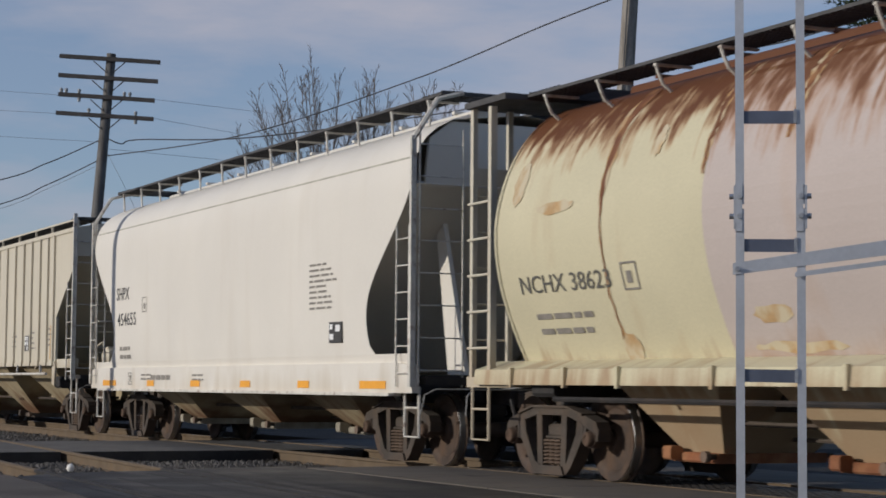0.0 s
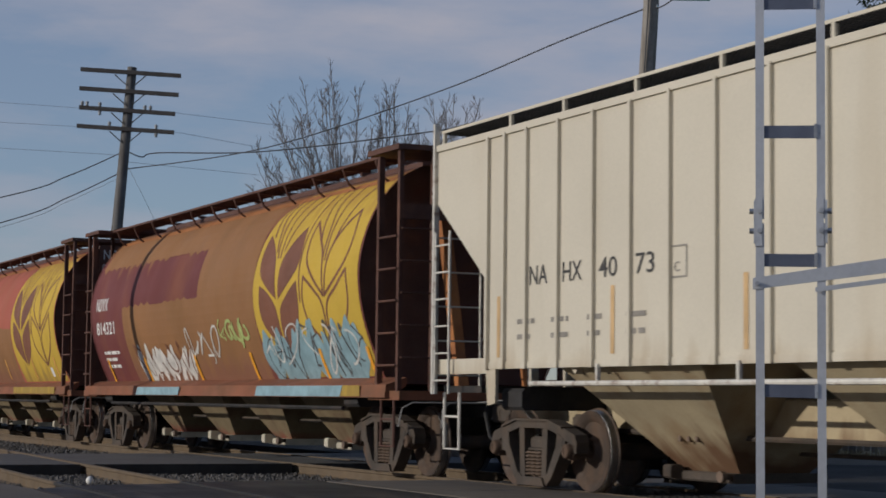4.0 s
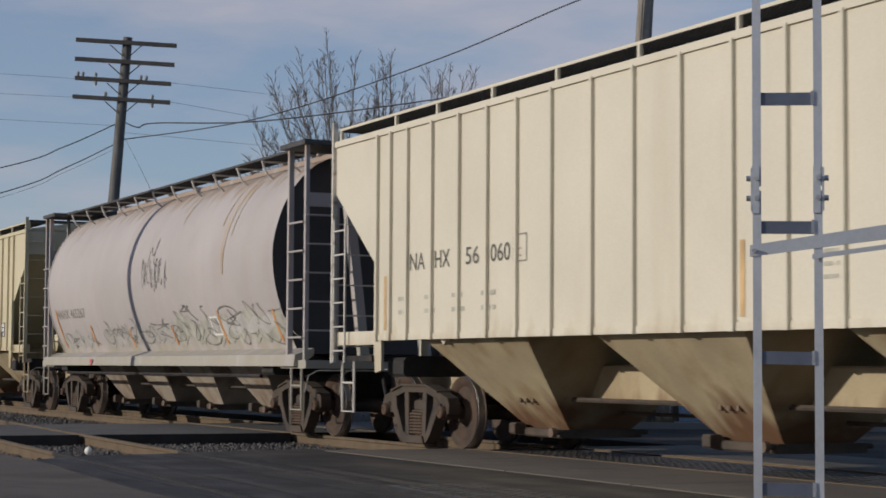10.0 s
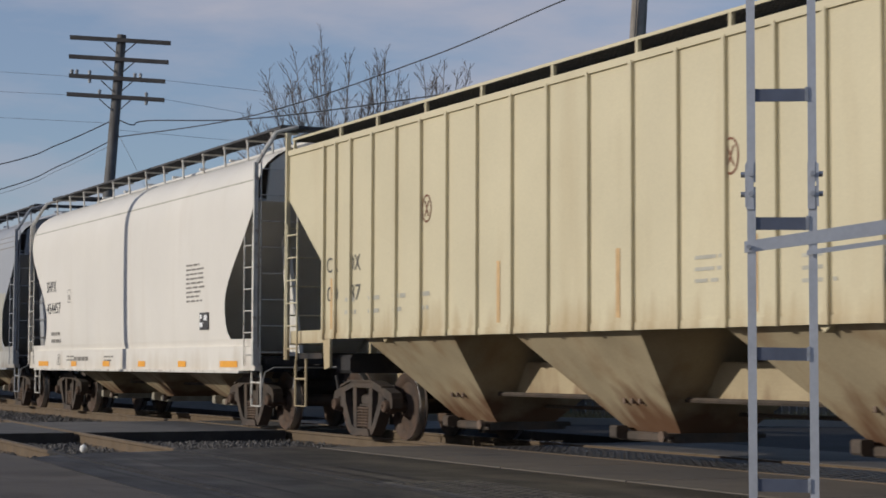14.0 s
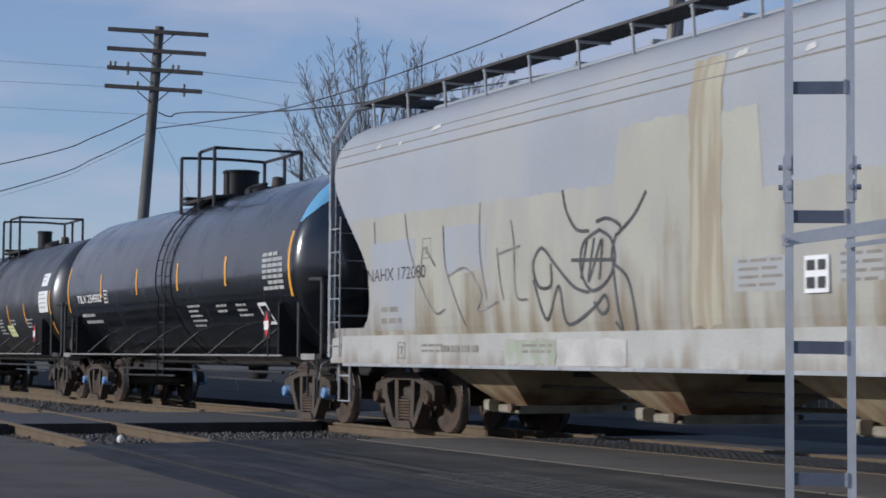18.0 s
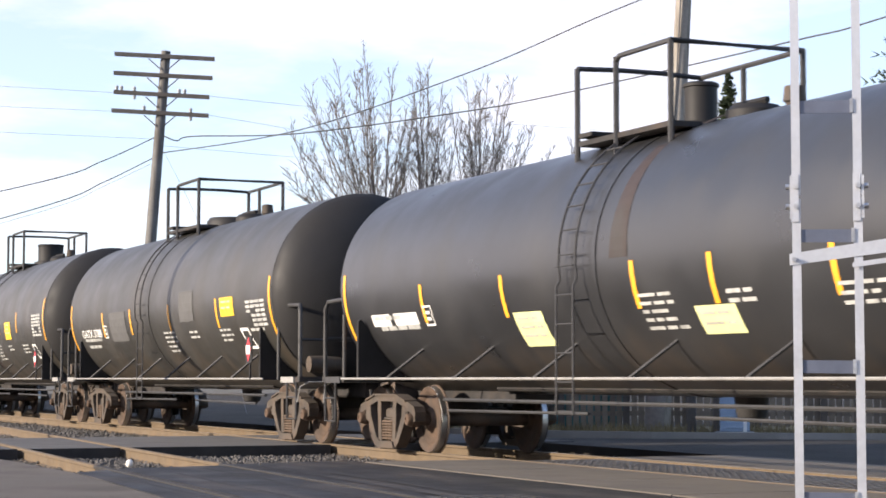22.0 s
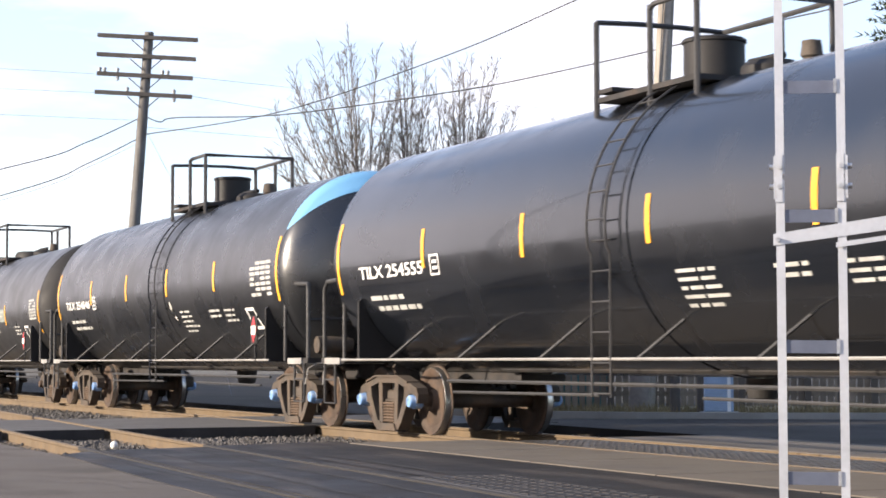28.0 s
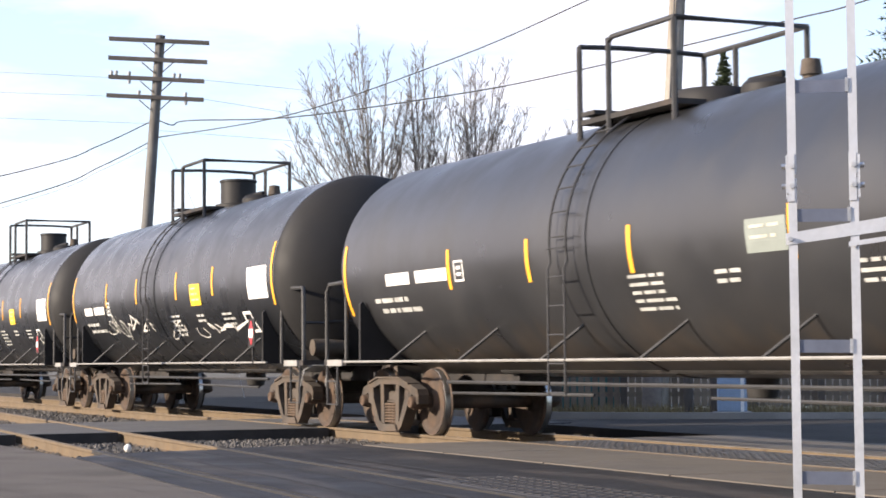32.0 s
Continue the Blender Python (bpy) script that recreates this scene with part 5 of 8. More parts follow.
    f.lines(ladder + 1.5, 1.9, 0.85, 5, 0.035, 0.05, rnd).lines(ladder + 3.2, 1.88, 0.6, 2, 0.04, 0.05, rnd).lines(half - 2.9, 1.87, 0.75, 3, 0.035, 0.05, rnd)
    lay("small_lettering", f, surf, M["letter_soft"], car)
    if tilted:
        q = Flat().stroke([(half - 1.75, 1.84), (half - 1.38, 1.84), (half - 1.28, 1.54), (half - 1.65, 1.54), (half - 1.75, 1.84)], 0.05)
        lay("stencil_box", q, surf, M["letter_white"], car)
    for px_, pz, w, h, m in plates:
        if m == "table":
            tb = Flat()
            for q in range(7):
                for a in range(4):
                    if rnd.random() < 0.9:
                        tb.rect(px_ + a * w / 4, px_ + (a + 0.86) * w / 4, pz + q * h / 7, pz + (q + 0.62) * h / 7)
            lay("stencilled_table", tb, surf, M["letter_soft"], car, "white stencilled data table")
            continue
        p = lay("notice_panel", Flat().rect(px_, px_ + w, pz, pz + h), surf, M[m], car, "notice panel" if m != "patch_grey" else "grey primer patch", lift=0.008)
        if m != "patch_grey":
            lay("notice_writing", Flat().lines(px_ + 0.08, pz + h - 0.06, w - 0.14, max(2, int(h / 0.12)), 0.03, 0.07, rnd), surf, M["letter_seam_shade"], p, lift=0.012)
    if placard:
        c = part("placard_holder", Shape().plate([(half - 0.98, 1.28), (half - 0.66, 1.28), (half - 0.66, 1.72), (half - 0.98, 1.72)], -1.66, -1.645).box(half - 0.84, half - 0.8, -1.645, -1.62, 1.0, 1.6), M["head_black"], car)
        r = Flat().poly([(half - 0.95, 1.5), (half - 0.82, 1.29), (half - 0.69, 1.5), (half - 0.82, 1.71)])
        lay("placard", r, lambda z: 1.662, M["sign_red"], car, "red and white diamond placard", cut=0)
        lay("placard_field", Flat().poly([(half - 0.93, 1.56), (half - 0.71, 1.56), (half - 0.72, 1.42), (half - 0.92, 1.42)]), lambda z: 1.668, M["letter_white"], car, cut=0)
    return car, surf


def end_text(car, text, x, y0, y1, z0, z1, material):
    """Lettering on the end of a car that faces forward."""
    f = Flat().fit(text, y0, y1, z0, z1)
    s = Shape().add([(x, a, b) for a, b in f.v], f.f)
    return part("end_lettering", s, material, car, "white mark on the car's end", smooth=0)

# ---- the train, from the leading car back ----
rnd = random.Random(7)
car1, surf1 = barrel_car(-12.0, 7.85, M["rust_cream"], M["cream"], "cream barrel-sided hopper car streaked with rust", rnd, bay="rust_cream")
car2, surf2 = cut_car(-28.85, 7.4, M["white"], "clean white smooth-sided covered hopper car", [("SHPX", -5.73, 2.53, 0.23, 0.8), ("454655", -5.67, 2.06, 0.23, 1.18)], rnd, seam2=False)
car3, surf3 = ribbed_car(-46.0, 8.25, [r - 0.07 for r in RIBS], M["cream"], M["grab"], [("NA", -5.79, 2.29, 0.42), ("HX", -5.02, 2.29, 0.42), ("40", -4.24, 2.29, 0.38), ("73", -3.49, 2.29, 0.36)], "cream-grey ribbed covered hopper car with black lettering", [-6.55, -3.95, -1.53, 6.4], rnd, notice=4.32, bays=[(-5.3, -2.4), (-1.0, 1.9), (3.25, 6.15)])
part("gate_pipe", Shape().tube([(-5.7, -1.58, 1.2), (6.2, -1.58, 1.2)], 0.028, 8), M["grab"], car3, "pale pipe along the foot of the side")
for x in (-4.2, -1.6, 1.0, 3.6, 5.7):
    part("pipe_hanger", Shape().box(x - 0.02, x + 0.02, -1.6, -1.56, 1.2, 1.4), M["grab"], car3)
car4, surf4 = barrel_car(-63.35, 8.03, M["maroon"], M["dark_rust"], "maroon barrel hopper car with yellow wheat emblem and graffiti", rnd, sill_paint=M["rusty_sill"], walk_paint=M["dark_rust"], bay="bay_olive")
car5, surf5 = barrel_car(-80.5, 8.03, M["red"], M["dark_rust"], "faded red barrel hopper car with yellow wheat emblem", rnd, sill_paint=M["rusty_sill"], walk_paint=M["dark_rust"], bay="bay_olive")
car6, surf6 = ribbed_car(-98.5, 8.25, RIBS, M["cream_pale"], M["grab"], [("NA", -5.72, 2.24, 0.45), ("HX", -4.97, 2.24, 0.43), ("56", -4.1, 2.24, 0.36), ("060", -3.44, 2.24, 0.5)], "pale cream ribbed covered hopper car with dusty hoppers", [-6.5, 1.71, 4.1, 6.7], rnd, notice=4.43)
car7, surf7 = barrel_car(-115.85, 8.1, M["grey"], M["grey"], "weathered grey barrel hopper car with scrawled graffiti", rnd, bay="bay_grey", ahead=0.4)
car8, surf8 = ribbed_car(-133.8, 8.1, [r + 0.07 for r in RIBS], M["tan"], M["tan"], [("CR", -6.6, 2.28, 0.42), ("DX", -5.8, 2.28, 0.4), ("00", -6.58, 1.88, 0.4), ("87", -5.78, 1.88, 0.4)], "tan ribbed covered hopper car", [-6.42, -1.33, 1.35, 3.77, 6.69], rnd, logos=[(-3.29, 2.94), (3.39, 2.94)], notice=5.79)
car9, surf9 = cut_car(-150.7, 7.4, M["white"], "white smooth-sided covered hopper car", [("SHPX", -5.89, 2.53, 0.23, 0.8), ("454457", -5.88, 2.07, 0.23, 1.18)], rnd, seam2=False)
car10, surf10 = cut_car(-167.6, 7.95, M["grey2"], "patched grey smooth-sided covered hopper car with graffiti", [("NAHX 172080", -6.55, 2.03, 0.17, 2.0)], rnd, skirt=M["grey_sill"], taped=False, iron=M["grab_grey"])

# tank cars: stripes, ladder and panels as they sit on each
BIG = [-7.33, -4.37, -1.56, 1.26, 4.12, 7.33]
MID = [-6.8, -3.85, -1.45, 1.36, 3.62, 6.8]
car11, surf11 = tank_car(-184.65, 7.33, M["tank_gloss"], "glossy black tank car with a sky-blue crown", rnd, BIG, 0.15, ("TILX 254502", -6.5, 2.11, -4.4), [(6.06, 2.05, 1.0, 0.62, "table")], True, "blue", back=0.62)
car12, surf12 = tank_car(-201.73, 7.42, M["tank_grey"], "dull dark grey tank car with white notice panels", rnd, [-7.4, -4.64, -2.2, 0.97, 2.5, 4.52, 7.42], -0.5, ("", -6.5, 1.74, -4.9), [(6.46, 2.62, 0.65, 0.3, "panel_white"), (6.28, 2.0, 0.95, 0.5, "panel_white"), (-2.04, 1.4, 0.75, 0.4, "panel_lime"), (2.04, 1.46, 0.75, 0.28, "panel_lime")], False, "wheel", tilted=False, sz=2.0, z0=2.33, R=1.51, back=0.3, dome_r=0.19)
car13, surf13 = tank_car(-219.17, 6.9, M["tank_brown"], "dusty brown-black tank car with an orange notice", rnd, [-6.9, -4.07, -1.8, 1.01, 4.02, 6.9], -1.05, ("GATX 3788", -6.05, 1.9, -4.3), [(4.26, 2.08, 0.74, 0.32, "panel_yellow"), (5.67, 1.8, 1.0, 0.53, "table"), (1.74, 2.05, 0.88, 0.55, "patch_grey"), (-3.5, 1.78, 1.3, 0.6, "patch_grey")], False, "flat", head=M["head_black"], sz=2.15)
car14, surf14 = tank_car(-235.6, 6.8, M["tank_brown"], "dusty brown-black tank car with a yellow notice", rnd, MID, -1.05, ("TILX 270439", -6.03, 2.03, -3.92), [(2.14, 2.03, 0.7, 0.44, "panel_yellow"), (5.5, 2.05, 1.0, 0.55, "table")], False, "wheel", head=M["head_black"], z0=2.5, R=1.67)
car15, surf15 = tank_car(-252.35, 7.33, M["tank_gloss"], "glossy black tank car with a sky-blue crown", rnd, BIG, 0.15, ("TILX 254555", -6.55, 2.11, -4.4), [(6.06, 2.05, 1.0, 0.58, "table")], True, "blue", back=0.62)
car16, surf16 = tank_car(-269.7, 7.33, M["tank_satin"], "satin black tank car with a sky-blue crown", rnd, BIG, 0.4, ("TILX 254046", -6.6, 2.11, -4.5), [(6.06, 2.03, 1.02, 0.58, "table")], True, "blue", z0=2.4, R=1.58, back=0.6)
car17, surf17 = tank_car(-286.93, 7.5, M["tank_grey"], "dark grey tank car with a pale notice", rnd, [-7.5, -3.88, -1.65, 0.74, 3.7, 7.5], -0.9, ("", -5.98, 2.04, -3.95), [(2.95, 2.0, 0.68, 0.32, "panel_pale"), (6.55, 2.0, 0.75, 0.5, "table")], False, "flat", head=M["head_black"], sz=2.17, z0=2.33, R=1.52)
car18, surf18 = tank_car(-304.26, 6.8, M["tank_satin"], "satin black tank car with silver graffiti", rnd, MID, -0.8, ("", -5.8, 2.05, -4.1), [(2.26, 2.04, 0.62, 0.38, "panel_yellow"), (5.56, 2.05, 1.0, 0.52, "panel_white")], False, "wheel", head=M["head_black"])
car19, surf19 = tank_car(-320.5, 6.8, M["tank_satin"], "satin black tank car with a yellow notice", rnd, MID, -0.8, ("", -5.8, 2.05, -4.1), [(2.26, 2.04, 0.62, 0.38, "panel_yellow"), (5.56, 2.05, 1.0, 0.52, "panel_white")], False, "wheel", head=M["head_black"])

# ---- paint work that sets single cars apart ----
pr = random.Random(31)


def wavy(x0, x1, zt, zb, n, r, drip=0.4):
    """A band along the top edge that ends below in uneven drips."""
    ring = [(x0, zt), (x1, zt)]
    for i in range(n, -1, -1):
        x = x0 + (x1 - x0) * i / n
        ring.append((x, zb - (r.uniform(0, drip) if i % 2 else 0)))
    f = Flat()
    for (xa, za), (xb, zb_) in zip(ring[2:], ring[3:]):
        f.poly([(xb, zb_), (xa, za), (xa, zt), (xb, zt)])
    return f


def scribble(x0, x1, z0, z1, n, w, r, loops=3):
    """Sprayed strokes with no letters in them: hooks, loops and zigzags of uneven size."""
    f = Flat()
    x = x0
    while x < x1:
        s, h = (x1 - x0) / n * r.uniform(0.6, 2.0), (z1 - z0) * r.uniform(0.45, 1.0)
        mid = z0 + (z1 - z0) * r.uniform(0.38, 0.62)
        lean = r.uniform(-0.15, 0.4)
        if r.random() < 0.45:
            pts = [(x + s * r.uniform(-0.3, 1.1), mid + h * 0.5 * r.uniform(-1, 1)) for k in range(r.choice((3, 4, 4, 5)))]
        else:
            a, turns = r.uniform(0, 6), r.uniform(0.8, loops * 0.7)
            pts = [(x + s * (0.5 + 0.5 * math.sin(a + k / 20 * turns * 4.1) + 0.5 * k / 20), mid + 0.5 * h * math.cos(a * 1.7 + k / 20 * turns * 3.3)) for k in range(21)]
        f.stroke([(p + lean * (q - mid), q) for p, q in pts], w * r.uniform(0.5, 1.3))
        x += s * r.uniform(0.7, 1.3)
    return f


def curve(pts, n=8):
    """A smooth line through points."""
    P = [Vector(p) for p in pts]
    out = []
    for i in range(len(P) - 1):
        a, b, c, d = P[max(i - 1, 0)], P[i], P[i + 1], P[min(i + 2, len(P) - 1)]
        for k in range(n):
            u = k / n
            out.append(tuple(0.5 * ((2 * b) + (c - a) * u + (2 * a - 5 * b + 4 * c - d) * u * u + (3 * b - a - 3 * c + d) * u ** 3)))
    return out + [tuple(P[-1])]


def leaf(f, left, right, fill, w=0.05):
    """One grain of the wheat emblem between two edges that run from its tip to its foot; filled, or its outline."""
    a, b = curve(left), curve(right)
    if fill:
        m = 16
        at = lambda c, u: c[min(int(round(u * (len(c) - 1))), len(c) - 1)]
        for i in range(m):
            f.poly([at(a, i / m), at(a, (i + 1) / m), at(b, (i + 1) / m), at(b, i / m)] if i not in (0, m - 1) else ([at(a, 0), at(a, 1 / m), at(b, 1 / m)] if i == 0 else [at(a, i / m), at(a, 1), at(b, i / m)]))
    else:
        f.stroke(a, w).stroke(b, w)


def wheat_emblem(car, surf):
    """A yellow field over the car's fore end with two heads of wheat."""
    edge = smooth_table([(1.32, 2.6), (1.6, 2.52), (2.37, 2.42), (2.93, 2.47), (3.5, 2.55), (3.85, 2.75), (4.08, 3.2)])
    f = Flat()
    zs = [1.32 + 2.76 * i / 24 for i in range(25)]
    for a, b in zip(zs, zs[1:]):
        f.poly([(edge(a), a), (6.66, a), (6.66, b), (edge(b), b)])
    lay("wheat_field", f, surf, M["yellow"], car, "faded yellow emblem field", cut=0)
    e = Flat()
    leaf(e, [(2.75, 3.49), (2.66, 3.15), (2.8, 2.82), (3.44, 2.47)], [(2.75, 3.49), (3.1, 3.3), (3.36, 3.0), (3.44, 2.47)], True)
    leaf(e, [(4.28, 3.52), (3.9, 3.3), (3.6, 3.0), (3.53, 2.47)], [(4.28, 3.52), (4.38, 3.15), (4.26, 2.85), (3.53, 2.47)], True)
    leaf(e, [(2.73, 2.71), (2.68, 2.35), (2.84, 2.05), (3.44, 1.68)], [(2.73, 2.71), (3.1, 2.58), (3.42, 2.3), (3.44, 1.68)], True)
    leaf(e, [(4.32, 2.72), (3.95, 2.55), (3.56, 2.28), (3.5, 1.68)], [(4.32, 2.72), (4.36, 2.35), (4.14, 1.98), (3.5, 1.68)], True)
    for q in (((3.3, 3.2), (3.12, 3.55), (3.0, 3.8), (3.1, 4.0)), ((3.4, 3.1), (3.28, 3.5), (3.25, 3.8), (3.4, 4.0)), ((3.5, 3.1), (3.5, 3.5), (3.55, 3.8), (3.75, 4.02)), ((3.62, 3.2), (3.75, 3.5), (3.95, 3.8), (4.2, 4.0)), ((2.95, 3.45), (2.85, 3.65), (2.82, 3.8), (2.95, 3.95))):
        e.stroke(curve(q, 5), 0.045)
    lay("wheat_head", e, surf, M["stem"], car, "brown wheat head", lift=0.009)
    g = Flat()
    leaf(g, [(4.66, 3.55), (4.62, 3.2), (4.75, 2.9), (5.36, 2.45)], [(4.66, 3.55), (5.0, 3.3), (5.28, 3.0), (5.36, 2.45)], False)
    leaf(g, [(6.2, 3.6), (5.85, 3.4), (5.52, 3.05), (5.42, 2.45)], [(6.2, 3.6), (6.3, 3.2), (6.1, 2.85), (5.42, 2.45)], False)
    leaf(g, [(4.6, 2.75), (4.55, 2.4), (4.72, 2.05), (5.3, 1.68)], [(4.6, 2.75), (5.0, 2.55), (5.3, 2.3), (5.3, 1.68)], False)
    leaf(g, [(6.22, 2.78), (5.85, 2.55), (5.46, 2.3), (5.36, 1.68)], [(6.22, 2.78), (6.26, 2.35), (5.98, 2.0), (5.36, 1.68)], False)
    for q in (((5.3, 2.95), (5.28, 3.4), (5.15, 3.75), (5.2, 4.0)), ((5.4, 2.95), (5.4, 3.4), (5.45, 3.75), (5.6, 4.0)), ((5.1, 3.2), (4.95, 3.5), (4.85, 3.8), (4.95, 4.0)), ((5.6, 3.2), (5.75, 3.5), (5.95, 3.8), (6.2, 4.0)), ((4.45, 2.4), (4.42, 3.0), (4.45, 3.5), (4.6, 3.95))):
        g.stroke(curve(q, 5), 0.045)
    lay("wheat_head", g, surf, M["stem"], car, "brown outlined wheat head", lift=0.009)
    lay("sill_yellow", Flat().rect(2.6, 6.6, 1.045, 1.19), lambda z: 1.525, M["yellow"], car, "yellow paint on the side sill", cut=0)


# leading cream car: pinkish chalked fore part, rust along the roof edge and down the weld belts
lay("chalked_paint", Flat().rect(-2.95, 6.5, 1.3, 4.26), surf1, M["pinkgrey"], car1, "chalky pink-grey paint", lift=0.004)
for x, foot in ((-4.82, 1.5), (-2.98, 3.0), (-1.7, 3.2), (0.2, 2.6), (1.3, 3.1), (3.4, 2.6)):
    # a wide orange margin with a dark core, both ragged and tapering downwards
    for wide, m, lift in ((0.17, "rust_halo", 0.006), (0.1, "rust_core", 0.008)):
        f, n = Flat(), 24
        zs = [4.1 - (4.1 - foot) * i / n for i in range(n + 1)]
        ws = [(wide * max(0.12, (z - 2.5) / 1.6) if z > 2.7 else wide * 0.12) * pr.uniform(0.6, 1.25) * (0.6 if foot > 2.8 else 1) for z in zs]
        ms = [x + pr.gauss(0, 0.012) for z in zs]
        for i in range(n):
            f.poly([(ms[i + 1] - ws[i + 1], zs[i + 1]), (ms[i + 1] + ws[i + 1], zs[i + 1]), (ms[i] + ws[i], zs[i]), (ms[i] - ws[i], zs[i])])
        lay("rust_streak", f, surf1, M[m], car1, "rust down a weld seam", lift=lift)
for x, z, w, h in ((-6.2, 2.84, 0.8, 0.14), (-6.85, 3.0, 0.28, 0.5), (-4.0, 3.28, 0.16, 0.3), (-2.6, 1.33, 1.4, 0.1), (-2.45, 1.6, 0.6, 0.16), (-4.9, 1.25, 0.35, 0.3)):
    f = Flat().poly([(x + w * (0.5 + 0.5 * math.cos(q)) + pr.uniform(-0.02, 0.02), z + h * (0.5 + 0.5 * math.sin(q)) + pr.uniform(-0.02, 0.02)) for q in [k * math.tau / 18 for k in range(18)]])
    lay("rust_patch", f, surf1, M["rust_thin"], car1, "patch of surface rust", lift=0.008)
lay("lettering", Flat().fit("NCHX 38623", -6.68, -4.74, 2.02, 2.21), surf1, M["letter_worn"], car1, "black reporting mark", lift=0.01)
lay("small_lettering", Flat().lines(-6.5, 1.8, 1.4, 2, 0.06, 0.1, pr).stroke([(-4.5, 1.99), (-4.22, 1.99), (-4.22, 2.25), (-4.5, 2.25), (-4.5, 1.99)], 0.02).rect(-4.42, -4.32, 2.05, 2.17), surf1, M["letter_grey"], car1, lift=0.01)
for x in (-6.6, -5.4, -4.3, -2.6, -0.6, 1.5):
    part("sill_bracket", Shape().box(x - 0.025, x + 0.025, -1.55, -1.5, 1.0, 1.22), M["rust_cream"], car1)

# the two grain cars
for car, surf, num in ((car4, surf4, "814321"), (car5, surf5, "814450")):
    wheat_emblem(car, surf)
    lay("lettering", Flat().fit("NDYX", -6.93, -6.1, 2.66, 2.9, 0.06), surf, M["letter_white"], car, "white reporting mark")
    lay("lettering", Flat().fit(num, -7.0, -5.72, 2.2, 2.44, 0.06), surf, M["letter_white"], car, "white reporting mark")
    lay("small_lettering", Flat().lines(-6.8, 1.88, 1.1, 3, 0.06, 0.07, pr), surf, M["letter_white"], car)
    lay("rusty_eave", Flat().rect(-7.2, 6.6, 3.98, 4.24), surf, M["orange_rust"], car, "orange rust below the running board", lift=0.007)
    part("end_board_plate", Shape().box(7.98, 8.01, -0.9, -0.1, 3.5, 4.2), M["dark_rust"], car)
    end_text(car, "NDYX", 8.015, -0.82, -0.2, 3.9, 4.1, M["g_white"])
    end_text(car, num, 8.015, -0.85, -0.12, 3.6, 3.8, M["g_white"])
def columns(x0, x1, low, high, r, wob, step=0.1):
    """Paint that fills the side between two heights, which are functions of x; its edges wander a little."""
    f, n = Flat(), int((x1 - x0) / step)
    xs = [x0 + (x1 - x0) * i / n for i in range(n + 1)]
    lo, hi = [low(x) + r.gauss(0, wob * 0.4) for x in xs], [high(x) + r.gauss(0, wob) for x in xs]
    for i in range(n):
        if hi[i] > lo[i] + 0.02 and hi[i + 1] > lo[i + 1] + 0.02:
            f.add([(xs[i], lo[i]), (xs[i + 1], lo[i + 1]), (xs[i + 1], hi[i + 1]), (xs[i], hi[i])], [(0, 1, 2, 3)])
    return f


lay("grimy_paint", columns(-7.25, -4.55, lambda x: 1.3, lambda x: 2.62 + 0.1 * math.sin(x * 2), pr, 0.012), surf5, M["red_dirty"], car5, "grimy darker red paint round the lettering", lift=0.002)
f = columns(-4.95, 2.35, lambda x: 1.3 if x > -4.6 else 1.3 + (-4.6 - x) * 2.6, lambda x: 2.6 - 0.008 * x + 0.02 * math.sin(2.3 * x), pr, 0.008)
lay("road_dust", f, surf5, M["brownred"], car5, "brown road dust on the lower side", lift=0.003)
lay("road_dust", wavy(-5.05, 2.4, 1.24, 2.66, 40, pr, -0.07), surf4, M["brownred"], car4, "brown road dust on the lower side", lift=0.003)
lay("brown_panel", Flat().rect(-0.4, 2.45, 2.6, 3.98), surf4, M["brownred"], car4, "brown repainted panel", lift=0.004)
lay("brown_panel", wavy(-7.1, -0.4, 3.98, 3.5, 36, pr, 0.1), surf4, M["brownred"], car4, "brown weathered panel", lift=0.004)
for x in (-6.95, -4.1, -1.5, 1.15, 3.9, 6.0):
    lay("stripe", Flat().rect(x - 0.05, x + 0.05, 1.38, 1.84 if x > -6 else 2.25, 0.03), surf5, M["orange"], car5, "worn orange stripe", lift=0.011)
for x in (-6.7, -4.16, -1.14, 1.74, 4.75, 6.5):
    lay("stripe", Flat().rect(x - 0.05, x + 0.05, 1.24, 1.72, 0.03), surf4, M["stripe"], car4, "yellow stripe", lift=0.02)
lay("paper_tag", Flat().rect(5.45, 5.65, 1.42, 1.62), surf5, M["panel_white"], car5, "white paper tag", lift=0.012)
f = Flat()
for line in ([(-3.79, 2.05), (-3.7, 1.75), (-3.79, 1.42)], [(-3.79, 1.9), (-3.4, 1.95), (-3.6, 1.66)], [(-3.15, 2.12), (-3.0, 1.95), (-3.1, 1.75), (-2.9, 1.8)], [(-3.63, 1.66), (-3.3, 1.72), (-3.1, 1.5), (-2.85, 1.46)],
             [(-3.42, 1.8), (-3.2, 1.6), (-3.05, 1.62), (-3.1, 1.4)], [(-3.35, 2.0), (-3.2, 1.85), (-2.95, 1.88)]):
    f.stroke(curve(line), 0.03)
lay("small_lettering", Flat().lines(-4.9, 2.18, 1.0, 5, 0.045, 0.055, pr), surf5, M["dusty_print"], car5, lift=0.009)
lay("chalk_scrawl", f, surf5, M["g_white"], car5, "pale chalk scrawl", lift=0.01)
lay("stencil_box", Flat().stroke([(-4.18, 2.28), (-3.94, 2.28), (-3.94, 2.57), (-4.18, 2.57), (-4.18, 2.28)], 0.02).rect(-4.11, -4.01, 2.34, 2.48), surf5, M["g_white"], car5, "worn white stencil box", lift=0.01)


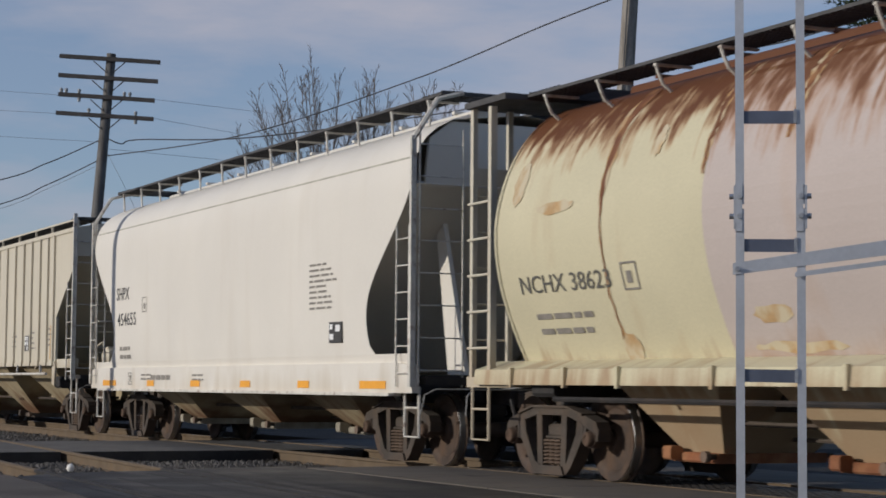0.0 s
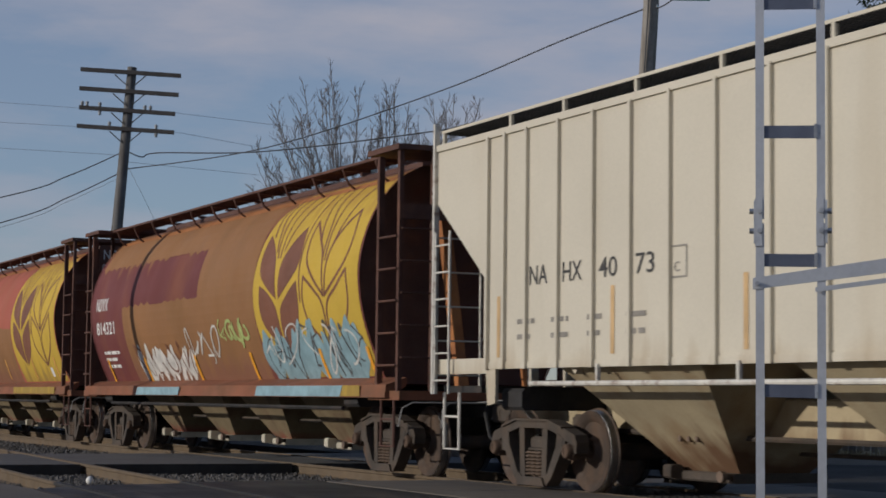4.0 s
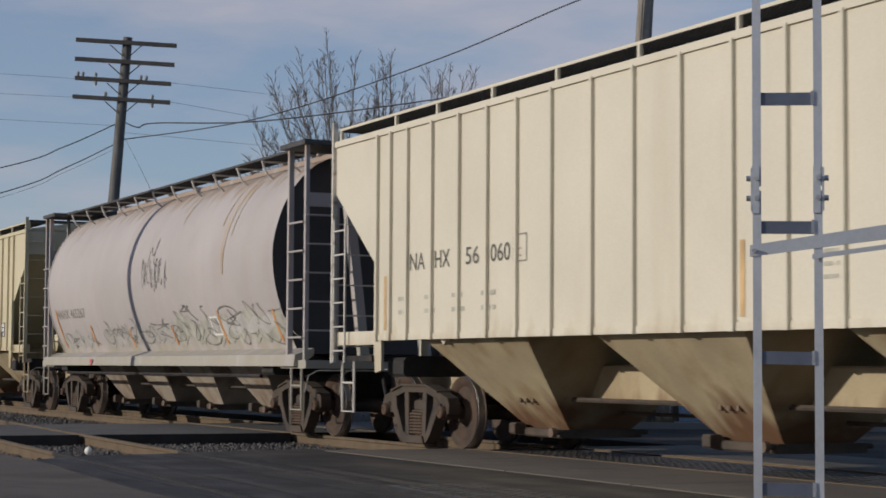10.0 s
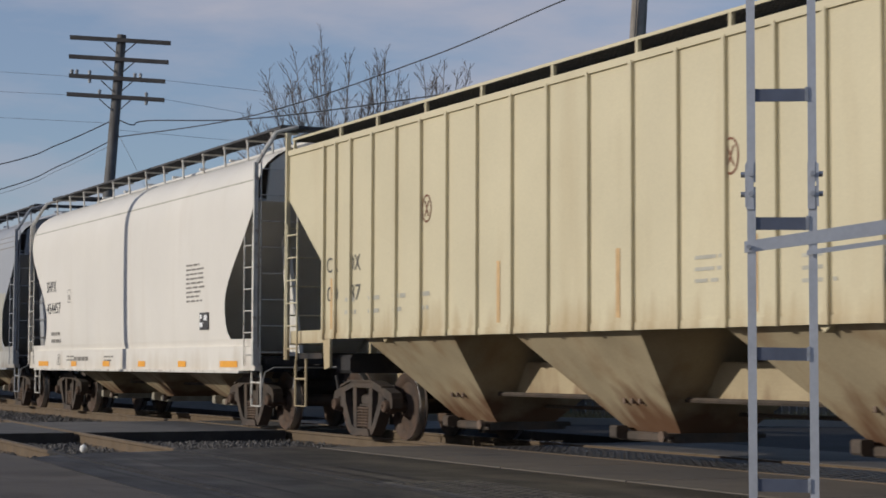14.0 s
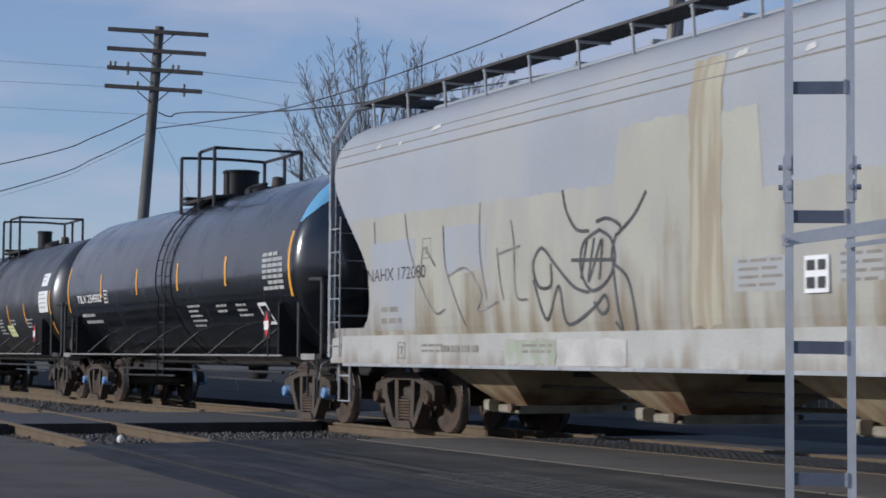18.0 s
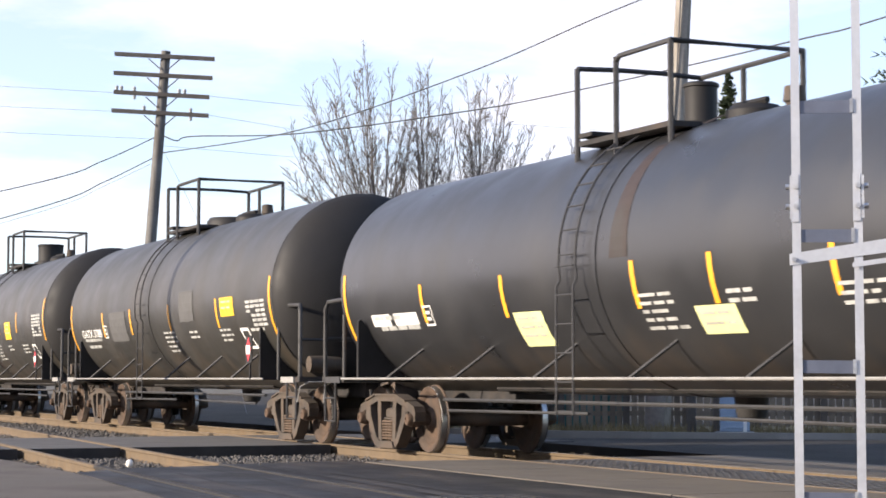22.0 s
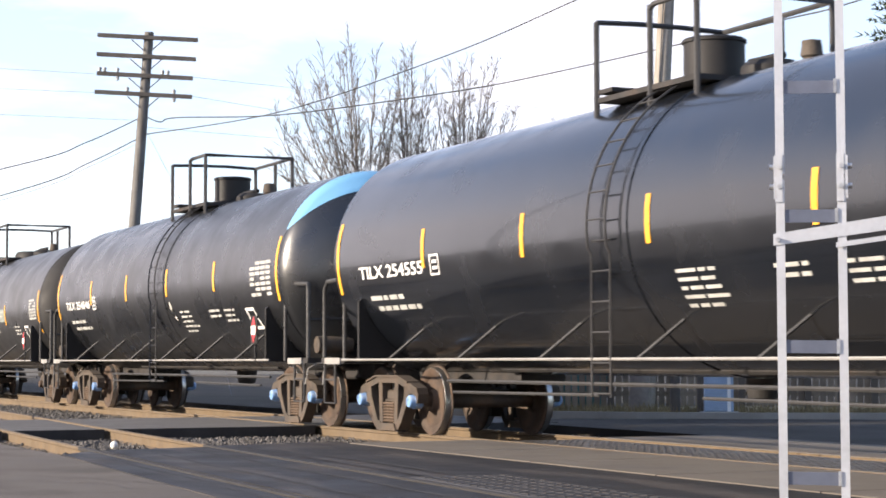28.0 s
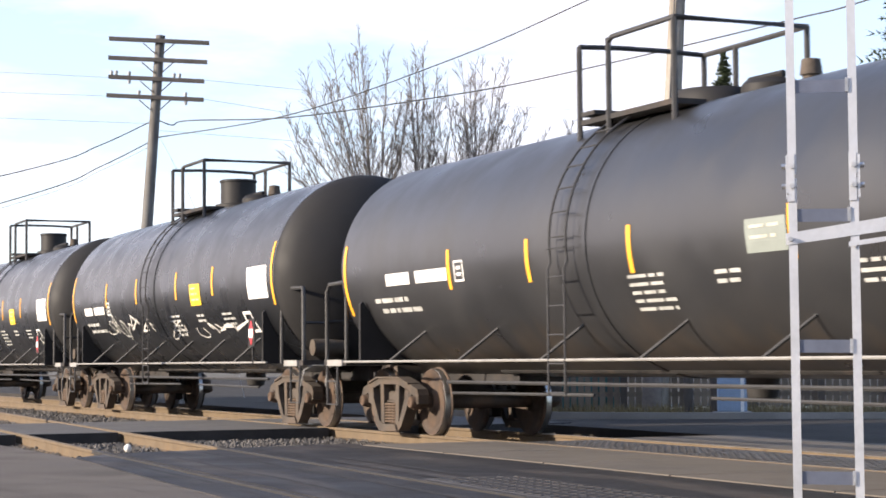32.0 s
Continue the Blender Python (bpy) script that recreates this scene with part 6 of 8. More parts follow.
def worn_patch(x0, x1, z0, z1, r, wob=0.05):
    """A rectangle whose outline wanders, like overspray."""
    ring = []
    for (ax, az), (bx, bz) in zip(((x0, z0), (x1, z0), (x1, z1), (x0, z1)), ((x1, z0), (x1, z1), (x0, z1), (x0, z0))):
        n = max(3, int((abs(bx - ax) + abs(bz - az)) / 0.12))
        ring += [(ax + (bx - ax) * i / n + r.gauss(0, wob), az + (bz - az) * i / n + r.gauss(0, wob * 0.6)) for i in range(n)]
    return Flat().poly(ring)


def blots(x0, x1, z0, z1, n, r, size):
    """Overlapping rounded fills of sprayed letters, leaning."""
    f = Flat()
    for i in range(n):
        x, h = x0 + (x1 - x0) * (i + 0.5) / n, (z1 - z0) * r.uniform(0.7, 1.0)
        w, k, l = size * r.uniform(0.7, 1.2), r.uniform(0.8, 1.2), r.uniform(-0.15, 0.3)
        f.poly([(x + w * math.cos(q) * (1 + 0.25 * math.sin(3 * q * k + i)) + l * math.sin(q), z0 + h * (0.5 + 0.5 * math.sin(q) * (1 + 0.12 * math.cos(4 * q)))) for q in [j * math.tau / 24 for j in range(24)]])
    return f


lay("graffiti_fill", blots(-4.5, -1.3, 1.3, 1.95, 13, pr, 0.17), surf4, M["g_white"], car4, "white sprayed graffiti fill", lift=0.008)
lay("graffiti", scribble(-4.6, -1.2, 1.25, 2.0, 15, 0.035, pr), surf4, M["stem"], car4, "dark strokes in the white graffiti", lift=0.012)
lay("graffiti", scribble(-1.3, 0.1, 1.6, 2.15, 7, 0.04, pr), surf4, M["g_white"], car4, "white sprayed scrawl", lift=0.012)
lay("graffiti", scribble(0.5, 1.9, 1.85, 2.3, 9, 0.045, pr), surf4, M["g_green"], car4, "lime sprayed scrawl", lift=0.012)
lay("graffiti_fill", blots(2.6, 6.3, 1.22, 2.15, 15, pr, 0.24), surf4, M["g_blue"], car4, "pale blue sprayed graffiti", lift=0.011)
lay("graffiti", scribble(2.5, 6.4, 1.25, 2.15, 17, 0.04, pr), surf4, M["g_black"], car4, "dark outlines of the graffiti", lift=0.013)
lay("graffiti", scribble(2.5, 5.9, 1.35, 2.15, 8, 0.035, pr), surf4, M["g_white"], car4, "white edges of the graffiti", lift=0.014)
lay("sprayed_sill", Flat().rect(2.4, 5.9, 1.04, 1.19, 0.1).rect(-4.2, -1.6, 1.04, 1.18, 0.1), lambda z: 1.525, M["g_blue"], car4, "pale blue sprayed sill", lift=0.012, cut=0)

# grey barrel car: tags, orange stripes, chalk scrawls, a rust run
lay("lettering", Flat().fit("NAHX 465267", -7.02, -4.65, 2.0, 2.19), surf7, M["letter_grey"], car7, "worn reporting mark")
f = scribble(-0.35, 1.3, 2.35, 2.95, 22, 0.016, pr)
f.stroke(curve([(0.1, 2.8), (0.15, 3.15), (0.35, 3.0), (0.5, 3.3), (0.45, 2.9), (0.7, 2.8)]), 0.018)
lay("tag", f, surf7, M["g_black"], car7, "black sprayed tag", lift=0.01)
for x0, x1, z0, z1, n, m in ((-6.9, -4.7, 1.4, 1.75, 4, "g_haze"), (-3.6, -2.2, 1.4, 1.8, 3, "g_haze"), (-2.1, 1.0, 1.45, 1.8, 6, "g_haze"), (1.2, 6.6, 1.42, 1.95, 9, "g_moss"), (3.0, 6.2, 1.55, 1.85, 5, "g_pale")):
    lay("graffiti_fill", blots(x0, x1, z0, z1, n, pr, 0.36), surf7, M[m], car7, "faded sprayed graffiti", lift=0.008 + 0.001 * (m != "g_haze") + 0.001 * (m == "g_pale"))
for x0, x1, z0, z1, n in ((-6.9, -4.6, 1.4, 1.72, 7), (-3.7, -2.2, 1.4, 1.9, 5), (-3.5, -2.3, 1.5, 1.8, 4), (-2.1, 1.0, 1.4, 1.75, 9), (-1.9, 0.8, 1.5, 1.9, 6), (0.6, 2.6, 1.6, 2.15, 6), (0.9, 2.5, 1.45, 1.8, 5), (2.6, 6.8, 1.35, 1.75, 11), (2.8, 6.6, 1.6, 2.1, 9)):
    lay("graffiti", scribble(x0, x1, z0, z1, n, 0.02, pr), surf7, M["g_smoke"], car7, "thin sprayed scrawl", lift=0.012)
for x, z0, z1 in ((-7.0, 1.4, 2.2), (-4.5, 1.42, 1.83), (-1.8, 1.38, 1.7), (0.95, 1.4, 1.73), (3.7, 1.4, 1.93), (6.3, 1.4, 1.9)):
    lay("stripe", Flat().rect(x - 0.045, x + 0.045, z0, z1), surf7, M["g_orange"], car7, "worn orange stripe", lift=0.012)
lay("stencil_box", Flat().stroke([(3.2, 1.55), (3.6, 1.55), (3.6, 1.83), (3.2, 1.83), (3.2, 1.55)], 0.035), surf7, M["letter_white"], car7, lift=0.012)
for x, w, zb in ((4.3, 0.16, 2.5), (4.0, 0.1, 3.3), (4.6, 0.1, 3.1), (-6.2, 0.1, 3.6), (1.6, 0.07, 3.5)):
    lay("rust_streak", Flat().poly([(x - w * 0.25, zb), (x + w * 0.25, zb), (x + w, 4.0), (x - w * 0.6, 4.0)]), surf7, M["rust_wash"], car7, "rust run from the roof", lift=0.008)
lay("heart", Flat().poly([(-4.05 + 0.09 * (math.sin(q) ** 3) * 1.1, 1.1 + 0.006 * (13 * math.cos(q) - 5 * math.cos(2 * q) - 2 * math.cos(3 * q))) for q in [k * math.tau / 22 for k in range(22)]]), lambda z: 1.52, M["g_red"], car7, "small red painted heart", lift=0.012, cut=0)

# patched grey car: repainted patches, a horned scrawl, stencils
def tan_top(x):
    if 0.45 <= x < 3.18:
        return 3.43 if x < 1.83 else 3.37
    return 2.91 - 0.01 * (x + 6.3) if x < 0.45 else 2.6 + 0.02 * (x - 3.2)


def tan_foot(x):
    return 2.15 + (abs(x) - 6.5) * 1.1 if abs(x) > 6.5 else 1.3


lay("paint_patch", columns(-7.15, 7.0, tan_foot, tan_top, pr, 0.014), surf10, M["patch_tan"], car10, "yellowed paint over the lower side", lift=0.003)
for x0, x1, z0, z1 in ((-6.42, -4.9, 1.36, 2.56), (-3.95, -2.76, 2.06, 2.63), (2.66, 3.6, 1.64, 1.96), (4.3, 4.95, 1.68, 1.95), (5.3, 6.3, 1.5, 2.2)):
    lay("paint_patch", worn_patch(x0, x1, z0, z1, pr, 0.012), surf10, M["grey2"], car10, "pale grey repainted patch", lift=0.005)
for x0, x1, z0, z1 in ((1.9, 2.46, 1.32, 3.94), (5.7, 5.95, 1.35, 2.7)):
    lay("dirt_run", worn_patch(x0, x1, z0, z1, pr, 0.02), surf10, M["patch_dirt"], car10, "brown dirt run down the side", lift=0.006)
lay("sill_patch", worn_patch(-2.2, -0.93, 0.94, 1.22, pr, 0.015), lambda z: 1.572, M["patch_green"], car10, "greenish stain on the sill", lift=0.005, cut=0)
lay("sill_patch", worn_patch(-0.88, 0.66, 0.93, 1.22, pr, 0.012), lambda z: 1.572, M["g_pale"], car10, "pale repainted patch on the sill", lift=0.005, cut=0)
for x, z, w in ((-6.4, 3.85, 0.25), (-5.6, 3.82, 0.15), (-4.6, 3.92, 0.5), (2.6, 3.86, 0.4), (3.8, 3.75, 0.3), (4.4, 3.3, 0.25)):
    lay("pale_scrape", Flat().poly([(x, z), (x + w * 0.6, z + 0.02), (x + w * 0.5, z + 0.08), (x + w * 0.1, z + 0.06)]), surf10, M["g_white"], car10, "pale scrape in the paint", lift=0.008)
f = Flat()
for line in ([(-0.77, 2.85), (-0.67, 2.61), (-0.44, 2.41), (-0.17, 2.38)],
             [(1.05, 2.71), (0.81, 2.49), (0.46, 2.31)],
             [(0.01, 2.47), (0.24, 2.49), (0.5, 2.41), (0.52, 2.33)],
             [(0.07, 2.38), (-0.29, 2.25), (-0.35, 1.96), (-0.12, 1.74), (0.23, 1.83), (0.4, 2.05), (0.32, 2.27), (0.07, 2.38)],
             [(-0.21, 2.27), (-0.35, 1.88)],
             [(-0.05, 2.29), (-0.18, 1.84), (0.12, 2.27), (0.06, 1.86)],
             [(-0.56, 2.08), (0.35, 2.05)],
             [(0.43, 2.31), (0.34, 2.05), (0.68, 1.82), (0.81, 1.33), (0.55, 1.28), (0.39, 1.39)],
             [(0.36, 1.99), (0.42, 1.66), (0.51, 1.33)],
             [(-1.03, 2.1), (-1.29, 2.25), (-1.5, 2.07), (-1.36, 1.82), (-1.07, 1.82), (-1.06, 2.05)],
             [(-1.03, 2.1), (-0.54, 1.8), (-0.18, 1.72)],
             [(-1.49, 1.89), (-1.18, 1.44), (-0.88, 1.81), (-0.74, 1.43), (-0.51, 1.4), (-0.06, 1.56), (0.17, 1.68), (0.24, 1.55), (0.09, 1.49), (-0.06, 1.61)]):
    f.stroke(curve(line), 0.04)
lay("graffiti", f, surf10, M["g_black"], car10, "black sprayed horned scrawl", lift=0.01)
f = Flat()
for line in ([(-5.23, 2.88), (-5.08, 2.43), (-4.61, 1.83), (-4.24, 1.57), (-3.98, 1.61)],
             [(-4.7, 2.05), (-4.62, 2.41), (-4.26, 2.17)],
             [(-4.0, 2.66), (-3.9, 2.09), (-3.38, 1.41)],
             [(-3.87, 2.02), (-3.31, 2.1), (-2.9, 1.78), (-2.98, 1.58), (-2.43, 1.67)],
             [(-2.92, 2.87), (-2.91, 2.26), (-2.74, 1.71)],
             [(-2.44, 2.3), (-2.36, 1.9), (-2.28, 1.7)],
             [(-2.07, 2.61), (-1.99, 2.34), (-1.95, 1.75), (-1.66, 1.68)],
             [(-2.44, 2.23), (-1.84, 2.3)],
             [(-6.31, 2.84), (-6.27, 2.56)]):
    f.stroke(curve(line), 0.03)
lay("graffiti", f, surf10, M["g_smoke"], car10, "faded dark sprayed lines", lift=0.01)
n = part("notice_plate", Shape().box(3.84, 4.2, -1.585, -1.57, 1.6, 1.93), M["panel_white"], car10, "white notice plate with dark squares")
lay("notice_squares", Flat().rect(3.88, 4.0, 1.64, 1.74).rect(4.05, 4.16, 1.8, 1.89).rect(4.05, 4.16, 1.64, 1.74).rect(3.88, 4.0, 1.8, 1.89), lambda z: 1.588, M["letter_black"], n, cut=0)

# silver scrawl on the tank car near the end, rust by its neighbours' ladders
lay("graffiti", scribble(-4.2, -0.4, 1.5, 2.05, 9, 0.03, pr), surf18, M["g_white"], car18, "silver sprayed scrawl", lift=0.01)
lay("graffiti", scribble(0.2, 5.0, 1.45, 1.8, 10, 0.03, pr), surf18, M["g_white"], car18, "silver sprayed scrawl", lift=0.01)
lay("rust_stain", Flat().poly([(-0.4, 1.0), (0.1, 1.0), (-0.18, 2.0), (-0.32, 3.0), (-0.36, 3.9), (-0.62, 3.9), (-0.6, 3.0), (-0.52, 2.0)]), surf14, M["stain_brown"], car14, "brown spill stain down the shell", lift=0.004)
lay("rust_stain", Flat().poly([(0.5, 2.3), (0.9, 2.3), (0.7, 3.9), (0.55, 3.9)]), surf12, M["stain_brown"], car12, "brown spill stain down the shell", lift=0.004)
lay("chipped_paint", Flat().poly([(1.38, 1.95), (1.46, 1.9), (1.44, 2.06), (1.37, 2.1)]).poly([(1.5, 1.8), (1.62, 1.72), (1.58, 1.82)]), surf16, M["g_white"], car16, "pale chipped paint", lift=0.008)

# ---- ground, tracks and crossing ----
ground = part("ground", Shape().add([(-2500, -2500, -0.3), (2500, -2500, -0.3), (2500, 2500, -0.3), (-2500, 2500, -0.3)], [(0, 1, 2, 3)]), M["ground"], smooth=0)
tagged(ground, "wide ground of gravel and dry earth", "ground", kind="structure")

ANGLE = -3.2        # the nearer track runs a little askew to the train's
TRACK2 = pose(-27.0, -4.92, 0, 0, 0, ANGLE)


def side_y(x, off):
    """y of a line along the nearer track, off metres from its middle, at x."""
    return -4.92 + (x + 27.0) * math.tan(radians(ANGLE)) + off


def rail_shape(x0, x1):
    ring = [(-0.07, -0.18), (0.07, -0.18), (0.07, -0.168), (0.012, -0.145), (0.012, -0.045), (0.036, -0.035), (0.036, -0.006), (0.028, 0.0), (-0.028, 0.0), (-0.036, -0.006), (-0.036, -0.035), (-0.012, -0.045), (-0.012, -0.145), (-0.07, -0.168)]
    return Shape().prism([(x0, y, z) for y, z in ring], (x1 - x0, 0, 0))


TIE = Shape().box(-0.11, 0.11, -1.3, 1.3, -0.36, -0.185, 0.012).mesh("tie")
SPIKE_PLATE = Shape().box(-0.09, 0.09, -0.16, 0.16, -0.19, -0.172).mesh("tie_plate")


def track(name, label, m, x0, x1, ties):
    t = thing(name, label, "railway track", kind="structure", at=m)
    for y in (-0.7535, 0.7535):
        for a, b, m, h in ((x0, x1, "rail_rust", "rail_head"),) if name == "main_track" else ((x0, 4.6, "rail_rust", "rail_dull"), (4.6, x1, "rail_buried", "rail_buried")):
            r = part("rail", rail_shape(a, b), M[m], t, "rusty steel rail" if h != "rail_buried" else "tarred rail sunk in the road", smooth=30, at=(0, y, 0))
            part("rail_head", Shape().box(a, b, -0.026, 0.026, -0.004, 0.0015), M[h], r, "worn rail head")
    for a, b in ties:
        for i in range(int((b - a) / 0.52)):
            part("tie", TIE, M["tie"], t, at=(a + i * 0.52, rnd.uniform(-0.03, 0.03), 0))
            if b < 10 and a > -40:
                for y in (-0.7535, 0.7535):
                    part("tie_plate", SPIKE_PLATE, M["rail_rust"], t, at=(a + i * 0.52, y, 0))
    return t


track("main_track", "rusty rails of the track under the train", pose(0, 0, 0), -170, 60, ((-75, -33.6), (-28.0, -22.4)))
track("side_track", "rusty rails of the nearer side track", TRACK2, -70, 42, ((-38, -6.6), (-0.9, 4.6)))


def slab(name, ring, z0, z1, material, label, category="pavement"):
    """A flat slab over an outline in x and y."""
    ob = part(name, Shape().prism([(x, y, z0) for x, y in ring], (0, 0, z1 - z0)), material, smooth=0)
    return tagged(ob, label, category, kind="structure")


# the yard's asphalt on the near side, and the road that crosses both tracks
slab("road", [(-90, -60), (40, -60), (40, side_y(40, -1.75)), (-21.0, side_y(-21.0, -1.28)), (-28.0, side_y(-28, -1.75)), (-90, -6.4)], -0.25, -0.012, M["asphalt"], "worn grey-brown asphalt of the near yard and road")
XA, XB = -22.3, 30.0
slab("road_2", [(XA + 0.9, side_y(XA + 0.9, -0.84)), (XB, side_y(XB, -0.84)), (XB, side_y(XB, -1.74)), (-20.9, side_y(-20.9, -1.27))], -0.2, -0.006, M["asphalt_dark"], "dark tarred strip beside the side track")
slab("road_3", [(XA + 0.6, side_y(XA + 0.6, -0.66)), (XB, side_y(XB, -0.66)), (XB, side_y(XB, 0.66)), (XA + 0.3, side_y(XA + 0.3, 0.66))], -0.2, -0.008, M["asphalt_dark"], "dark tarred asphalt between the side track's rails")
slab("road_4", [(XA, side_y(XA, 0.84)), (XB, side_y(XB, 0.84)), (XB, -2.78), (XA - 0.4, -2.62)], -0.2, -0.01, M["asphalt_dark"], "dark tarred asphalt between the two tracks")
slab("road_5", [(XA, 2.72), (XB, 2.72), (XB, 60), (-24, 60), (-24.2, 12.6), (-27.6, 8.0), (-30.2, 4.2), (-33, 2.9)], -0.25, -0.02, M["asphalt_mid"], "asphalt road beyond the tracks")
slab("road_6", [(-140, 2.9), (-33, 2.9), (-32.4, 3.4), (-34.5, 60), (-140, 60)], -0.28, -0.05, M["asphalt_mid"], "grey asphalt lot beyond the tracks")
# field-side concrete panels along the main track and patterned rubber panels between its rails
for i in range(9):
    x0 = XA + 0.2 + i * 2.46
    for k in (-1, 1):
        a, b = sorted((k * 0.845, k * 2.68))
        ob = part("crossing_panel", Shape().box(x0, x0 + 2.435, a, b, -0.2, 0.0, 0.015), M["concrete"], smooth=0)
        tagged(ob, "beige concrete crossing panel beside the rail", "crossing panel", "concrete crossing panels", "structure")
for i in range(12):
    x0 = XA + 0.2 + i * 1.83
    ob = thing("rubber_panel", "dark patterned rubber crossing panel between the rails", "crossing panel", "rubber crossing panels", "structure", at=pose(x0, 0, 0))
    part("mat", Shape().box(0, 1.81, -0.665, 0.665, -0.2, -0.02, 0.01), M["rubber"], ob, smooth=0)
    if i < 6:
        s = Shape()
        for a in range(11):
            for b in range(9):
                xx, yy = 0.1 + a * 0.16 + (0.08 if b % 2 else 0), -0.56 + b * 0.14
                s.box(xx - 0.055, xx + 0.055, yy - 0.035, yy + 0.035, -0.021, -0.016)
        tagged(part("knobs", s, M["rubber"], ob, smooth=0), kind="stuff")
# a strip of the same pattern on the field side of the side track
ob = thing("rubber_panel", "dark patterned rubber crossing panel along the side track", "crossing panel", "rubber crossing panels", "structure", at=TRACK2)
part("mat", Shape().box(11.5, 22, 0.85, 1.75, -0.2, -0.004, 0.01), M["rubber"], ob, smooth=0)
s = Shape()
for a in range(60):
    for b in range(6):
        xx, yy = 11.65 + a * 0.17, 0.95 + b * 0.15
        s.box(xx - 0.06, xx + 0.06, yy - 0.04, yy + 0.04, -0.005, 0.001)
tagged(part("knobs", s, M["rubber"], ob, smooth=0), kind="stuff")
# seams and tar lines in the dark asphalt
for a, b, off in ((XA + 1.0, 20, 0.30), (XA + 2, 20, -0.28), (XA + 2.5, 20, 1.35), (XA + 0.5, 20, 1.02), (XA + 3, 20, -0.98)):
    pts = [(x, side_y(x, off) + 0.02 * math.sin(x * 1.7 + off * 9)) for x in np.linspace(a, b, 40)]
    s = Shape().sheet([[(x, y - 0.035, -0.0035 if abs(off) > 0.7 else -0.0045) for x, y in pts], [(x, y + 0.035, -0.0035 if abs(off) > 0.7 else -0.0045) for x, y in pts]])
    tagged(part("tar_line", s, M["rail_buried"] if off in (1.02, -0.28) else M["timber"], smooth=0), "weathered seam in the tarred asphalt", "tar line", "seams in the asphalt", "structure")

# the old footway across the tracks: slabs with tarred timber edges, cut by the rails
WX0, WX1 = -33.6, -28.15
bands = [(lambda x: side_y(x, -3.0), lambda x: side_y(x, -0.86)), (lambda x: side_y(x, -0.66), lambda x: side_y(x, 0.66)), (lambda x: side_y(x, 0.86), lambda x: -0.86), (lambda x: -0.66, lambda x: 0.66), (lambda x: 0.86, lambda x: 3.4)]
for i, (lo, hi) in enumerate(bands):
    walkpart = thing("footway", "footway slab with dark timber edge across the tracks", "footway", "footway slabs", "structure")
    part("slab", Shape().prism([(WX0, lo(WX0), -0.25), (WX1 - 0.2, lo(WX1), -0.25), (WX1 - 0.2, hi(WX1), -0.25), (WX0, hi(WX0), -0.25)], (0, 0, 0.24)), M["concrete_grey"], walkpart, smooth=0)
    part("edge_timber", Shape().prism([(WX1 - 0.2, lo(WX1) - 0.0, -0.27), (WX1, lo(WX1), -0.27), (WX1, hi(WX1), -0.27), (WX1 - 0.2, hi(WX1), -0.27)], (0, 0, 0.265)), M["timber"], walkpart, "tarred timber edge", smooth=0)

# ballast: loose stones between and beside the ties
STONE = [Vector(v).normalized() for v in ((1, 0, 0.1), (-0.2, 1, 0), (-1, -0.1, 0), (0.1, -1, 0.1), (0, 0.1, 0.9), (0, 0, -1))]
SF = [(0, 1, 4), (1, 2, 4), (2, 3, 4), (3, 0, 4), (1, 0, 5), (2, 1, 5), (3, 2, 5), (0, 3, 5)]


def ballast(name, label, n, x0, x1, y0, y1, z, seed, keep=lambda x, y: True):
    r = random.Random(seed)
    vs, fs = [], []
    while n > 0:
        x, y = r.uniform(x0, x1), r.uniform(y0, y1)
        n -= 1
        if not keep(x, y):
            continue
        c, a = r.uniform(0.025, 0.06), r.uniform(0, 6.28)
        k = len(vs)
        for v in STONE:
            q = v * c * r.uniform(0.75, 1.25)
            vs.append((x + q.x * math.cos(a) - q.y * math.sin(a), y + q.x * math.sin(a) + q.y * math.cos(a), z + r.uniform(-0.01, 0.03) + q.z * 0.7))
        fs += [tuple(i + k for i in f) for f in SF]
    me = bpy.data.meshes.new(name)
    me.from_pydata(vs, [], fs)
    return tagged(part(name, me, M["ballast"]), label, "ballast", kind="stuff")


bed = part("ballast_bed", Shape().prism([(-170, -3.4, -0.3), (-22.2, -7.4, -0.3), (-22.2, 3.0, -0.3), (-170, 3.0, -0.3)], (0, 0, 0.1)), M["ballast"], smooth=0)
tagged(bed, "bed of grey track ballast", "ballast", kind="structure")
ballast("ballast", "loose grey ballast stones beside the crossing", 9000, -28.1, -22.2, -6.9, 2.6, -0.19, 3, lambda x, y: y > side_y(x, -1.9))
ballast("ballast", "loose grey ballast stones beyond the footway", 9000, -52, -33.7, -4.6, 2.5, -0.19, 4)
for i in range(14):
    x, y, c = rnd.uniform(-27.6, -21.5), rnd.uniform(-6.2, -2.6), rnd.uniform(0.025, 0.05)
    ob = part("loose_stone", Shape().lathe([(-c, 0.0), (-c * 0.6, c * 0.9), (c * 0.3, c), (c * 0.8, c * 0.5), (c * 0.85, 0.0)], "z", 7), M["ballast"], at=(x, y, -0.125))
    ob.rotation_euler = (rnd.uniform(-0.3, 0.3), rnd.uniform(-0.3, 0.3), rnd.uniform(0, 6))
    tagged(ob, "small loose stone beside the side track", "stone", "loose stones")
c = 0.055
rock = part("white_rock", Shape().lathe([(-c, 0.0), (-c * 0.8, c * 0.6), (-c * 0.1, c), (c * 0.6, c * 0.75), (c * 0.95, c * 0.3), (c, 0.0)], "z", 12), M["white_rock"], at=(-24.3, -5.05, -0.07), smooth=60)
tagged(rock, "round white rock lying between the rails", "rock")

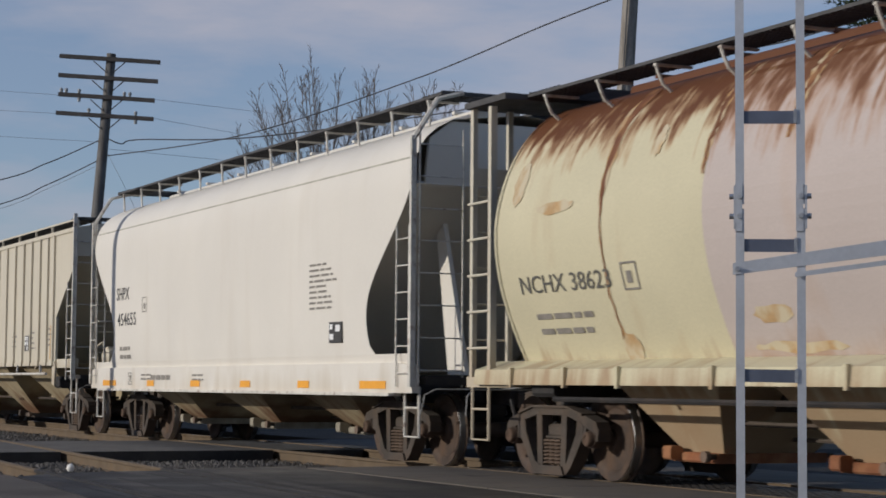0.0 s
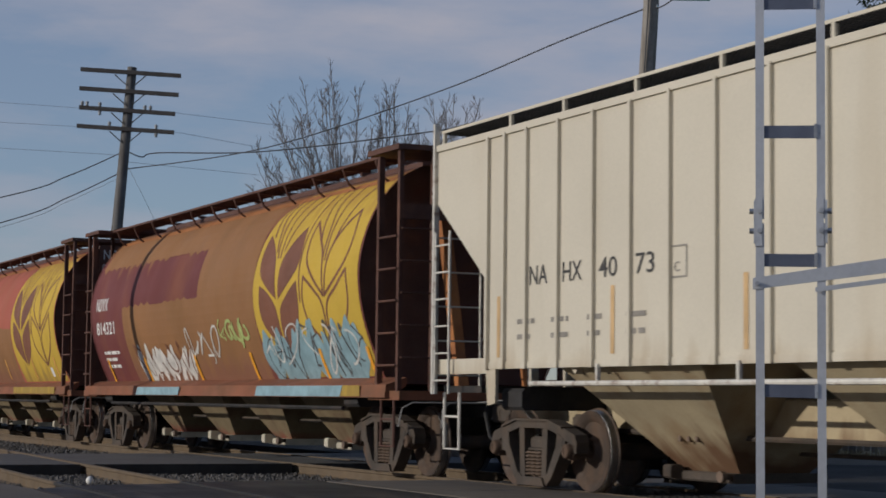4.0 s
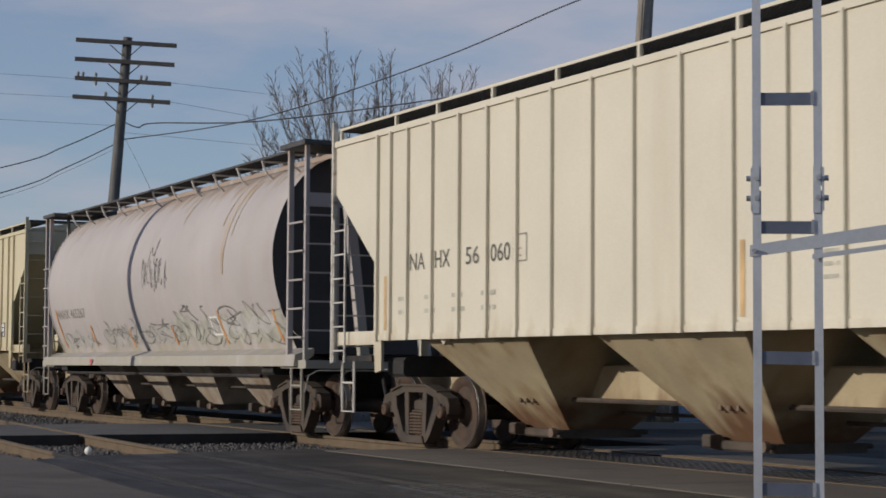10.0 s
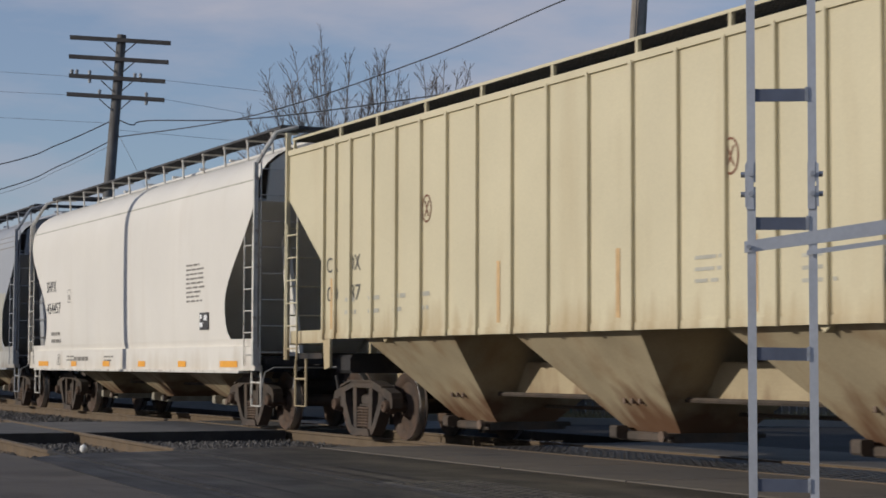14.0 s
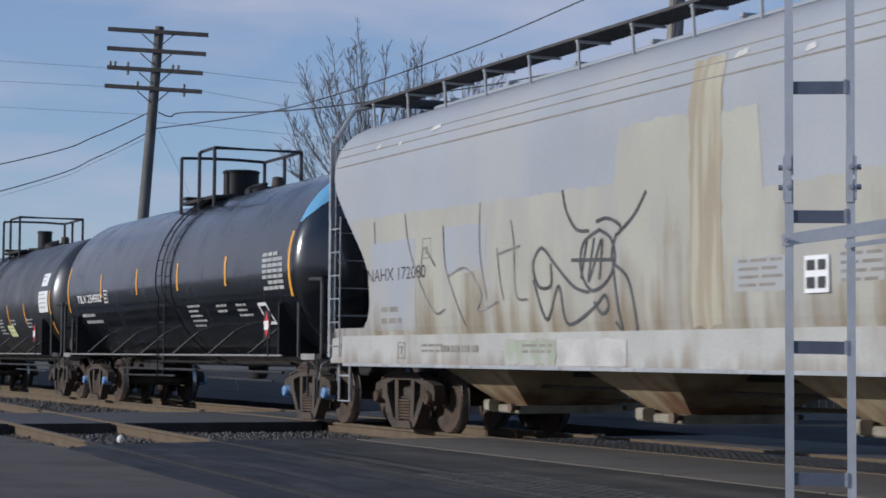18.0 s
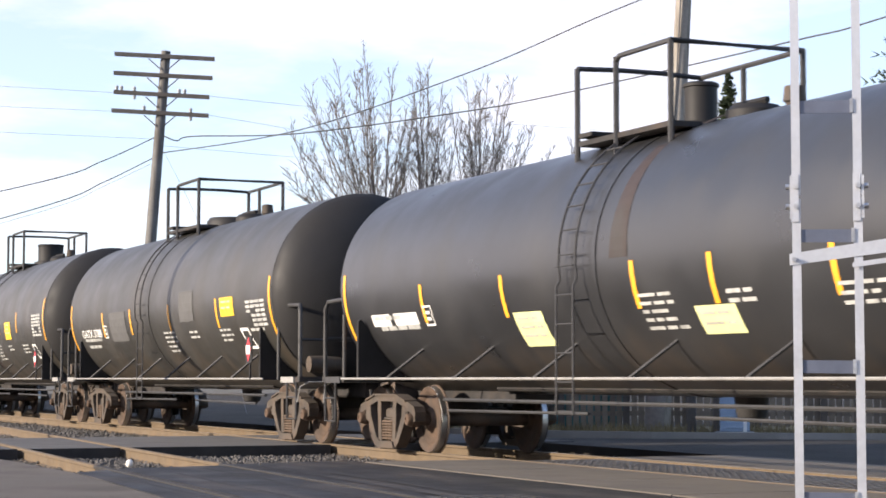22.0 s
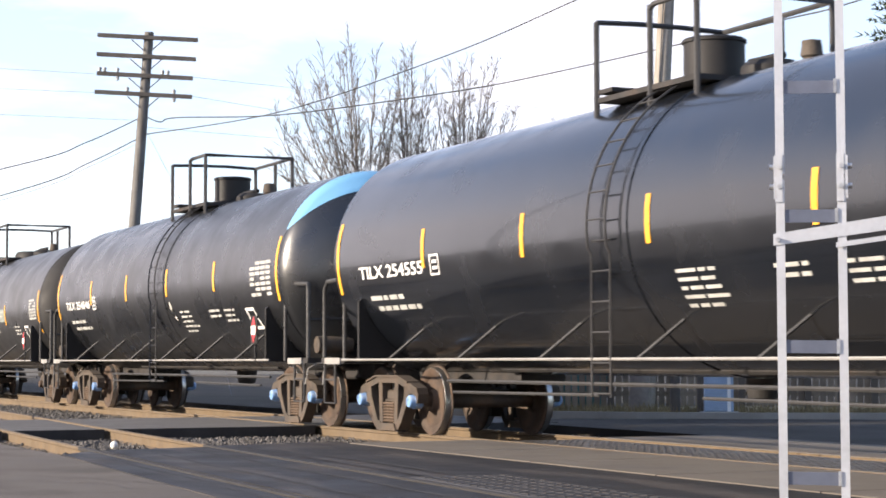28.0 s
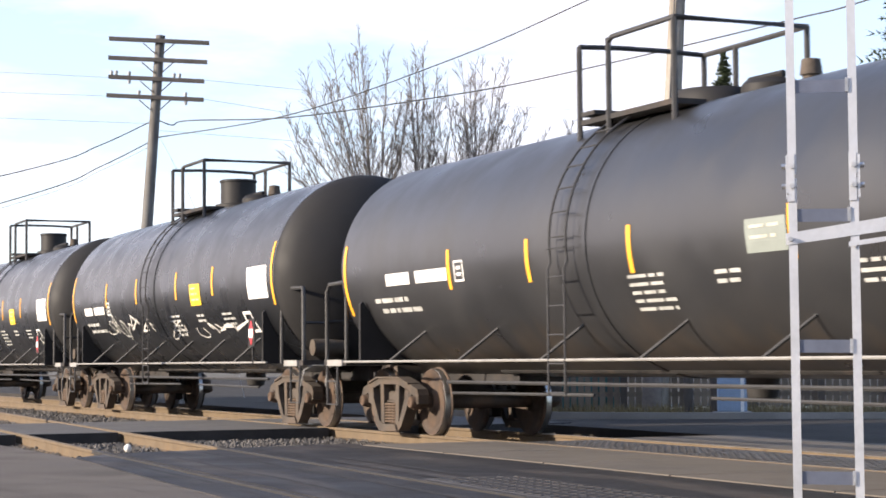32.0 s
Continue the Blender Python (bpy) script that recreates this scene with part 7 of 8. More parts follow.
# small bits of bark and rubber lying on the near asphalt
for x, y, w, a in ((-13.1, -7.3, 0.16, 0.4), (-12.2, -7.35, 0.09, 1.3), (-13.4, -8.2, 0.07, 2.2), (-14.0, -8.7, 0.1, 0.9), (-12.6, -6.5, 0.06, 2.8)):
    ob = part("debris", Shape().prism([(w * math.cos(q) * (0.8 + 0.3 * math.sin(3 * q)), w * 0.35 * math.sin(q), -0.012) for q in [k * math.tau / 9 for k in range(9)]], (0, 0, 0.018)), M["tie"], at=(x, y, 0), smooth=0)
    ob.rotation_euler = (0, 0, a)
    tagged(ob, "dark scrap of bark lying on the asphalt", "debris", "scraps on the asphalt")
# fine cracks sealed with tar in the near asphalt
cr = random.Random(17)
for i in range(7):
    x, y, a = cr.uniform(-20, -11), cr.uniform(-9.2, -7.0), cr.uniform(-0.5, 0.9)
    a0, row0, row1 = a, [], []
    for k in range(16):
        a += cr.uniform(-0.35, 0.35) + (a0 - a) * 0.3
        x, y = x + 0.16 * math.cos(a), y + 0.16 * math.sin(a)
        w = cr.uniform(0.004, 0.011)
        row0.append((x + w * math.sin(a), y - w * math.cos(a), -0.0095))
        row1.append((x - w * math.sin(a), y + w * math.cos(a), -0.0095))
    tagged(part("crack", Shape().sheet([row0, row1]), M["timber"], smooth=0), "thin dark crack in the asphalt", "crack", "cracks in the asphalt", "structure")

# ---- crossing ladder beside the camera: galvanised, with strap rungs and a stay bar ----
LA, LB = Vector((-5.237, -7.803, 0)), Vector((-5.124, -7.642, 0))
U = (LB - LA).normalized()
V = Vector((U.y, -U.x, 0))          # towards the camera


def bar(s, p, q, w, t, up=Vector((0, 0, 1))):
    """A flat bar from p to q, w high and t thick."""
    d = (q - p).normalized()
    n = d.cross(up).normalized()
    a, b = up * w / 2, n * t / 2
    ring = [p - a - b, p - a + b, p + a + b, p + a - b]
    return s.prism([tuple(v) for v in ring], tuple(q - p))


lad = thing("signal_ladder", "galvanised steel ladder of a crossing signal with strap rungs", "ladder")
for P, k in ((LA, -1), (LB, 1)):
    s = Shape()
    ring = [P - U * 0.014 - V * 0.006, P + U * 0.014 - V * 0.006, P + U * 0.014 + V * 0.006, P - U * 0.014 + V * 0.006]
    for z0, z1 in ((-0.02, 1.6), (1.615, 4.4)):
        s.prism([(v.x, v.y, z0) for v in ring], (0, 0, z1 - z0))
    stile = part("stile", s, M["galv"], lad, smooth=0)
    side = P + U * 0.016 * k
    ring = [side - U * 0.004 - V * 0.012, side + U * 0.004 - V * 0.012, side + U * 0.004 + V * 0.012, side - U * 0.004 + V * 0.012]
    part("splice_plate", Shape().prism([(v.x, v.y, 1.535) for v in ring], (0, 0, 0.14)), M["galv"], stile)
    fp = P + V * 0.009 - U * 0.004
    ring = [fp - U * 0.012 - V * 0.002, fp + U * 0.012 - V * 0.002, fp + U * 0.012 + V * 0.003, fp - U * 0.012 + V * 0.003]
    part("splice_plate", Shape().prism([(v.x, v.y, 1.525) for v in ring], (0, 0, 0.155)), M["galv"], stile)
    for z in (1.575, 1.64):
        b0 = P + U * k * 0.02
        part("bolt", Shape().tube([tuple(P + V * 0.008 + Vector((0, 0, z))), tuple(P + V * 0.026 + Vector((0, 0, z)))], 0.009, 8), M["bolt"], stile)
        part("bolt", Shape().tube([tuple(b0 + Vector((0, 0, z))), tuple(b0 + U * k * 0.014 + Vector((0, 0, z)))], 0.009, 8), M["bolt"], stile)
for z in (0.2, 0.63, 1.055, 1.48, 1.902, 2.33, 2.76, 3.19, 3.62, 4.05):
    s = Shape()
    bar(s, LA + U * 0.014 - V * 0.004 + Vector((0, 0, z)), LB - U * 0.014 - V * 0.004 + Vector((0, 0, z - 0.002)), 0.042, 0.005)
    r = part("rung", s, M["galv_dull"], lad, "flat strap rung", smooth=0)
    part("rung_tab", bar(Shape(), LB - U * 0.022 + V * 0.004 + Vector((0, 0, z)), LB - U * 0.012 + V * 0.004 + Vector((0, 0, z)), 0.046, 0.016), M["bolt"], r, smooth=0)
B0 = Vector((-5.245, -7.826, 1.402))
B1 = B0 + U * 0.716 + Vector((0, 0, 0.099))
s = Shape()
s.add([tuple(p + V * t + Vector((0, 0, h))) for p, hh in ((B0, 0.019), (B1, 0.027)) for t in (-0.004, 0.004) for h in (-hh, hh)], [(0, 1, 3, 2), (4, 6, 7, 5), (0, 4, 5, 1), (2, 3, 7, 6), (0, 2, 6, 4), (1, 5, 7, 3)])
stay = part("stay_bar", s, M["galv"], lad, "flat stay bar to the mast", smooth=0)
part("bolt", Shape().tube([tuple(B0 + V * 0.004 + U * 0.015), tuple(B0 + V * 0.024 + U * 0.015)], 0.008, 8), M["bolt"], stay)
s = Shape()
C0, C1 = B0 + U * 0.2 + V * 0.012 + Vector((0, 0, -0.02)), B1 + V * 0.012 + Vector((0, 0, -0.05))
bar(s, C0, C1, 0.016, 0.004)
part("stay_flange", s, M["galv"], lad, "lower flange of the stay bar", smooth=0)
# the mast that the stay bar holds on to
mast = thing("signal_mast", "galvanised steel mast of the crossing signal", "signal mast", at=pose(-4.79, -7.18, 0))
part("tube", Shape().lathe([(-0.02, 0.064), (4.6, 0.064)], "z", 20), M["galv"], mast, smooth=40)
part("foot_flange", Shape().lathe([(-0.02, 0.17), (0.03, 0.17), (0.05, 0.09), (0.09, 0.075)], "z", 20), M["galv"], mast, smooth=40)

# ---- line poles and wires ----
RT = Vector((0.41, 0.912, 0))       # across the view
pole1 = thing("telegraph_pole", "old leaning telegraph pole with four dark crossarms", "telegraph pole", "line poles", at=pose(-58.25, 4.0, 0))
top = Vector((0.3, 0.72, 11.25))
part("shaft", Shape().tube([(-0.02, -0.05, -0.35), tuple(top * 0.5), tuple(top)], 0.21, 12, 0.15), M["pole"], pole1, smooth=50)
for i, (z, half) in enumerate(((11.06, 1.56), (10.46, 1.54), (9.86, 1.49), (9.28, 1.51))):
    c = top * (z / 11.25)
    c = Vector((c.x, c.y, z)) + Vector((0.15, -0.07, 0))
    s = Shape()
    bar(s, c - RT * half + Vector((0, 0, 0.085)), c + RT * half - Vector((0, 0, 0.085)), 0.125, 0.1)
    arm = part("crossarm", s, M["arm"], pole1, "dark weathered crossarm", smooth=0)
    for k in (-1, 1):
        part("arm_brace", Shape().tube([tuple(c + RT * k * 0.5 - Vector((0, 0, 0.07))), tuple(c + RT * k * 0.1 - Vector((0, 0, 0.42)))], 0.018, 5), M["arm"], arm)
    spots = {2: (-1.4, -1.25, -0.85, 0.55, 0.72), 3: (-0.5, 0.95)}.get(i, ())
    for q in spots:
        p = c + RT * q + Vector((0, 0, 0.06 - 0.055 * q))
        part("insulator", Shape().lathe([(0.0, 0.02), (0.03, 0.05), (0.07, 0.045), (0.09, 0.06), (0.13, 0.05), (0.16, 0.0)], "z", 10, tuple(p)), M["glass_ins"], arm, smooth=50)
        if q in (-0.85, 0.95):
            part("insulator", Shape().lathe([(-0.26, 0.0), (-0.24, 0.05), (-0.18, 0.045), (-0.15, 0.06), (-0.1, 0.02)], "z", 10, tuple(p)), M["glass_ins"], arm, smooth=50)
pole2 = thing("utility_pole", "weathered wooden utility pole behind the tracks", "utility pole", "line poles", at=pose(-32.48, 7.56, 0))
part("shaft", Shape().tube([(0, 0, -0.35), (0.28, 0.26, 5.8), (0.42, 0.36, 8.5), (0.56, 0.46, 12.0)], 0.185, 14, 0.14), M["pole_grey"], pole2, smooth=50)
part("ground_wire", Shape().tube([(0.14, -0.1, 0), (0.4, 0.12, 5.8), (0.55, 0.22, 8.5), (0.68, 0.33, 12.0)], 0.014, 5), M["wire"], pole2)
part("hook_band", Shape().tube([(0.25, 0.3, 8.72), (0.6, 0.42, 8.72)], 0.04, 8), M["bolt"], pole2)

# a third pole stands on the near side beyond the view; its shadow falls across the passing cars
pole3 = thing("utility_pole", "tall wooden utility pole on the near side of the tracks", "utility pole", "line poles", at=pose(-35.9, -9.2, 0))
part("shaft", Shape().tube([(0, 0, -0.25), (0, 0, 5.0), (0.03, 0, 11.0)], 0.135, 14, 0.11), M["pole"], pole3, smooth=50)


def wire(pts, r, material, label, sag=0.0, n=14):
    """A hanging wire through points, rounded."""
    P = [Vector(p) for p in pts]
    out = []
    if sag:
        P = [P[0] + (P[-1] - P[0]) * k / 20 - Vector((0, 0, sag * 4 * (k / 20) * (1 - k / 20))) for k in range(21)]
    for i in range(len(P) - 1):
        a, b, c, d = P[max(i - 1, 0)], P[i], P[i + 1], P[min(i + 2, len(P) - 1)]
        for k in range(n):
            u = k / n
            out.append(0.5 * ((2 * b) + (c - a) * u + (2 * a - 5 * b + 4 * c - d) * u * u + (3 * b - a - 3 * c + d) * u ** 3))
    out.append(P[-1])
    return tagged(part("wire", Shape().tube([tuple(p) for p in out], r, 5), material, smooth=60), label, "wire", "overhead wires")


wire([(-58.32, 4.81, 8.62), (-57.9, 5.1, 8.45), (-57.4, 5.5, 8.55), (-54.234, 7.82, 8.387), (-48.634, 10.861, 8.523), (-44.539, 12.271, 8.648), (-37.494, 14.079, 8.915), (-33.566, 14.305, 8.949), (-20, 15, 9.6)], 0.02, M["wire"], "thick black cable hung from the telegraph pole")
wire([(-58.415, 4.708, 8.093), (-52.341, 7.18, 8.236), (-44.893, 9.162, 8.947), (-37.997, 9.243, 9.213), (-32.08, 7.92, 8.75)], 0.018, M["wire"], "black cable between the two poles")
wire([(-32.02, 7.98, 8.7), (-31.224, 7.908, 8.733), (-28.387, 7.447, 9.077), (-20, 6, 10.4)], 0.014, M["wire"], "black cable leading on from the utility pole")
wire([(-64.0, -7.0, 5.2), (-60.389, 1.236, 7.192), (-59.371, 3.124, 7.881), (-58.35, 4.55, 8.6)], 0.019, M["wire"], "black cable hung from the telegraph pole")
wire([(-64.0, -7.0, 3.9), (-60.457, 1.274, 6.396), (-59.437, 3.158, 7.211), (-58.42, 4.5, 7.95)], 0.018, M["wire"], "black cable hung from the telegraph pole")
wire([(-64.0, -7.0, 3.7), (-60.469, 1.28, 6.254), (-59.448, 3.164, 7.087), (-58.44, 4.5, 7.8)], 0.008, M["wire_far"], "thin wire hung from the telegraph pole")
for a, b, z0, z1 in (((-66, -24), (-58.5, 3.35), 11.6, 9.93), ((-66, -24), (-58.6, 3.3), 10.6, 9.36), ((-66, -24), (-58.2, 4.6), 9.9, 8.5)):
    wire([(a[0], a[1], z0), ((a[0] + b[0]) / 2 - 1, (a[1] + b[1]) / 2, (z0 + z1) / 2 - 0.1), (b[0], b[1], z1)], 0.006, M["wire_far"], "thin line wire from the crossarms")
for a, b, z0, z1 in (((-57.75, 5.9), (-54, 18), 9.9, 9.0), ((-57.9, 5.75), (-54, 18), 9.35, 7.6), ((-58.2, 4.7), (-54.5, 18), 8.3, 7.6)):
    wire([(a[0], a[1], z0), ((a[0] + b[0]) / 2, (a[1] + b[1]) / 2, (z0 + z1) / 2 - 0.1), (b[0], b[1], z1)], 0.006, M["wire_far"], "thin line wire from the crossarms")
wire([(-58.33, 4.7, 8.3), (-57.7, 6.0, 5.2), (-57.0, 7.2, -0.3)], 0.006, M["wire_far"], "thin guy wire of the telegraph pole")
sign = thing("street_sign", "green street-name sign on a bracket of the utility pole", "street sign", at=pose(-31.6, 8.2, 8.98, 0, 0, 65.7))
part("blade", Shape().box(-0.1, 0.68, -0.012, 0.012, -0.16, 0.24), M["green_sign"], sign)
part("bracket", Shape().tube([(-0.75, 0.1, 0.3), (0.75, 0, 0.3)], 0.03, 8), M["galv"], sign)
part("writing", Shape().box(0.0, 0.58, -0.017, -0.0125, -0.02, 0.1), M["letter_white"], sign)


# ---- bare trees and conifers beyond the tracks ----
def bare_tree(name, label, at, height, fork, tips, depth, seed, limbs, low=()):
    """Limbs rise from a low fork in a vase; tips: how far they end to either side; low: long limbs that reach out low down."""
    r = random.Random(seed)
    tree = thing(name, label, "tree", "bare trees", at=pose(*at))
    trunk, crown, twigs = Shape(), Shape(), Shape()
    trunk.tube([(0, 0, -0.35), (0.05, 0.02, fork * 0.5), (0.0, 0.05, fork)], 0.22, 9, 0.16)

    def twig(p, d, length, rad, depth_):
        side = Vector((r.gauss(0, 1), r.gauss(0, 1), 0)).normalized()
        d = (d + side * r.uniform(0.4, 0.85) + Vector((0, 0, 0.06))).normalized()
        q = p + d * length * 0.5
        e = q + (d + Vector((r.gauss(0, 0.15), r.gauss(0, 0.15), 0.2))).normalized() * length * 0.5
        twigs.tube([tuple(p), tuple(q), tuple(e)], rad, 3, rad * 0.55)
        if depth_:
            for k in range(r.choice((2, 3, 3, 4))):
                u = r.uniform(0.2, 0.95)
                twig(p + (q - p) * min(1, u * 2) + (e - q) * max(0, u * 2 - 1), (e - p).normalized(), length * r.uniform(0.3, 0.55), rad * 0.75, depth_ - 1)

    def limb(p, tip, rad, out, n):
        c = Vector((p.x + (tip.x - p.x) * out, p.y + (tip.y - p.y) * out, p.z + (tip.z - p.z) * 0.44))
        pts = []
        for k in range(11):
            u = k / 10
            w = Vector((r.gauss(0, 0.035), r.gauss(0, 0.035), 0)) * (1 if 0 < k < 10 else 0)
            pts.append((1 - u) ** 2 * p + 2 * u * (1 - u) * c + u * u * tip + w)
        crown.tube([tuple(v) for v in pts], rad, 6, 0.011)
        for k in range(n):
            u = (0.25 + 0.74 * (k + r.uniform(0, 1)) / n) * 10
            i = min(int(u), 9)
            q = pts[i] + (pts[i + 1] - pts[i]) * (u - i)
            twig(q, (pts[i + 1] - pts[i]).normalized(), r.uniform(0.5, 1.3) * (1.2 - 0.07 * u), 0.0105, 1 if k % 2 else 2)

    for i in range(limbs):
        u = (i + r.uniform(0.2, 0.8)) / limbs
        y = tips[0] + (tips[1] - tips[0]) * u
        top = height * (1 - 0.2 * (2 * u - 1) ** 2) * r.uniform(0.9, 1.0)
        p = Vector((0, 0.03, fork * r.uniform(0.86, 1.0)))
        limb(p, Vector((r.uniform(-depth, depth), y, top)), r.uniform(0.022, 0.036), r.uniform(0.42, 0.6), 26)
    for y, z in low:
        limb(Vector((0, 0, fork * r.uniform(0.8, 0.95))), Vector((r.uniform(-depth, depth), y, z)), 0.03, r.uniform(0.55, 0.75), 24)
    part("trunk", trunk, M["bark"], tree, smooth=60)
    part("branchwork", crown, M["bark"], tree, smooth=60)
    tagged(part("twig_mass", twigs, M["bark"], tree, smooth=0), kind="stuff")
    return tree


bare_tree("tree", "tall bare deciduous tree with limbs spread like a fan", (-67.0, 15.6, 0), 13.6, 6.2, (-2.6, 1.3), 1.5, 11, 17, ((-3.1, 11.2), (-3.4, 10.5), (-3.7, 9.6), (-3.7, 8.7), (-3.3, 8.1), (-2.9, 11.8), (-2.5, 9.9), (1.6, 11.2), (1.7, 10.2), (1.5, 9.2), (-3.2, 9.2)))
bare_tree("tree", "slender bare deciduous tree", (-67.0, 17.4, 0), 13.55, 6.6, (-0.75, 1.0), 0.9, 5, 10, ((-1.0, 10.6), (1.2, 10.8)))
bare_tree("tree", "bare deciduous tree with upright limbs", (-66.8, 19.6, 0), 13.0, 6.4, (-1.2, 2.0), 1.3, 8, 16, ((2.3, 10.8), (-1.7, 10.4), (2.5, 9.8), (-1.9, 9.4), (-1.6, 11.4)))
bare_tree("tree", "low bare deciduous tree", (-66.0, 23.4, 0), 10.6, 6.0, (-1.0, 1.4), 0.8, 9, 7)


def spruce(at, height, width, seed):
    """A conifer: tiers of drooping boughs, each with many short sprays."""
    r = random.Random(seed)
    tree = thing("spruce", "dark green spruce tree", "tree", "conifers", at=pose(*at))
    part("trunk", Shape().tube([(0, 0, -0.35), (0, 0, height * 0.97)], 0.16, 8, 0.02), M["bark"], tree, smooth=60)
    vs, fs = [], []
    z = height * 0.3
    while z < height:
        w = width * (1 - z / height) + 0.03
        for i in range(13):
            a, l, zz = r.uniform(0, math.tau), w * r.uniform(0.55, 1.15), z + r.uniform(-0.15, 0.15)
            for j in range(10):
                u = (j + 0.4) / 10
                p = Vector((math.cos(a) * l * u, math.sin(a) * l * u, zz - 0.28 * l * u + 0.16 * l * u * u))
                for k in range(6):
                    b = a + r.uniform(-1.3, 1.3)
                    t = p + Vector((math.cos(b), math.sin(b), r.uniform(-0.5, 0.9))) * r.uniform(0.1, 0.26) * min(1, 0.35 + w)
                    n = Vector((-math.sin(b), math.cos(b), r.uniform(-0.5, 0.5))) * 0.035
                    c = len(vs)
                    vs += [tuple(p - n), tuple(p + n), tuple(t)]
                    fs.append((c, c + 1, c + 2))
        z += height * 0.018
    me = bpy.data.meshes.new("needles")
    me.from_pydata(vs, [], fs)
    tagged(part("needles", me, M["needles"], tree), kind="stuff")
    return tree


spruce((-58.4, 25.6, 0), 12.1, 3.3, 2)
spruce((-39.6, 20.0, 0), 15.5, 4.2, 3)

# ---- verge, kerb, fence and things at the roadside beyond the tracks ----
KERB = [(-33.2, 3.4), (-31.2, 4.2), (-29.4, 5.6), (-28.0, 7.3), (-26.6, 9.6), (-25.4, 12.5), (-24.6, 20), (-24.4, 40)]
s = Shape()
for (x0, y0), (x1, y1) in zip(KERB, KERB[1:]):
    n = Vector((-(y1 - y0), x1 - x0)).normalized() * 0.15
    s.prism([(x0, y0, -0.25), (x1, y1, -0.25), (x1 + n.x, y1 + n.y, -0.25), (x0 + n.x, y0 + n.y, -0.25)], (0, 0, 0.34))
tagged(part("kerb", s, M["kerb"], smooth=0), "pale concrete kerb along the road", "kerb", kind="structure")
verge = [(x - 0.12, y + 0.1) for x, y in KERB] + [(-30, 40), (-34.2, 20), (-34.2, 4.4)]
tagged(part("verge", Shape().prism([(x, y, -0.28) for x, y in verge], (0, 0, 0.32)), M["hedge"], smooth=0), "verge of dry grass behind the kerb", "verge", kind="structure")
r = random.Random(21)
vs, fs = [], []
for i in range(5000):
    u = r.uniform(0, 6)
    j = int(u)
    x = KERB[j][0] + (KERB[j + 1][0] - KERB[j][0]) * (u - j) - r.uniform(0.25, 3.0)
    y = KERB[j][1] + (KERB[j + 1][1] - KERB[j][1]) * (u - j) + r.uniform(0.1, 1.5)
    a, h = r.uniform(0, 6.28), r.uniform(0.05, 0.22)
    c = len(vs)
    vs += [(x - 0.012 * math.cos(a), y - 0.012 * math.sin(a), 0.03), (x + 0.012 * math.cos(a), y + 0.012 * math.sin(a), 0.03), (x + r.uniform(-0.08, 0.08), y + r.uniform(-0.08, 0.08), 0.03 + h)]
    fs.append((c, c + 1, c + 2))
me = bpy.data.meshes.new("dry_grass")
me.from_pydata(vs, [], fs)
tagged(part("dry_grass", me, M["hedge"]), "tufts of dry yellow grass on the verge", "grass", kind="stuff")

fence = thing("fence", "weathered board fence on dark posts behind the verge", "fence")
F0, F1 = Vector((-33.4, 5.9, 0)), Vector((-28.6, 14.2, 0))
FD = (F1 - F0).normalized()
BOARD = Shape().box(-0.055, 0.055, -0.012, 0.012, 0.1, 1.28, 0.004).mesh("board")
POST = Shape().box(-0.06, 0.06, -0.06, 0.06, -0.3, 1.4, 0.01).mesh("post")
turn = math.atan2(FD.y, FD.x)
n = int((F1 - F0).length / 0.14)
for i in range(n):
    p = F0 + FD * i * 0.14
    ob = part("board", BOARD, M["fence"], fence, at=(p.x, p.y, r.uniform(-0.02, 0.02)))
    ob.rotation_euler = (0, r.uniform(-0.02, 0.02), turn)
    if i % 9 == 0:
        ob = part("post", POST, M["fence_dark"], fence, at=(p.x + 0.06, p.y - 0.05, 0))
        ob.rotation_euler = (0, 0, turn)
for z in (0.35, 1.0):
    part("rail", bar(Shape(), F0 + Vector((-0.04, 0.03, z)), F1 + Vector((-0.04, 0.03, z)), 0.09, 0.04), M["fence"], fence, smooth=0)

trunk = thing("tree", "thick dark tree trunk at the fence with bare limbs", "tree", "bare trees", at=pose(-31.9, 7.1, 0))
part("trunk", Shape().tube([(0, 0, -0.3), (0.02, 0, 0.3), (0.0, 0.03, 1.2), (0.06, 0.0, 2.4), (0.05, 0.05, 3.4)], 0.2, 12, 0.15), M["bark"], trunk, smooth=60)
for a in (0.4, 2.2, 3.9, 5.2):
    part("limb", Shape().tube([(0.05, 0.05, 3.3), (0.05 + 0.25 * math.cos(a), 0.05 + 0.25 * math.sin(a), 3.6), (0.05 + 0.35 * math.cos(a), 0.05 + 0.35 * math.sin(a), 3.85)], 0.07, 7, 0.04), M["bark"], trunk, smooth=60)
post = thing("bollard", "dark steel bollard beside the kerb", "bollard", "bollards", at=pose(-29.9, 6.7, 0.03))
part("tube", Shape().lathe([(-0.1, 0.09), (0.85, 0.09), (0.9, 0.06), (0.91, 0.0)], "z", 14), M["fence_dark"], post, smooth=40)
copy_thing(post, pose(-29.55, 7.05, 0.03))
copy_thing(post, pose(-28.3, 9.2, 0.03))

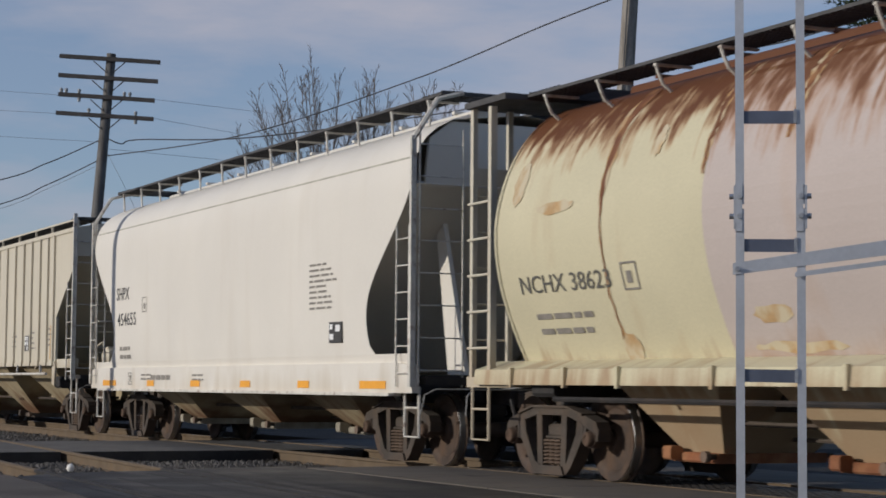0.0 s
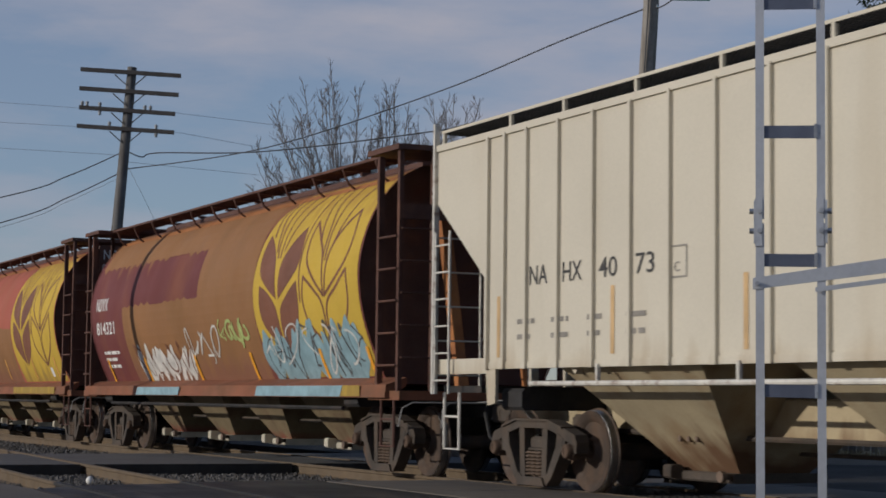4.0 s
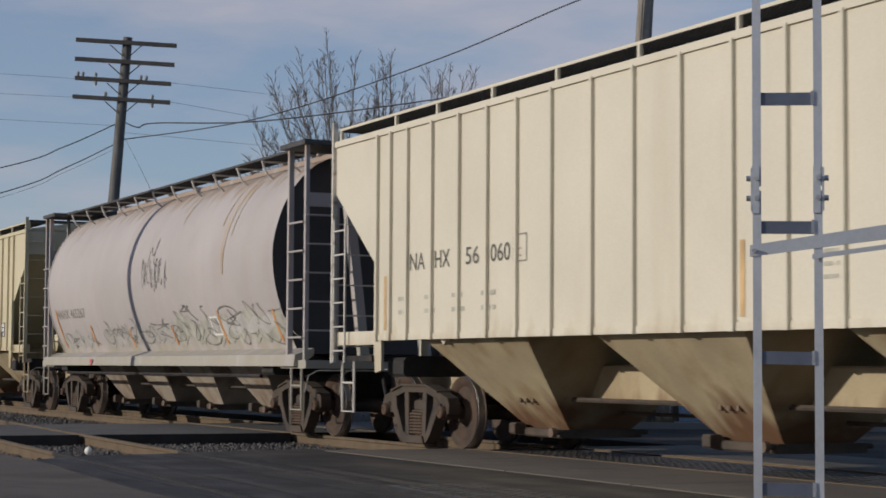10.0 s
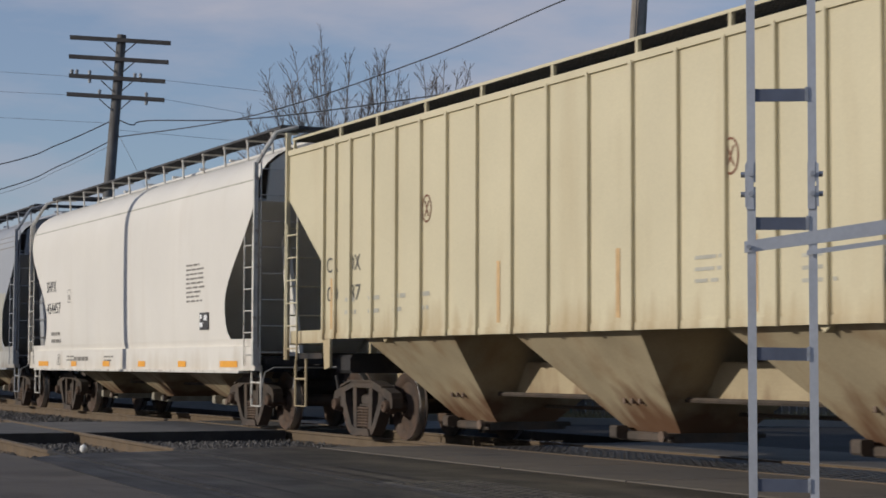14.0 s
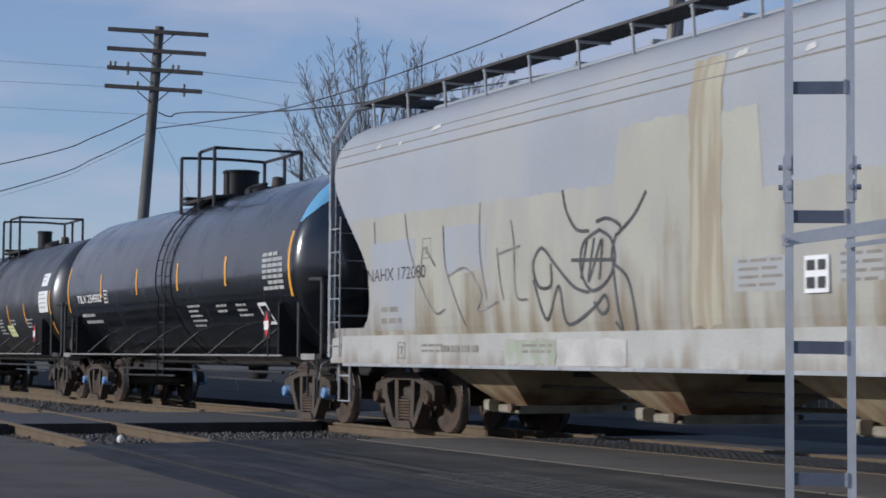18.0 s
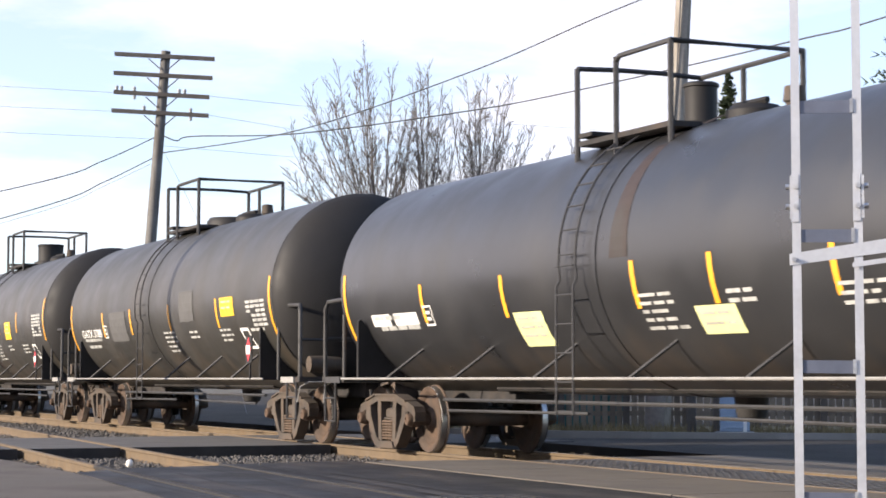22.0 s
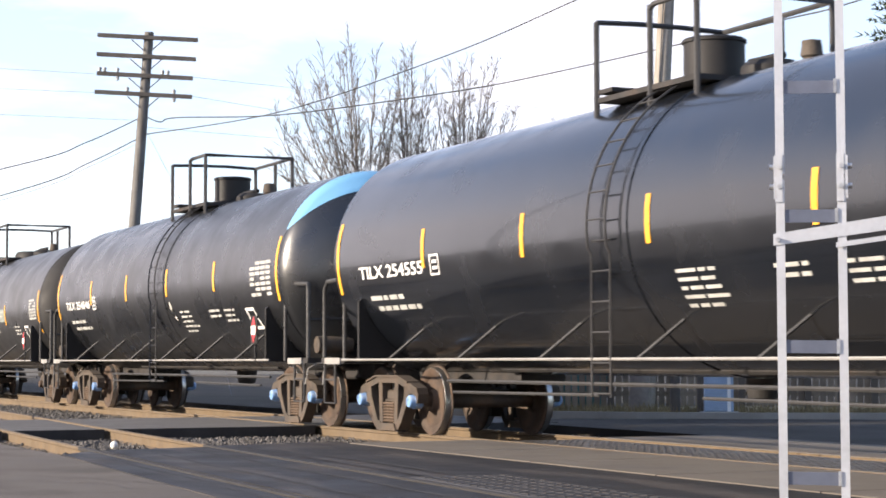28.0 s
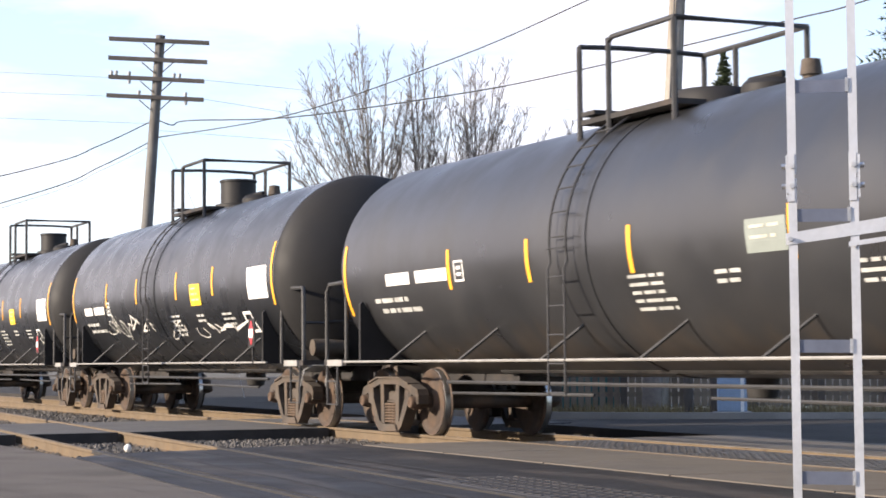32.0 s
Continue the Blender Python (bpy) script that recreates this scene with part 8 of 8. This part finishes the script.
box = thing("utility_box", "pale blue utility box on a concrete foot by the kerb", "utility box", at=pose(-28.85, 6.95, 0.0, 0, 0, 62))
part("foot", Shape().box(-0.33, 0.33, -0.2, 0.2, 0.0, 0.1, 0.02), M["kerb"], box)
part("cabinet", Shape().box(-0.25, 0.25, -0.15, 0.15, 0.1, 0.72, 0.02), M["blue_box"], box)
part("door", Shape().box(-0.2, 0.08, -0.165, -0.152, 0.16, 0.64, 0.004), M["blue_box"], box)
part("side_post", Shape().box(0.14, 0.2, -0.17, -0.152, 0.1, 0.8), M["panel_white"], box)
part("lid", Shape().box(-0.28, 0.28, -0.18, 0.18, 0.72, 0.76, 0.01), M["blue_box"], box)

bin_ = thing("waste_container", "dark teal steel waste container behind the fence line", "container", at=pose(-34.6, 7.0, -0.05, 0, 0, 64))
part("body", Shape().prism([(-0.75, -0.55, 0.12), (0.75, -0.55, 0.12), (0.85, -0.65, 1.05), (-0.85, -0.65, 1.05)], (0, 1.2, 0)), M["teal"], bin_, smooth=0)
part("lid", Shape().box(-0.9, 0.9, -0.7, 0.6, 1.05, 1.12, 0.02), M["black"], bin_)
for k in (-1, 1):
    part("rib", Shape().box(k * 0.4 - 0.04, k * 0.4 + 0.04, -0.68, -0.6, 0.15, 1.05), M["teal"], bin_)
    for q in (-0.4, 0.45):
        part("caster", Shape().lathe([(-0.03, 0.09), (0.03, 0.09)], "x", 12, (k * 0.6, q, 0.09)), M["black"], bin_, smooth=40)


# ---- what moves: the whole train rolls by, its wheels turn ----
def rolled(t):
    """Metres rolled at t seconds."""
    for (a, sa), (b, sb) in zip(ROLL, ROLL[1:]):
        if t <= b + 1e-6:
            return sa + (sb - sa) * (t - a) / (b - a)
    return ROLL[-1][1]


def motions():
    for car, x in CARS:
        walk(car, [(t, pose(x + s, 0, 0)) for t, s in ROLL])
    turns = [(k / 15, math.degrees(rolled(k / 15) / WHEEL_R)) for k in range(481)]
    for axle in WHEELSETS:
        p = axle.location.copy()
        walk(axle, [(t, pose(p.x, p.y, p.z, 0, a, 0)) for t, a in turns])


motions()
